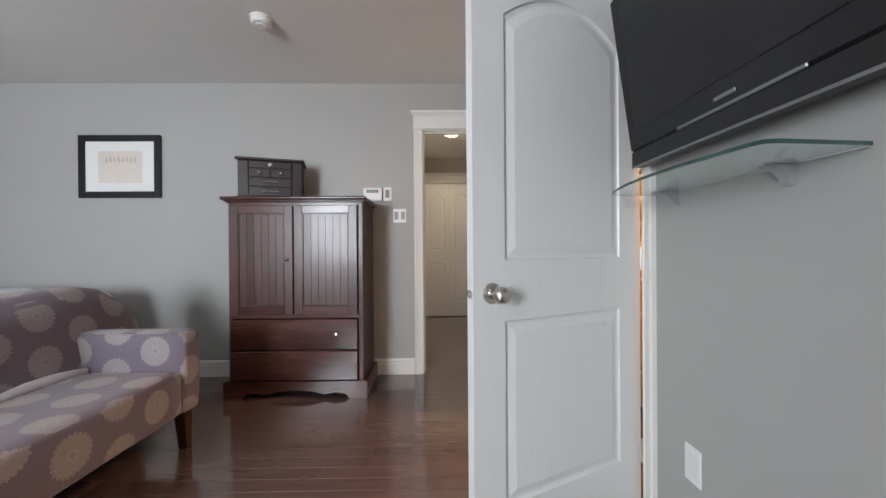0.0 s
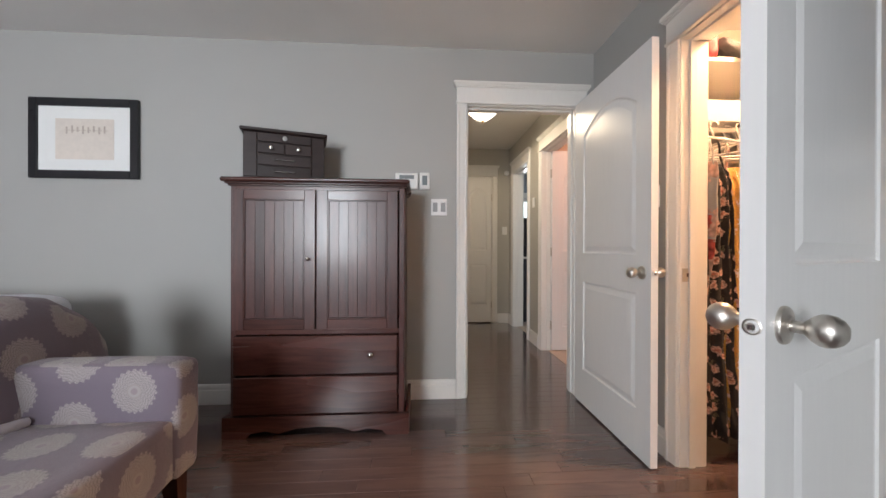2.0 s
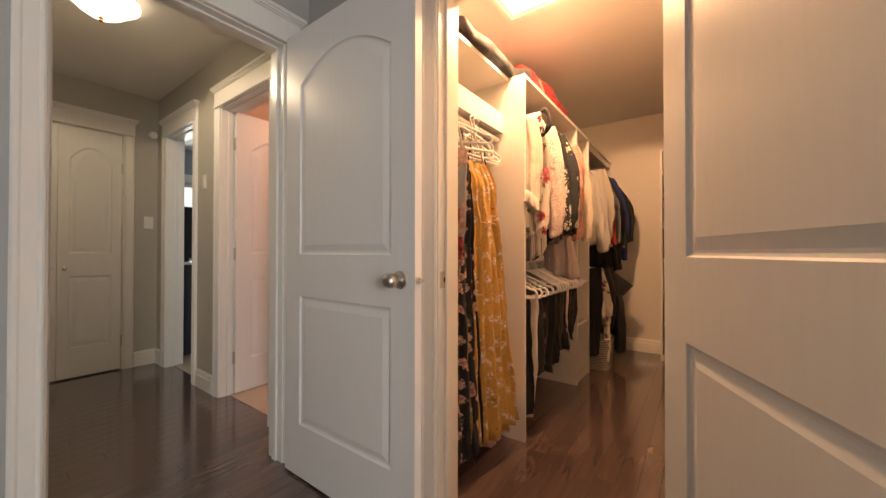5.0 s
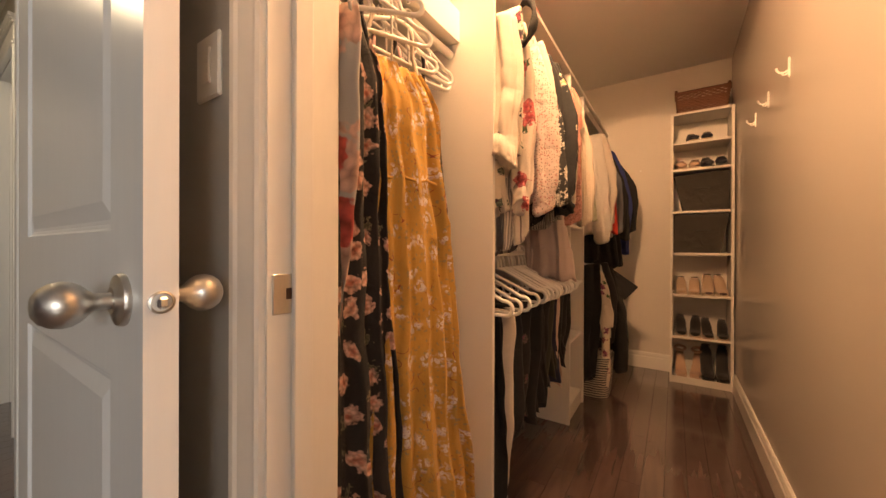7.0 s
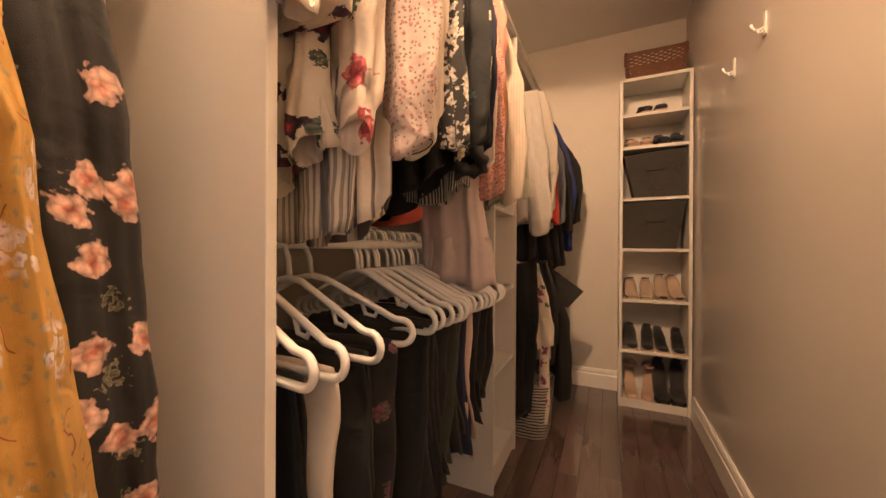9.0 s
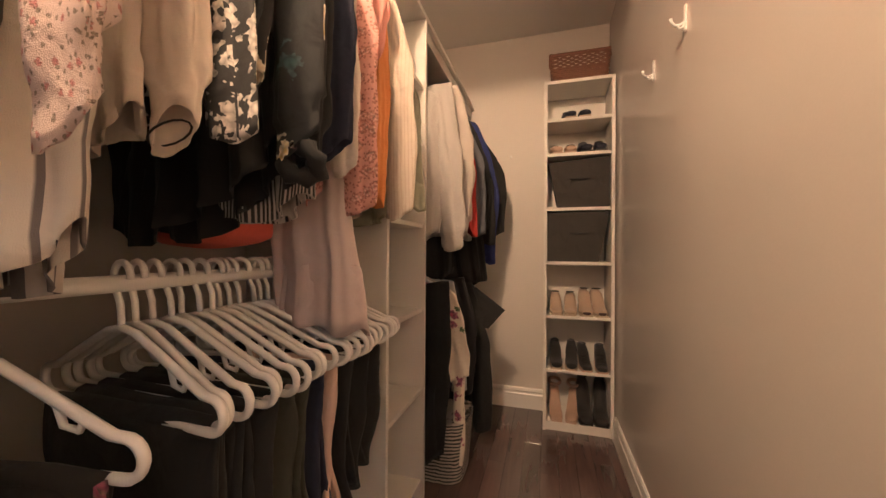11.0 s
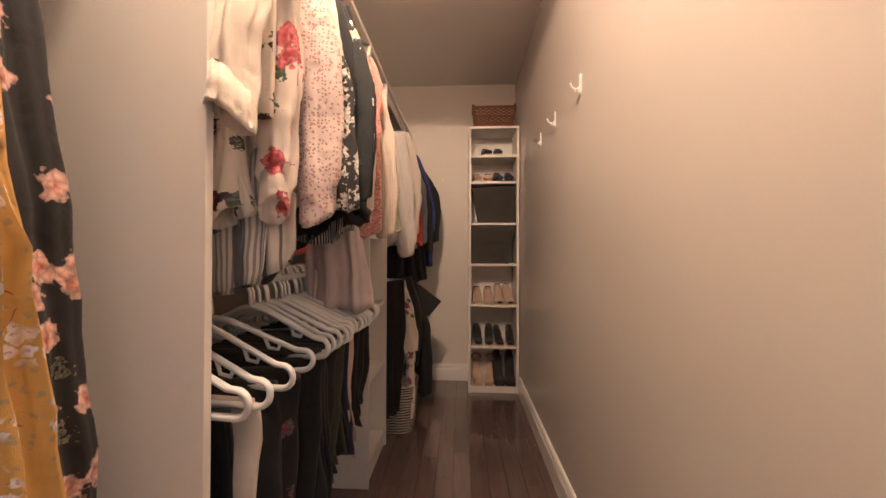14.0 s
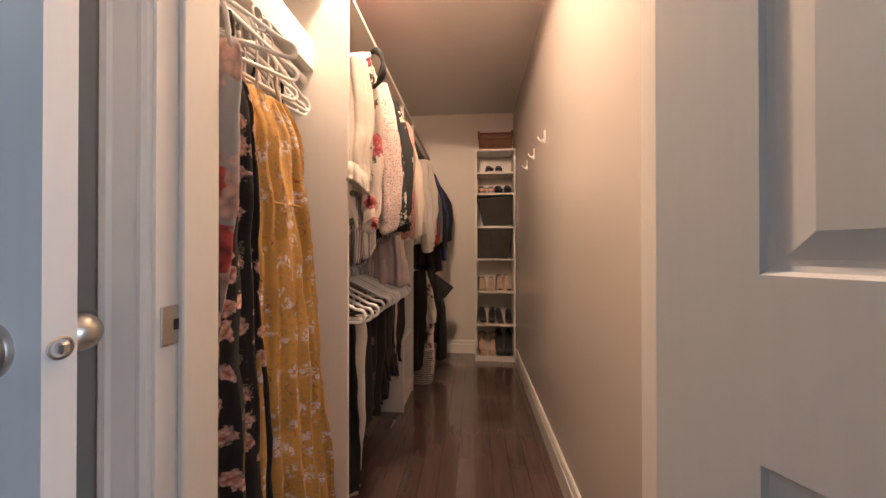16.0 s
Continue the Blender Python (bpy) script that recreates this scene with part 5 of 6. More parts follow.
# ---- hangers ----


def hanger(hw=0.222):
    """A white tubular hanger in the y-z plane; the origin is the rod's centre."""
    ob = thing("clothes_hanger", (0, 0, 0), "white tubular plastic clothes hanger on the lower rod", "clothes hanger", "white plastic hangers")
    hk = [(0, p[1], p[2]) for p in arc((0, 0, 0.0), 0.021, -35, 195, 10)][::-1]
    pts = hk + [(0, 0.016, -0.020), (0, 0.004, -0.045), (0, 0, -0.086)]
    part("hook", tube(bmesh.new(), pts, 0.0052, 8), HANGER, ob, smooth="all")
    loop = [(0, 0, -0.082), (0, -0.035, -0.089), (0, -0.075, -0.108), (0, -hw + 0.038, -0.162)]
    loop += [(0, p[1], p[2]) for p in arc((0, -hw + 0.024, -0.187), 0.024, 108, 270, 9)]
    loop += [(0, p[1], p[2]) for p in arc((0, hw - 0.024, -0.187), 0.024, 270, 432, 9)]
    loop += [(0, hw - 0.038, -0.162), (0, 0.075, -0.108), (0, 0.035, -0.089)]
    part("frame", tube(bmesh.new(), loop, 0.0066, 8, True), HANGER, ob, smooth="all")
    part("strap_notch", tube(bmesh.new(), [(0, -0.150, -0.142), (0, -0.143, -0.160), (0, -0.122, -0.156), (0, -0.112, -0.126)], 0.0042, 6), HANGER, ob, smooth="all")
    return ob


HG = hanger()
rg = random.Random(11)
UP_Z, LEFT_Z, LEFT_Y = 1.905, 1.665, 2.203
hang_x = [1.572, 1.622, 1.701, 1.760, 1.918, 1.944] + [1.968 + 0.0262 * i + rg.uniform(-0.006, 0.006) for i in range(19)]
for i, x in enumerate(hang_x):
    copy_thing(HG, pose(bay(x), ROD_Y - 0.012 + rg.uniform(-0.010, 0.010), 0.974 + 0.0135, 0, rg.uniform(-3, 3), (-6, -5, -5, 9, -4, -6)[i] if i < 6 else -6 + (x - 1.95) * 60 + rg.uniform(-3, 3)))
for x, a, dy in ((1.235, 80, 0.0), (1.275, 76, 0.06), (1.20, 84, 0.07), (1.045, 62, 0.0), (0.975, 45, 0.0), (1.25, 70, 0.085), (1.16, 66, 0.05)):
    ob = copy_thing(HG, pose(bay(x), LEFT_Y + dy, LEFT_Z + 0.0135, 0, rg.uniform(-4, 4), a) @ Matrix.Diagonal((1, 0.94, 0.80, 1)))
    ob["label"] = "white tubular plastic clothes hanger above the dresses"
HG.matrix_basis = pose(2.945, ROD_Y, 1.03 + 0.0135, 0, 0, 8)
HG["label"] = "white tubular plastic clothes hanger under a black jacket"

# ---- garments ----


def hollow(bm, rim, share, depth):
    """Turns an open hem inward and up, so that the cloth has an edge and a dark inside."""
    cen = sum((v.co for v in rim), Vector()) / len(rim)
    last = rim
    for k, up_ in ((share, 0.0), (share * 0.92, depth * 0.4), (share * 0.75, depth)):
        ring = [bm.verts.new(cen + Vector(((v.co.x - cen.x) * k, (v.co.y - cen.y) * (0.5 + 0.5 * k), v.co.z - cen.z + up_))) for v in rim]
        for i in range(len(rim)):
            bm.faces.new((last[i], last[(i + 1) % len(rim)], ring[(i + 1) % len(rim)], ring[i]))
        last = ring
    bm.faces.new(last)


def garment(name, label, x, rod, drop, hw, thick, material, ang=0, top=0.085, neck=0.07, folds=4.2, amp=0.013, flare=1.0, front=0.0, sleeve=None, sleeve_mat=None, cuff=None,
            cy=0.0, category="garment", waist=None, slope=0.05, seed=0, group="", y_rod=None, levels=30, uneven=0.0, tilt=0, hem_curve=0.045, hem_tilt=0.0):
    """Cloth hung on a rod along x: its breadth lies along y, its thickness along x. drop: length under the rod; front: how far its near edge hangs out;
    sleeve: (length, radius, reach forward, shift in x); waist: (height under the rod, how drawn in)."""
    ob = thing(name, (0, 0, 0), label, category, group)
    rr = random.Random(seed + int(x * 1000))
    ph = rr.uniform(0, 6.28)
    bm, N = bmesh.new(), 96
    rings = []
    z0, z1 = -top, -drop
    for j in range(levels + 1):
        v = j / levels
        zz = z0 + (z1 - z0) * v
        s = min(1.0, v * (z0 - z1) / 0.10)
        w = neck + (hw - neck) * math.sin(s * math.pi / 2) ** 0.8
        w *= 1 + (flare - 1) * v ** 1.3
        if waist:
            w *= 1 - waist[1] * math.exp(-((zz + waist[0]) / 0.045) ** 2)
        th = thick / 2 * (0.35 + 0.65 * s) * (1 + (flare - 1) * 0.8 * v)
        off = -front * v ** 0.8
        ring = []
        for k in range(N):
            a = 2 * math.pi * k / N
            c, sn = math.cos(a), math.sin(a)
            yy = w * math.copysign(abs(c) ** 0.8, c) + cy + off
            u = c
            xx = th * math.copysign(abs(sn) ** 0.85, sn)
            grow = 0.35 + 0.65 * v
            rip = amp * grow * (math.sin(folds * math.pi * u + ph + 0.5 * math.sin(2.2 * v + ph)) + 0.45 * math.sin(2.3 * folds * math.pi * u + 2 * ph + 1.4 * v)) * (1 - 0.35 * math.sin(9 * v + 3 * u + ph) ** 2)
            if waist:
                rip += amp * 0.6 * math.exp(-((zz + waist[0]) / 0.10) ** 2) * math.sin(14 * u)
            yw = 0.012 * grow * math.sin(6 * v + ph + 2 * sn)
            hem = uneven * v ** 3 * math.sin(2.1 * u + ph) + 0.009 * v ** 4 * math.sin(5 * a + ph) + hem_curve * v ** 5 * abs(c) ** 3 + hem_tilt * v ** 3 * max(0.0, 0.3 - c) / 1.3
            q = Vector((xx + rip, yy + yw, zz + hem - (slope * max(0, abs(c) - 0.15) if v < 0.4 else 0) * (1 - v / 0.4 if v < 0.4 else 0)))
            q += 0.009 * noise.noise_vector(q * 8 + Vector((seed, x * 10, 0))) + 0.004 * noise.noise_vector(q * 21 + Vector((0, seed, x)))
            ring.append(bm.verts.new(q))
        rings.append(ring)
    # the print follows the cloth round its folds
    mid = rings[levels // 2]
    arc_at = [0.0]
    for k in range(N):
        p, q = mid[k].co, mid[(k + 1) % N].co
        arc_at.append(arc_at[-1] + math.hypot(p.x - q.x, p.y - q.y))
    uv = bm.loops.layers.uv.new("uv")
    for a, b in zip(rings, rings[1:]):
        for k in range(N):
            f = bm.faces.new((a[k], a[(k + 1) % N], b[(k + 1) % N], b[k]))
            for lo_, (u_, v_) in zip(f.loops, ((arc_at[k], a[k]), (arc_at[k + 1], a[(k + 1) % N]), (arc_at[k + 1], b[(k + 1) % N]), (arc_at[k], b[k]))):
                lo_[uv].uv = (u_, v_.co.z)
    bm.faces.new(rings[0])
    hollow(bm, rings[-1], 0.93, 0.14)
    part("body", bm, material, ob, smooth="all")
    if sleeve:
        L, r, reach, shift = sleeve
        bm = bmesh.new()
        n, M = 40, 40
        prev = None
        spread = 0.9 + 0.25 * rr.random()
        bend = 0.012 + 0.014 * rr.random()
        for i in range(n):
            t = i / (n - 1)
            cz = -top - 0.055 - (L - 0.055) * t
            cyy = cy - hw + 0.02 - reach * math.sin(min(1, t * 1.6) * math.pi / 2) + bend * math.sin(3 * t + ph)
            cxx = shift * t + 0.010 * math.sin(4 * t + ph)
            ra = r * (1.14 - 0.34 * t) if not cuff else r * (1.08 - 0.10 * t)
            band = max(0.0, min(1.0, (t - 0.90) / 0.025)) if cuff else 0.0
            ra *= 1 - 0.17 * band
            flat = (0.40 + 0.08 * math.sin(2.5 * t + ph)) * (1 - 0.25 * band)
            ring = []
            for k in range(M):
                a = 2 * math.pi * k / M
                # long hanging folds that wander, and slanting drag creases at the elbow
                deep = 1 - 0.75 * band
                pl = deep * (0.20 * math.sin(4 * a + 1.2 * t + ph) * spread + 0.11 * math.sin(7 * a + 3 * ph - 1.5 * t))
                crease = deep * 0.10 * math.exp(-((t - 0.52) / 0.22) ** 2) * math.sin(19 * t + 2.2 * a + ph)
                if cuff and t > 0.80:
                    crease += deep * 0.07 * math.sin(9 * a + ph)
                wv = 1 + pl + crease + band * 0.05 * math.sin(8 * a + ph)
                q = Vector((cxx + ra * flat * wv * math.cos(a) * (1 + 0.25 * math.sin(a + ph)), cyy + ra * wv * math.sin(a), cz + (0.010 + 0.016 * t) * math.sin(a + ph)))
                q += 0.007 * noise.noise_vector(Vector((q.x * 14, q.y * 14, q.z * 6)) + Vector((seed, 0, x))) + 0.003 * noise.noise_vector(q * 40)
                ring.append(bm.verts.new(q))
            if prev:
                for k in range(M):
                    bm.faces.new((prev[k], prev[(k + 1) % M], ring[(k + 1) % M], ring[k]))
            else:
                bm.faces.new(ring)
            prev = ring
        hollow(bm, prev, 0.86, 0.07)
        part("sleeve", bm, sleeve_mat or material, ob, smooth="all", uv="box")
        if cuff is BLACK_LEATHER:
            zc = -top - L
            pts = [(cxx + ra * 0.23 * math.cos(2 * math.pi * k / 14), cyy + ra * 1.0 * math.sin(2 * math.pi * k / 14), cz + 0.012 * math.sin(2 * math.pi * k / 14 + ph)) for k in range(14)]
            part("cuff", tube(bmesh.new(), pts, 0.0014, 6, True), cuff, ob, "turned cuff edge", smooth="all")
    # its hanger's hook over the rod
    hk = arc((0, 0, 0.0), 0.0165, -35, 195, 8)[::-1] + [(0, 0.012, -0.022), (0, 0.002, -0.045), (0, 0, -top - 0.01)]
    part("hanger_hook", tube(bmesh.new(), hk, 0.0033, 6), HANGER, ob, "white plastic hanger hook", smooth="all")
    ob.matrix_basis = pose(bay(x), (ROD_Y if y_rod is None else y_rod), rod, 0, tilt, ang)
    return ob


ROSE = [(0.30, 0.05, 0.06), (0.60, 0.09, 0.11), (0.70, 0.24, 0.23), (0.58, 0.09, 0.11)]
PEACH = [(0.40, 0.13, 0.09), (0.60, 0.32, 0.25), (0.66, 0.44, 0.36), (0.52, 0.32, 0.27)]
LEAF = [(0.07, 0.12, 0.05), (0.10, 0.15, 0.08)]
CREAM = (0.74, 0.66, 0.56)
F_YEL = fabric("yellow_floral", (0.53, 0.30, 0.070), wrinkle=0.5, vary=0.03, sprigs=True)
F_BLKROSE = fabric("black_peach_floral", (0.013, 0.012, 0.013), [(13, 0.028, [(0.08, 0.08, 0.05), (0.18, 0.16, 0.11)], 4, 0.5, 1.8), (15, 0.050, PEACH, 1, 0.85, 0.6)], wrinkle=0.5)
F_POPPY = fabric("poppy_floral", (0.42, 0.41, 0.40), [(6, 0.16, [(0.62, 0.38, 0.30), (0.60, 0.40, 0.33)], 6, 0.8, 0.8), (5, 0.12, [(0.30, 0.05, 0.05), (0.58, 0.10, 0.08)], 3, 0.6, 0.5)], wrinkle=0.3)
F_PINKH = fabric("pink_butterfly", (0.70, 0.46, 0.44), [(12, 0.05, [(0.2, 0.14, 0.14), (0.45, 0.2, 0.2)], 3, 0.5, 1.0)], wrinkle=0.3)
F_KNIT = fabric("cream_knit", (0.56, 0.50, 0.43), rough=0.95, wrinkle=0.35, weave=350)
F_PLUM = fabric("cream_plum_floral", CREAM, [(16, 0.03, [(0.10, 0.13, 0.10), (0.12, 0.15, 0.12)], 7, 0.6, 1.2), (13, 0.055, [(0.30, 0.03, 0.05), (0.07, 0.03, 0.05), (0.05, 0.03, 0.05)], 2, 0.7, 0.9)])
F_ROSE = fabric("cream_red_roses", (0.76, 0.66, 0.57), [(13, 0.034, LEAF, 8, 0.55, 1.5), (10.5, 0.062, ROSE, 3, 0.62, 0.6)])
F_SPECK = fabric("pink_speckle", (0.72, 0.58, 0.53), [(125, 0.0048, [(0.34, 0.26, 0.22), (0.36, 0.28, 0.22)], 1, 0.55, 0.8), (78, 0.0075, [(0.58, 0.22, 0.22), (0.60, 0.30, 0.27)], 4, 0.45, 0.9)], wrinkle=0.8)
F_STRIPE = fabric("white_dark_stripe", (0.68, 0.62, 0.55), stripes=(0.030, 0.14, (0.17, 0.15, 0.15), 0.04))
F_GSTRIPE = fabric("grey_cream_stripe", (0.60, 0.55, 0.50), stripes=(0.010, 0.45, (0.26, 0.24, 0.23), 0.02))
F_WHITE = fabric("off_white_cloth", (0.70, 0.62, 0.54))
F_BW = fabric("black_white_pattern", (0.03, 0.03, 0.03), [(21, 0.044, [(0.65, 0.60, 0.54), (0.62, 0.58, 0.52)], 3, 0.9, 2.2)])
F_DKFLO = fabric("charcoal_floral", (0.020, 0.021, 0.022), [(9, 0.035, ROSE, 6, 0.6, 0.9), (8, 0.050, [(0.60, 0.48, 0.34), (0.68, 0.60, 0.48)], 2, 0.5, 1.6)])
F_LILY = fabric("charcoal_lily", (0.024, 0.026, 0.028), [(6, 0.05, [(0.05, 0.10, 0.11), (0.06, 0.10, 0.11)], 3, 0.7, 1.4), (5.5, 0.065, [(0.62, 0.46, 0.20), (0.74, 0.68, 0.56)], 5, 0.7, 1.8)])
F_BLACK = fabric("black_cloth", (0.006, 0.0065, 0.007), rough=0.75, vary=0.12)
F_BLACK2 = fabric("faded_black_cloth", (0.007, 0.0075, 0.008), rough=0.85, vary=0.12)
F_CHARC = fabric("charcoal_cloth", (0.013, 0.0135, 0.014), rough=0.85, vary=0.12)
F_PIN = fabric("pinstripe", (0.03, 0.03, 0.032), stripes=(0.0085, 0.45, (0.45, 0.42, 0.38), 0.0))
F_NAVY = fabric("navy_cloth", (0.014, 0.018, 0.042))
F_LILAC = fabric("lilac_trousers", (0.52, 0.43, 0.41), wrinkle=0.2)
F_LACE = fabric("pink_lace", (0.66, 0.34, 0.29), [(26, 0.032, [(0.50, 0.22, 0.19), (0.72, 0.44, 0.38), (0.48, 0.22, 0.18)], 3, 1.0, 0.5), (90, 0.006, [(0.42, 0.18, 0.15), (0.42, 0.18, 0.15)], 1, 0.9, 0.5)], wrinkle=0.5, weave=500)
F_SALMON = fabric("salmon_cloth", (0.68, 0.32, 0.26))
F_ORANGE = fabric("orange_cloth", (0.62, 0.24, 0.07))
F_RIB = fabric("cream_rib", (0.56, 0.49, 0.41), stripes=(0.010, 0.3, (0.5, 0.42, 0.33), 0.0))
F_SAGE = fabric("sage_cloth", (0.38, 0.38, 0.28))
F_HOOD = fabric("grey_marl", (0.44, 0.41, 0.385), rough=0.95, weave=500, vary=0.04)
F_HOOD2 = fabric("grey_marl_warm", (0.50, 0.45, 0.40), rough=0.95, weave=500, vary=0.04)
F_RED = fabric("red_cloth", (0.42, 0.035, 0.025))
F_SLATE = fabric("slate_cloth", (0.11, 0.12, 0.14))
F_BLUE = fabric("royal_blue_cloth", (0.022, 0.038, 0.17))
F_OLIVE = fabric("olive_cloth", (0.034, 0.035, 0.025))
F_SCARF = fabric("cream_floral_scarf", (0.64, 0.56, 0.47), [(15, 0.03, LEAF, 8, 0.5, 1.3), (10, 0.05, [(0.45, 0.08, 0.16), (0.14, 0.05, 0.10), (0.45, 0.2, 0.25)], 3, 0.6, 0.9)])
F_LGREY = fabric("light_grey_cloth", (0.42, 0.42, 0.41))
F_DENIM = fabric("dark_denim", (0.03, 0.045, 0.075), weave=400)
F_DKPRINT = fabric("dark_berry_floral", (0.009, 0.008, 0.008), [(15, 0.045, [(0.20, 0.035, 0.08), (0.15, 0.06, 0.085), (0.12, 0.08, 0.07)], 3, 0.6, 1.0)])

# dresses in the first bay
D = [("dress", "long yellow dress with white blossoms and a drawn waist", 1.165, 80, 0.185, 1.50, 0.130, 0.090, F_YEL, dict(folds=7.5, amp=0.024, flare=1.75, waist=(0.475, 0.05), front=0.095, shift=-0.022)),
     ("dress", "long black dress with peach roses", 0.985, 82, 0.175, 1.52, 0.104, 0.050, F_BLKROSE, dict(folds=5.2, amp=0.020, flare=1.45, front=0.02, waist=(0.46, 0.05), shift=-0.035)),
     ("dress", "grey and red poppy print dress", 0.952, 10, 0.175, 0.98, 0.112, 0.030, F_POPPY, dict(folds=2.2, amp=0.006, flare=0.55, front=-0.04, shift=-0.024)),
     ("dress", "long pale pink print dress with a ragged hem", 1.235, 82, 0.25, 1.615, 0.100, 0.050, F_PINKH, dict(folds=2.6, amp=0.012, flare=1.9, uneven=0.05, front=0.08, shift=0.060)),
     ("dress", "black dress with small peach flowers", 1.285, 80, 0.185, 1.46, 0.112, 0.045, F_BLKROSE, dict(folds=4.2, amp=0.012, flare=1.6, front=0.072, shift=0.020)),
     ("dress", "thin black dress with scattered peach flowers", 0.935, 3, 0.16, 1.50, 0.120, 0.024, F_BLKROSE, dict(folds=2.5, amp=0.004, flare=1.1, shift=0.045))]
for i, (nm, lab, x, ang, top, drop, hw, th, m, kw) in enumerate(D):
    top, drop = top + 0.025, drop + 0.025
    if "waist" in kw:
        kw["waist"] = (kw["waist"][0] + 0.025, kw["waist"][1])
    ob = garment(nm, lab, x, LEFT_Z, drop, hw, th, m, ang=ang, y_rod=LEFT_Y + kw.pop("shift", 0), top=top, neck=hw * 0.75, slope=0.0, seed=i, category="dress", group="dresses in the closet", **kw)
    for s in (-1, 1):
        cord = [(0.004 * math.sin(5 * k), s * hw * (0.45 + 0.23 * k / 8), -0.085 - (top - 0.055) * k / 8) for k in range(9)]
        part("strap", tube(bmesh.new(), cord, [0.0045 + 0.0018 * (k % 2) for k in range(9)], 6), F_KNIT if i == 0 else m, ob, "twisted cream cord strap" if i == 0 else "", smooth="all")
    if i == 0:
        part("waist_tie", tube(bmesh.new(), [((0.056 + 0.006 * math.sin(6.5 * math.pi * math.cos(q))) * math.copysign(abs(math.sin(q)) ** 0.6, math.sin(q)), 0.128 * math.cos(q) - 0.035, -0.500 + 0.004 * math.sin(9 * q)) for q in [2 * math.pi * k / 60 for k in range(60)]], 0.0035, 6, True), m, ob, "gathered waist seam", smooth="all")


U = UP_Z
up = [("sweater", "cream knit sweater with a hanging sleeve", 1.600, 0.58, 0.165, 0.060, F_KNIT, dict(hem_curve=0.0, sleeve=(0.550, 0.047, 0.068, -0.052))),
      ("blouse", "cream blouse with plum flowers", 1.645, 0.835, 0.150, 0.045, F_PLUM, dict(front=0.0, flare=1.05, folds=4.5, amp=0.014, uneven=0.03)),
      ("blouse", "cream blouse with red roses and long sleeves", 1.675, 0.66, 0.190, 0.045, F_ROSE, dict(sleeve=(0.685, 0.037, 0.050, -0.035), cuff=F_ROSE)),
      ("blouse", "white blouse with dark stripes", 1.745, 0.905, 0.200, 0.060, F_STRIPE, dict(front=-0.01, folds=5.5, amp=0.014, uneven=0.03)),
      ("blouse", "grey and cream narrow striped blouse", 1.700, 0.925, 0.185, 0.045, F_GSTRIPE, dict(front=-0.03, folds=6, amp=0.012, uneven=0.02)),
      ("blouse", "pale pink speckled blouse with smocked cuffs", 1.725, 0.64, 0.195, 0.050, F_SPECK, dict(sleeve=(0.690, 0.048, 0.078, -0.010), cuff=F_SPECK)),
      ("shirt", "off-white shirt with black piping", 1.815, 0.76, 0.195, 0.040, F_WHITE, dict(sleeve=(0.655, 0.040, 0.060, 0.0), cuff=BLACK_LEATHER)),
      ("blouse", "white floral blouse with short sleeves", 1.850, 0.62, 0.180, 0.035, F_ROSE, dict(sleeve=(0.25, 0.040, 0.045, 0))),
      ("blouse", "black and white patterned blouse", 1.880, 0.70, 0.195, 0.040, F_BW, dict(sleeve=(0.64, 0.044, 0.080, 0), front=0.04)),
      ("blouse", "charcoal blouse with small flowers", 1.925, 0.66, 0.195, 0.040, F_DKFLO, dict(sleeve=(0.55, 0.038, 0.060, 0.0))),
      ("blouse", "charcoal blouse with cream lilies", 1.975, 0.64, 0.195, 0.050, F_LILY, dict(sleeve=(0.63, 0.046, 0.085, 0.0), cuff=F_LILY)),
      ("top", "black top with a knotted cuff", 2.015, 0.87, 0.200, 0.060, F_BLACK, dict(sleeve=(0.665, 0.045, 0.080, 0.0), cuff=F_BLACK, front=0.04, hem_tilt=0.13, folds=5.5, amp=0.016)),
      ("skirt", "black and white pinstripe skirt", 2.070, 0.82, 0.200, 0.050, F_PIN, dict(front=0.05, folds=4)),
      ("top", "plain navy blue top", 2.110, 0.72, 0.195, 0.035, F_NAVY, dict(sleeve=(0.60, 0.036, 0.070, 0))),
      ("trousers", "pale lilac trousers hung from the upper rod", 2.235, 1.06, 0.112, 0.050, F_LILAC, dict(front=0.13, folds=2.6, amp=0.008, cy=-0.02, hem_curve=0.0)),
      ("shirt", "plain pale pink shirt", 2.165, 0.74, 0.190, 0.035, F_WHITE, dict(sleeve=(0.62, 0.034, 0.065, 0))),
      ("top", "pink floral lace top", 2.225, 0.785, 0.200, 0.055, F_LACE, dict(sleeve=(0.69, 0.052, 0.048, 0.0))),
      ("top", "salmon pink top with short sleeves", 2.285, 0.75, 0.195, 0.045, F_SALMON, dict(sleeve=(0.32, 0.048, 0.052, 0))),
      ("top", "plain thin orange top", 2.340, 0.76, 0.195, 0.035, F_ORANGE, dict(sleeve=(0.66, 0.034, 0.062, 0))),
      ("cardigan", "cream ribbed knit cardigan", 2.395, 0.79, 0.200, 0.050, F_RIB, dict(sleeve=(0.69, 0.042, 0.074, 0))),
      ("top", "plain sage green top", 2.455, 0.77, 0.195, 0.045, F_SAGE, dict(sleeve=(0.66, 0.036, 0.098, 0))),
      ("top", "plain grey green sleeveless top", 2.505, 0.80, 0.195, 0.040, F_SAGE, dict(front=0.03))]
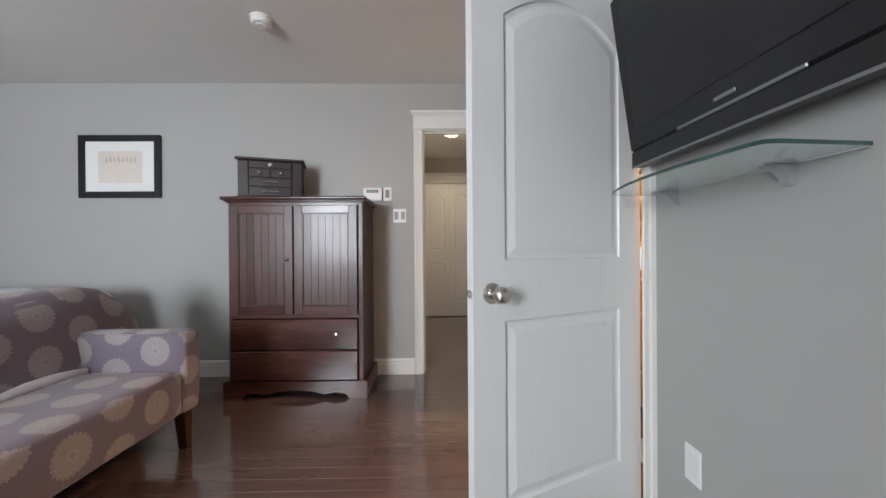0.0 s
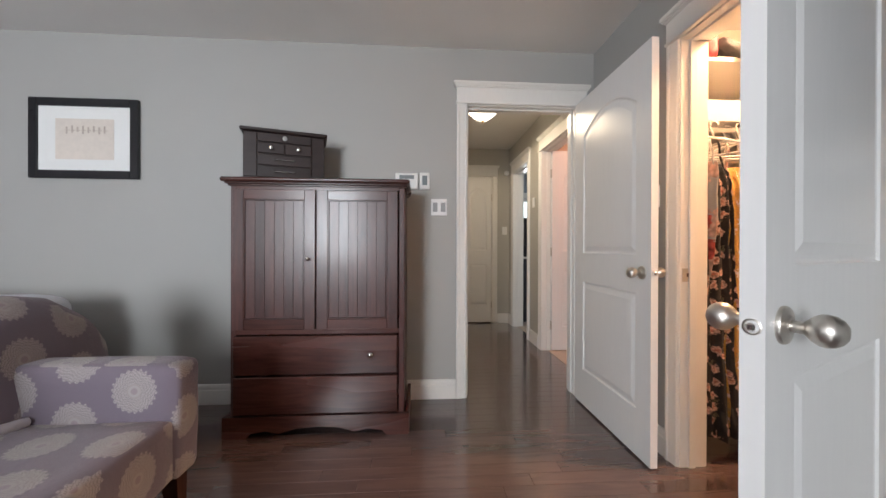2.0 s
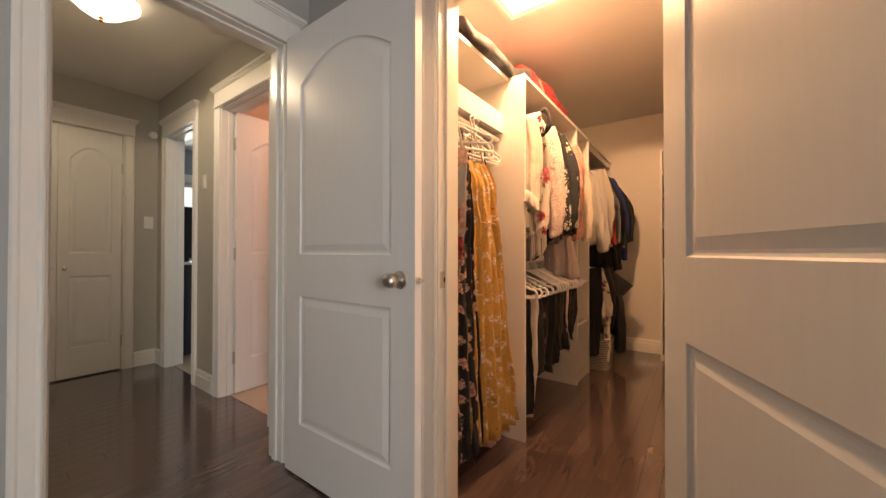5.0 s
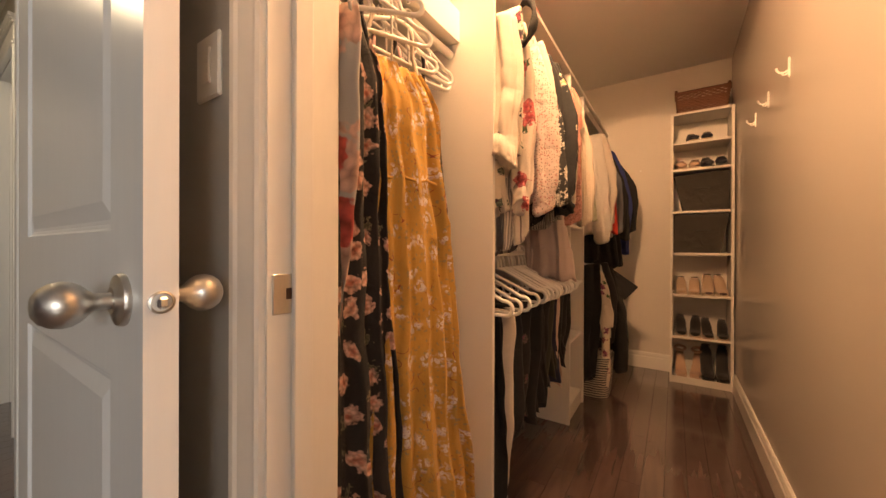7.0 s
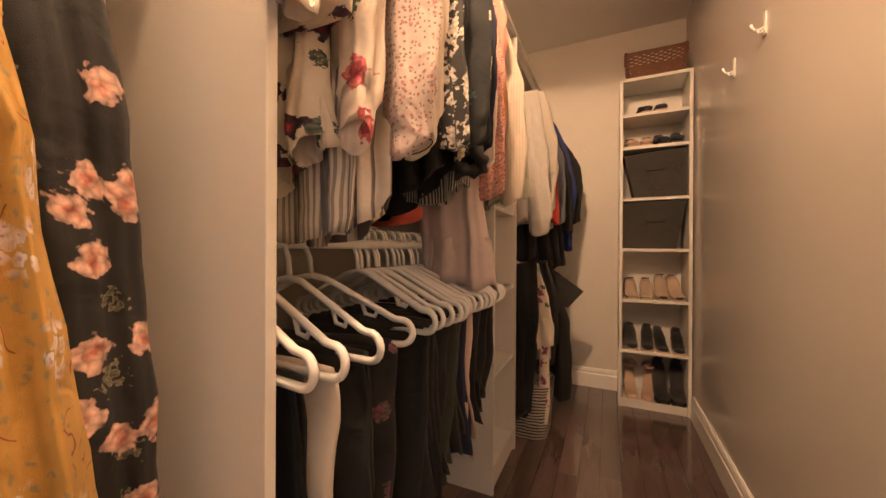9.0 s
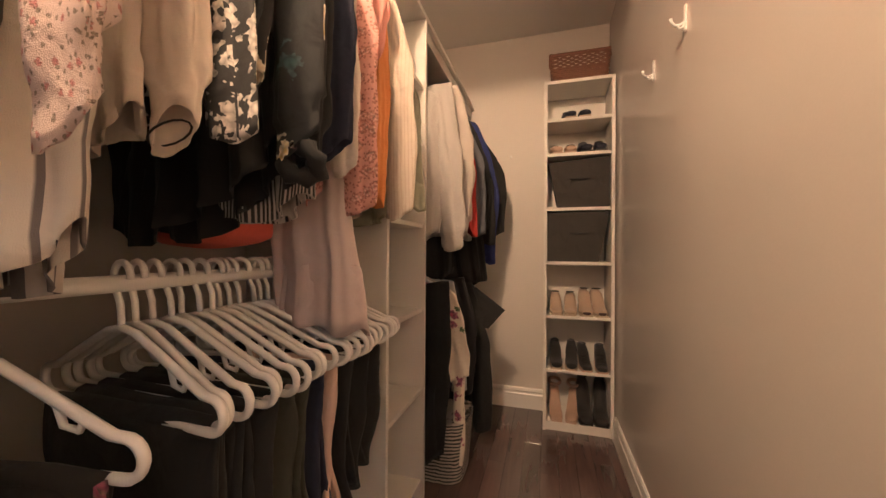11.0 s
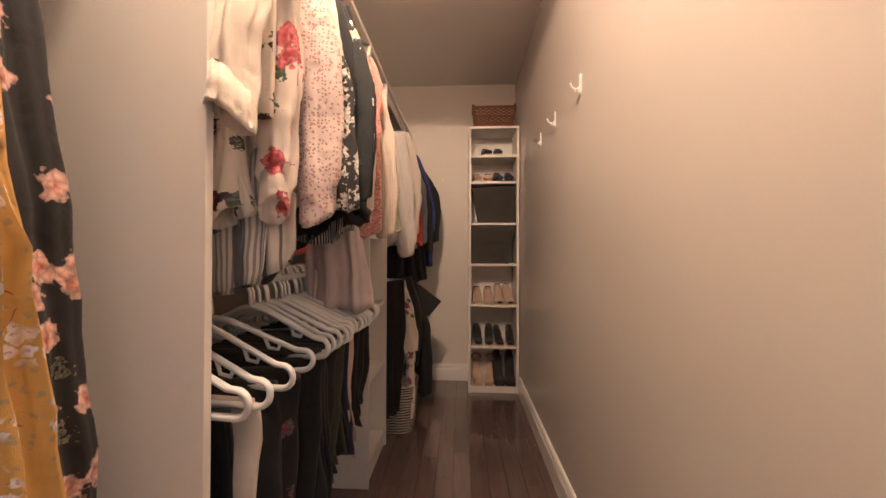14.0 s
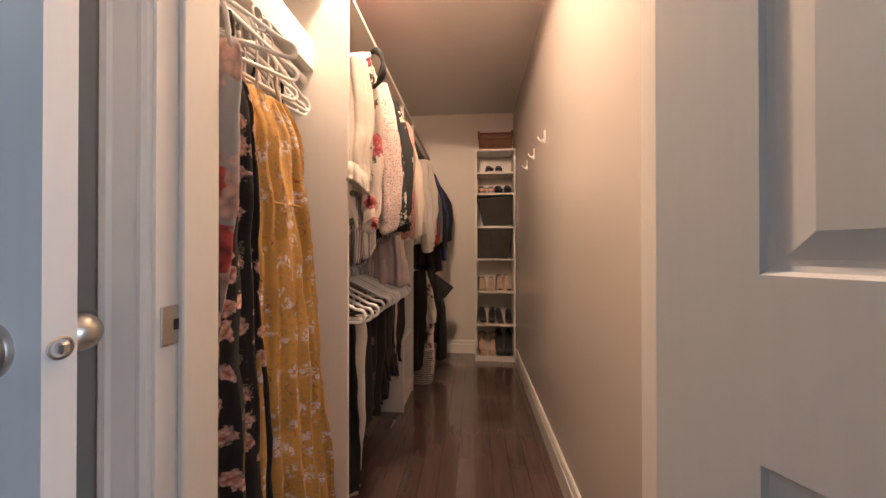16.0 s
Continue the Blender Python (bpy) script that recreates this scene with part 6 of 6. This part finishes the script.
for i, (nm, lab, x, drop, hw, th, m, kw) in enumerate(up):
    ob = garment(nm, lab, x, U, drop, hw, th, m, seed=20 + i, ang=(i * 37 % 7) - 3, category=nm, group="clothes on the upper rod", y_rod=ROD_Y - 0.01, **kw)
    if lab == "black top with a knotted cuff":
        knot = [(0.014 * math.sin(2 * q), -0.268 + 0.026 * math.cos(q), -0.735 + 0.024 * math.sin(q)) for q in [2 * math.pi * k / 18 for k in range(18)]]
        part("knot", tube(bmesh.new(), knot, [0.015 + 0.004 * math.sin(3 * k) for k in range(18)], 9, True), F_BLACK, ob, "loose black cloth knot", smooth="all")
        part("stud", lathe(bmesh.new(), [(0, 0), (0.006, 0), (0.005, 0.003), (0, 0.004)], pose(-0.022, -0.268, -0.715, 0, -90), 12), CHROME, ob, "small bright stud", smooth=True)
crochet = thing("blouse", (0, 0, 0), "pale blouse with a black crochet armhole", "blouse", "clothes on the upper rod")
ring = [(0.030 * math.sin(a) * 0.6 - 0.006, -0.245 + 0.040 * math.sin(a), -0.165 + 0.068 * math.cos(a)) for a in [2 * math.pi * k / 20 for k in range(20)]]
part("crochet_trim", tube(bmesh.new(), ring, [0.011 + 0.004 * math.sin(5 * k) for k in range(20)], 7, True), F_BLACK, crochet, "black crochet trim", smooth="all")
part("body", pillow(bmesh.new(), (-0.010, -0.235, -0.60), (0.014, 0.20, -0.10), 0.004, 12, 0.011, 6, 0.008), F_PLUM, crochet, smooth="all", uv="box")
crochet.matrix_basis = pose(1.600, ROD_Y, UP_Z)
far = [("hoodie", "light grey marl cotton hoodie", 2.985, 0.82, 0.215, 0.085, F_HOOD, dict(sleeve=(0.75, 0.056, 0.045, 0.02), cuff=F_HOOD)),
       ("sweatshirt", "plain warm grey sweatshirt", 3.060, 0.80, 0.210, 0.070, F_HOOD2, dict(sleeve=(0.70, 0.056, 0.075, 0.04), cuff=F_HOOD2)),
       ("shirt", "plain red long-sleeved shirt", 3.145, 0.80, 0.205, 0.050, F_RED, dict(sleeve=(0.68, 0.046, 0.110, 0.03))),
       ("shirt", "plain white cotton shirt", 3.205, 0.80, 0.205, 0.040, F_WHITE, dict(sleeve=(0.70, 0.036, 0.090, 0.02))),
       ("shirt", "plain slate grey shirt", 3.265, 0.82, 0.205, 0.050, F_SLATE, dict(sleeve=(0.68, 0.044, 0.105, 0.03))),
       ("shirt", "plain dark maroon shirt", 3.33, 0.86, 0.205, 0.045, F_RED, dict(front=0.05)),
       ("shirt", "plain charcoal grey shirt", 3.40, 0.80, 0.205, 0.050, F_CHARC, dict(sleeve=(0.66, 0.040, 0.115, 0.03))),
       ("jacket", "plain royal blue jacket", 3.515, 0.84, 0.205, 0.045, F_BLUE, dict(sleeve=(0.83, 0.044, 0.165, 0.03))),
       ("shirt", "plain long-sleeved black shirt", 3.45, 0.80, 0.205, 0.060, F_BLACK, dict(sleeve=(0.72, 0.050, 0.135, 0.03))),
       ("shirt", "thick plain black sweater", 3.58, 0.82, 0.205, 0.070, F_BLACK, dict(sleeve=(0.66, 0.048, 0.165, 0.03))),
       ("trousers", "black trousers hung from the upper rod", 3.34, 1.03, 0.190, 0.070, F_BLACK, dict(front=0.12)),
       ("trousers", "black trousers hung from the upper rod", 3.44, 1.05, 0.190, 0.070, F_BLACK, dict(front=0.14)),
       ("trousers", "black trousers hung from the upper rod", 3.12, 1.00, 0.190, 0.060, F_BLACK, dict(front=0.05))]
for i, (nm, lab, x, drop, hw, th, m, kw) in enumerate(far):
    garment(nm, lab, x, 1.885, drop, hw, th, m, seed=60 + i, ang=(i * 31 % 7) - 3, category=nm, group="clothes on the far upper rod", y_rod=ROD_Y - 0.01, **kw)
lo = [("jacket", "long plain black coat", 2.985, 0.93, 0.205, 0.060, F_BLACK, dict(sleeve=(0.80, 0.046, 0.010, 0.0))),
      ("scarf", "cream floral scarf with tassels", 3.045, 0.58, 0.215, 0.050, F_SCARF, dict(front=0.075, cy=-0.035, folds=3)),
      ("jacket", "plain light grey jacket", 3.085, 0.60, 0.210, 0.050, F_LGREY, dict(sleeve=(0.52, 0.046, 0.060, 0.0))),
      ("jacket", "soft black leather jacket", 3.18, 0.70, 0.220, 0.080, BLACK_LEATHER, dict(sleeve=(0.62, 0.052, 0.055, 0.02))),
      ("jacket", "dark blue denim jacket", 3.12, 0.66, 0.205, 0.045, F_DENIM, dict(front=0.06)),
      ("coat", "long black coat with a wide collar", 3.32, 0.90, 0.220, 0.090, F_BLACK, dict(sleeve=(0.82, 0.055, 0.110, 0.03))),
      ("coat", "long plain black coat", 3.44, 0.92, 0.220, 0.080, F_BLACK2, dict(front=0.10))]
for i, (nm, lab, x, drop, hw, th, m, kw) in enumerate(lo):
    ob = garment(nm, lab, x, 1.03, drop, hw, th, m, seed=90 + i, ang=(i * 29 % 5) - 2, category=nm, group="clothes on the far lower rod", y_rod=ROD_Y - 0.01, **kw)
    if nm == "scarf":
        bm = bmesh.new()
        for k in range(14):
            y = -0.29 + k * 0.013
            tube(bm, [(0.02 * math.sin(k * 2.0), y, -0.565), (0.02 * math.sin(k * 2.0) + 0.004, y - 0.004, -0.60), (0.02 * math.sin(k * 2.0), y, -0.628 - 0.008 * (k % 3))], [0.003, 0.0045, 0.002], 5)
        part("hanging_end", pillow(bmesh.new(), (-0.012, -0.30, -0.95), (0.010, -0.255, -0.45), 0.004, 8, 0.01, 4, 0.008), F_SCARF, ob, smooth="all", uv="box")
        part("tassel_fringe", bm, F_WHITE, ob, "cream tassel fringe", kind="stuff", smooth="all")
    if nm == "coat" and i == 5:
        bm = bmesh.new()
        A = [(0.0, -0.10, -0.05), (0.05, -0.16, -0.10), (0.055, -0.44, -0.305), (0.03, -0.36, -0.40), (-0.01, -0.25, -0.36), (-0.03, -0.15, -0.22)]
        v0 = [bm.verts.new(p) for p in A]
        v1 = [bm.verts.new((p[0] - 0.018, p[1], p[2] + 0.002)) for p in A]
        bm.faces.new(v0), bm.faces.new(v1[::-1])
        for k in range(6):
            bm.faces.new((v0[k], v0[(k + 1) % 6], v1[(k + 1) % 6], v1[k]))
        part("collar", bm, F_CHARC, ob, "wide pointed charcoal collar")


def trousers(x, bottom, material, label, hw=0.17, thick=0.034, ang=8, cy=-0.02, seed=0, front=0.02):
    """Trousers folded over a hanger's bar on the lower rod: two layers, with wrinkles."""
    ob = thing("trousers", (0, 0, 0), label, "trousers", "trousers on the lower hangers")
    rr = random.Random(seed)
    ph = rr.uniform(0, 6)
    zt = -0.199
    zb = bottom - 0.974
    N, L = 26, 20
    for leg, sx in ((0, -1), (1, 1)):
        bm, rings = bmesh.new(), []
        for j in range(L + 1):
            v = j / L
            zz = zt + (zb + leg * 0.02 - zt) * v
            w = hw * (1 - 0.12 * v + 0.05 * math.sin(5 * v + ph + leg)) * (1 - 0.06 * leg)
            th = thick / 4 * (0.9 + 0.5 * min(1, v * 3))
            ring = []
            for k in range(N):
                a = 2 * math.pi * k / N
                c, s = math.cos(a), math.sin(a)
                rip = 0.013 * (0.25 + v) * math.sin(5.5 * c + ph + 1.5 * v + leg) + 0.005 * math.sin(11 * c + 3 * ph + 2 * v)
                q = Vector((sx * thick / 4 * (0.6 + v * 0.6) + th * math.copysign(abs(s) ** 0.6, s) + rip, w * math.copysign(abs(c) ** 0.8, c) + cy - front * v + 0.014 * v * math.sin(7 * v + ph + leg), zz + 0.022 * v * math.sin(2.4 * c + ph + leg)))
                wr = noise.noise_vector(Vector((q.x * 4, q.y * 17, q.z * 9)) + Vector((seed, leg, 0)))
                q += Vector((0.010 * wr.x, 0.007 * wr.y, 0.010 * wr.z)) + 0.0025 * noise.noise_vector(q * 34)
                ring.append(bm.verts.new(q))
            rings.append(ring)
        for a, b in zip(rings, rings[1:]):
            for k in range(N):
                bm.faces.new((a[k], a[(k + 1) % N], b[(k + 1) % N], b[k]))
        bm.faces.new(rings[0]), bm.faces.new(rings[-1][::-1])
        part("trouser_leg", bm, material, ob, smooth="all", uv="box")
    part("folded_top", tube(bmesh.new(), [(0, -hw + 0.012 + cy, -0.201), (0.002, -hw * 0.5 + cy, -0.198), (0, cy, -0.200), (0.001, hw * 0.5 + cy, -0.198), (0, hw - 0.012 + cy, -0.201)], thick * 0.34, 8), material, ob, "fold over the hanger bar", smooth="all")
    ob.matrix_basis = pose(bay(x), ROD_Y - 0.012, 0.974, 0, 0, ang)
    return ob


F_CREAMP = fabric("cream_chino", (0.62, 0.54, 0.46), wrinkle=0.3)
F_PINKS = fabric("pale_pink_strip", (0.62, 0.45, 0.38))
seq = [(1.588, 0.13, F_BLACK2, "faded black trousers over a hanger", -1), (1.622, 0.13, F_CREAMP, "cream cotton trousers over a hanger", 0), (1.701, 0.32, F_BLACK, "black trousers over a hanger", 1),
       (1.760, 0.34, F_DKPRINT, "dark berry floral trousers over a hanger", 9), (1.918, 0.30, F_BLACK2, "faded black trousers over a hanger", 1), (1.948, 0.34, F_CHARC, "charcoal trousers over a hanger", -1),
       (1.982, 0.31, F_BLACK, "black trousers over a hanger", 0), (2.020, 0.36, F_BLACK2, "faded black trousers over a hanger", 2), (2.060, 0.37, F_OLIVE, "olive green trousers over a hanger", 5), (2.105, 0.40, F_OLIVE, "olive green trousers over a hanger", 8),
       (2.150, 0.35, F_NAVY, "navy trousers over a hanger", 11), (2.195, 0.33, F_PINKS, "pale pink trousers over a hanger", 13), (2.250, 0.40, F_BLACK, "black trousers over a hanger", 16), (2.310, 0.44, F_BLACK2, "faded black trousers over a hanger", 19), (2.370, 0.46, F_BLACK, "black trousers over a hanger", 22)]
for i, (x, b, m, lab, a) in enumerate(seq):
    trousers(x, b, m, lab, ang=a, seed=i, thick=0.050 if i > 3 else (0.018, 0.034, 0.044, 0.044)[i], hw=0.158 if i == 0 else 0.176 if m is not F_PINKS else 0.13, cy=-0.02 if m is not F_PINKS else -0.06)
red = thing("coral_sweater", (2.2, 2.35, 1.16), "bright coral sweater folded below the hanging clothes", "sweater")
part("cloth", pillow(bmesh.new(), (2.05, 2.20, 1.045), (2.20, 2.42, 1.12), 0.01, 6, 0.02, 9, 0.01), fabric("coral_cloth", (0.75, 0.14, 0.09)), red, smooth="all")

# ---- things on the top shelf ----
bagm = fabric("red_bag_cloth", (0.36, 0.022, 0.030), rough=0.6, wrinkle=0.5)
bag = thing("duffel_bag", (2.25, 2.38, 2.001), "red cloth duffel bag with handles on the top shelf", "bag")
bm = pillow(bmesh.new(), (1.80, 2.20, 2.001), (2.72, 2.55, 2.29), 0.025, 16, 0.13, 5, 0.045)
for v in bm.verts:
    v.co.z = max(2.001, v.co.z - 0.10 * max(0, (1.98 - v.co.x)) / 0.2)
part("bag_body", bm, bagm, bag, smooth="all")
for x in (2.12, 2.30):
    part("webbing", tube(bmesh.new(), [(x, 2.19, 2.04), (x, 2.185, 2.14), (x + 0.01, 2.22, 2.25), (x + 0.06, 2.30, 2.31), (x + 0.10, 2.36, 2.28)], 0.011, 6), mat("pink_webbing", (0.60, 0.16, 0.13), 0.7, vary=0.1), bag, "pinkish webbing handle", smooth="all")
part("luggage_tag", boxes(((2.44, 2.180, 2.09), (2.49, 2.186, 2.15)), bevel=0.002), mat("tag_paper", (0.72, 0.50, 0.36), 0.6), bag, "beige luggage tag")
F_COAT = fabric("dark_grey_coat_cloth", (0.016, 0.017, 0.020), rough=0.6, wrinkle=0.8)
cl = thing("grey_coat", (1.42, 2.38, 2.001), "dark grey coat laid over the top shelf", "coat")
bm = pillow(bmesh.new(), (1.05, 2.15, 2.001), (1.86, 2.50, 2.10), 0.012, 22, 0.03, 8, 0.060)
for v in bm.verts:
    v.co.z = max(2.001, v.co.z + 0.06 * max(0, min(1, (v.co.x - 1.4) / 0.4)) * (v.co.z - 2.0) / 0.1)
part("cloth", bm, F_COAT, cl, smooth="all")
rb = thing("red_bag", (0.99, 2.32, 2.001), "small crumpled red bag on the top shelf", "bag")
part("cloth", pillow(bmesh.new(), (0.93, 2.19, 2.001), (1.06, 2.45, 2.22), 0.02, 8, 0.05, 3, 0.02), bagm, rb, smooth="all")
pp = thing("paper_sheet", (1.12, 2.22, 2.001), "white folded sheet under the coat", "paper")
part("sheet", boxes(((1.02, 2.166, 2.0015), (1.20, 2.30, 2.006)), bevel=0.001), WHITE_BOARD, pp)

# ---- striped basket on the closet floor ----
STRIPE_B = fabric("striped_basket_cloth", (0.42, 0.37, 0.32))
nt = STRIPE_B.node_tree
wv = node(nt, "ShaderNodeTexWave", Scale=20.0, Distortion=3.0)
wv.bands_direction = "Z"
tcx = nt.nodes.new("ShaderNodeTexCoord")
nt.links.new(tcx.outputs["Object"], wv.inputs["Vector"])
nt.links.new(mixed(nt, edge(nt, wv.outputs["Fac"], 0.45, 0.1), (0.45, 0.40, 0.35), (0.04, 0.04, 0.04)), nt.nodes["Principled BSDF"].inputs["Base Color"])
sb = thing("striped_basket", (3.10, 2.05, 0), "black and white striped fabric basket on the closet floor", "basket")
bm = bmesh.new()
rings = []
for j in range(9):
    v = j / 8
    rings.append([bm.verts.new((3.12 + (0.125 + 0.02 * v) * math.copysign(abs(math.cos(a)) ** 0.5, math.cos(a)), 2.07 + (0.125 + 0.02 * v) * math.copysign(abs(math.sin(a)) ** 0.5, math.sin(a)), 0.001 + 0.27 * v)) for a in [2 * math.pi * k / 24 for k in range(24)]])
for a, b in zip(rings, rings[1:]):
    for k in range(24):
        bm.faces.new((a[k], a[(k + 1) % 24], b[(k + 1) % 24], b[k]))
bm.faces.new(rings[0])
bm.faces.new(rings[-1])
part("basket_body", bm, STRIPE_B, sb, smooth=True, uv="box")

# ---- floor boards ----
structure("floor", boxes(((WX - T, SY - T, -0.12), (CE + T, CN + T, -0.012)), ((HW - T, CN + T, -0.12), (HE + 0.06, HN + T, -0.012)), ((WX - T, CN + T, -0.12), (HW - T, NW + T, -0.012))),
          mat("subfloor", (0.05, 0.03, 0.02), 0.6), "dark glossy hardwood floor of narrow boards", "floor")
floor_ob = bpy.data.objects["floor"]
BW = 0.083
plank_mesh = {}


def plank(bm, x0, x1, y0, y1):
    c = 0.0009
    lo = [bm.verts.new(p) for p in ((x0 + c, y0 + c, 0), (x1 - c, y0 + c, 0), (x1 - c, y1 - c, 0), (x0 + c, y1 - c, 0))]
    mid = [bm.verts.new(p) for p in ((x0, y0, -0.0011), (x1, y0, -0.0011), (x1, y1, -0.0011), (x0, y1, -0.0011))]
    bot = [bm.verts.new(p) for p in ((x0, y0, -0.012), (x1, y0, -0.012), (x1, y1, -0.012), (x0, y1, -0.012))]
    bm.faces.new(lo)
    for i in range(4):
        j = (i + 1) % 4
        bm.faces.new((mid[i], mid[j], lo[j], lo[i]))
        bm.faces.new((bot[i], bot[j], mid[j], mid[i]))


rng = random.Random(5)
single, joined = [], bmesh.new()
row, y = 0, SY - T
LENGTHS = (0.45, 0.62, 0.78, 0.95, 1.12)
while y < HN + T:
    if y + BW < CN + T:
        spans = [(WX - T, CE + T if y > CS - 2 * T else EW + T)]
    elif y < NW + T:
        spans = [(WX - T, HE + 0.06)]
    else:
        spans = [(HW - T, HE + 0.06)]
    for a, b in spans:
        x = a - rng.random() * 0.6
        while x < b:
            L = rng.choice(LENGTHS)
            near = (-1.9 < x < 1.0 and 0.9 < y < 2.95) or (0.9 <= x < 3.8 and 1.1 < y < 2.1)
            if near and len(single) < 300:
                single.append((x, y, L))
            else:
                plank(joined, max(x, a), min(x + L, b), y, y + BW - 0.0006)
            x += L + 0.0005
    y += BW
for x, y, L in single:
    if L not in plank_mesh:
        bm = bmesh.new()
        plank(bm, 0, L, 0, BW - 0.0006)
        me = bpy.data.meshes.new("floor_plank")
        bm.to_mesh(me)
        bm.free()
        me.materials.append(FLOORW)
        plank_mesh[L] = me
    ob = new("floor_plank", plank_mesh[L])
    ob.parent = floor_ob
    ob.location = (x, y, 0)
bmesh.ops.recalc_face_normals(joined, faces=joined.faces)
me = bpy.data.meshes.new("far_planks")
joined.to_mesh(me)
joined.free()
JOINW = FLOORW.copy()
JOINW.name = "floor_board_joined"
nt = JOINW.node_tree
geo = nt.nodes.new("ShaderNodeNewGeometry")
for link in list(nt.links):
    if link.from_node.bl_idname == "ShaderNodeObjectInfo":
        nt.links.new(geo.outputs["Random Per Island"], link.to_socket)
me.materials.append(JOINW)
far = tagged(new("far_planks", me), kind="stuff")
far.parent = floor_ob
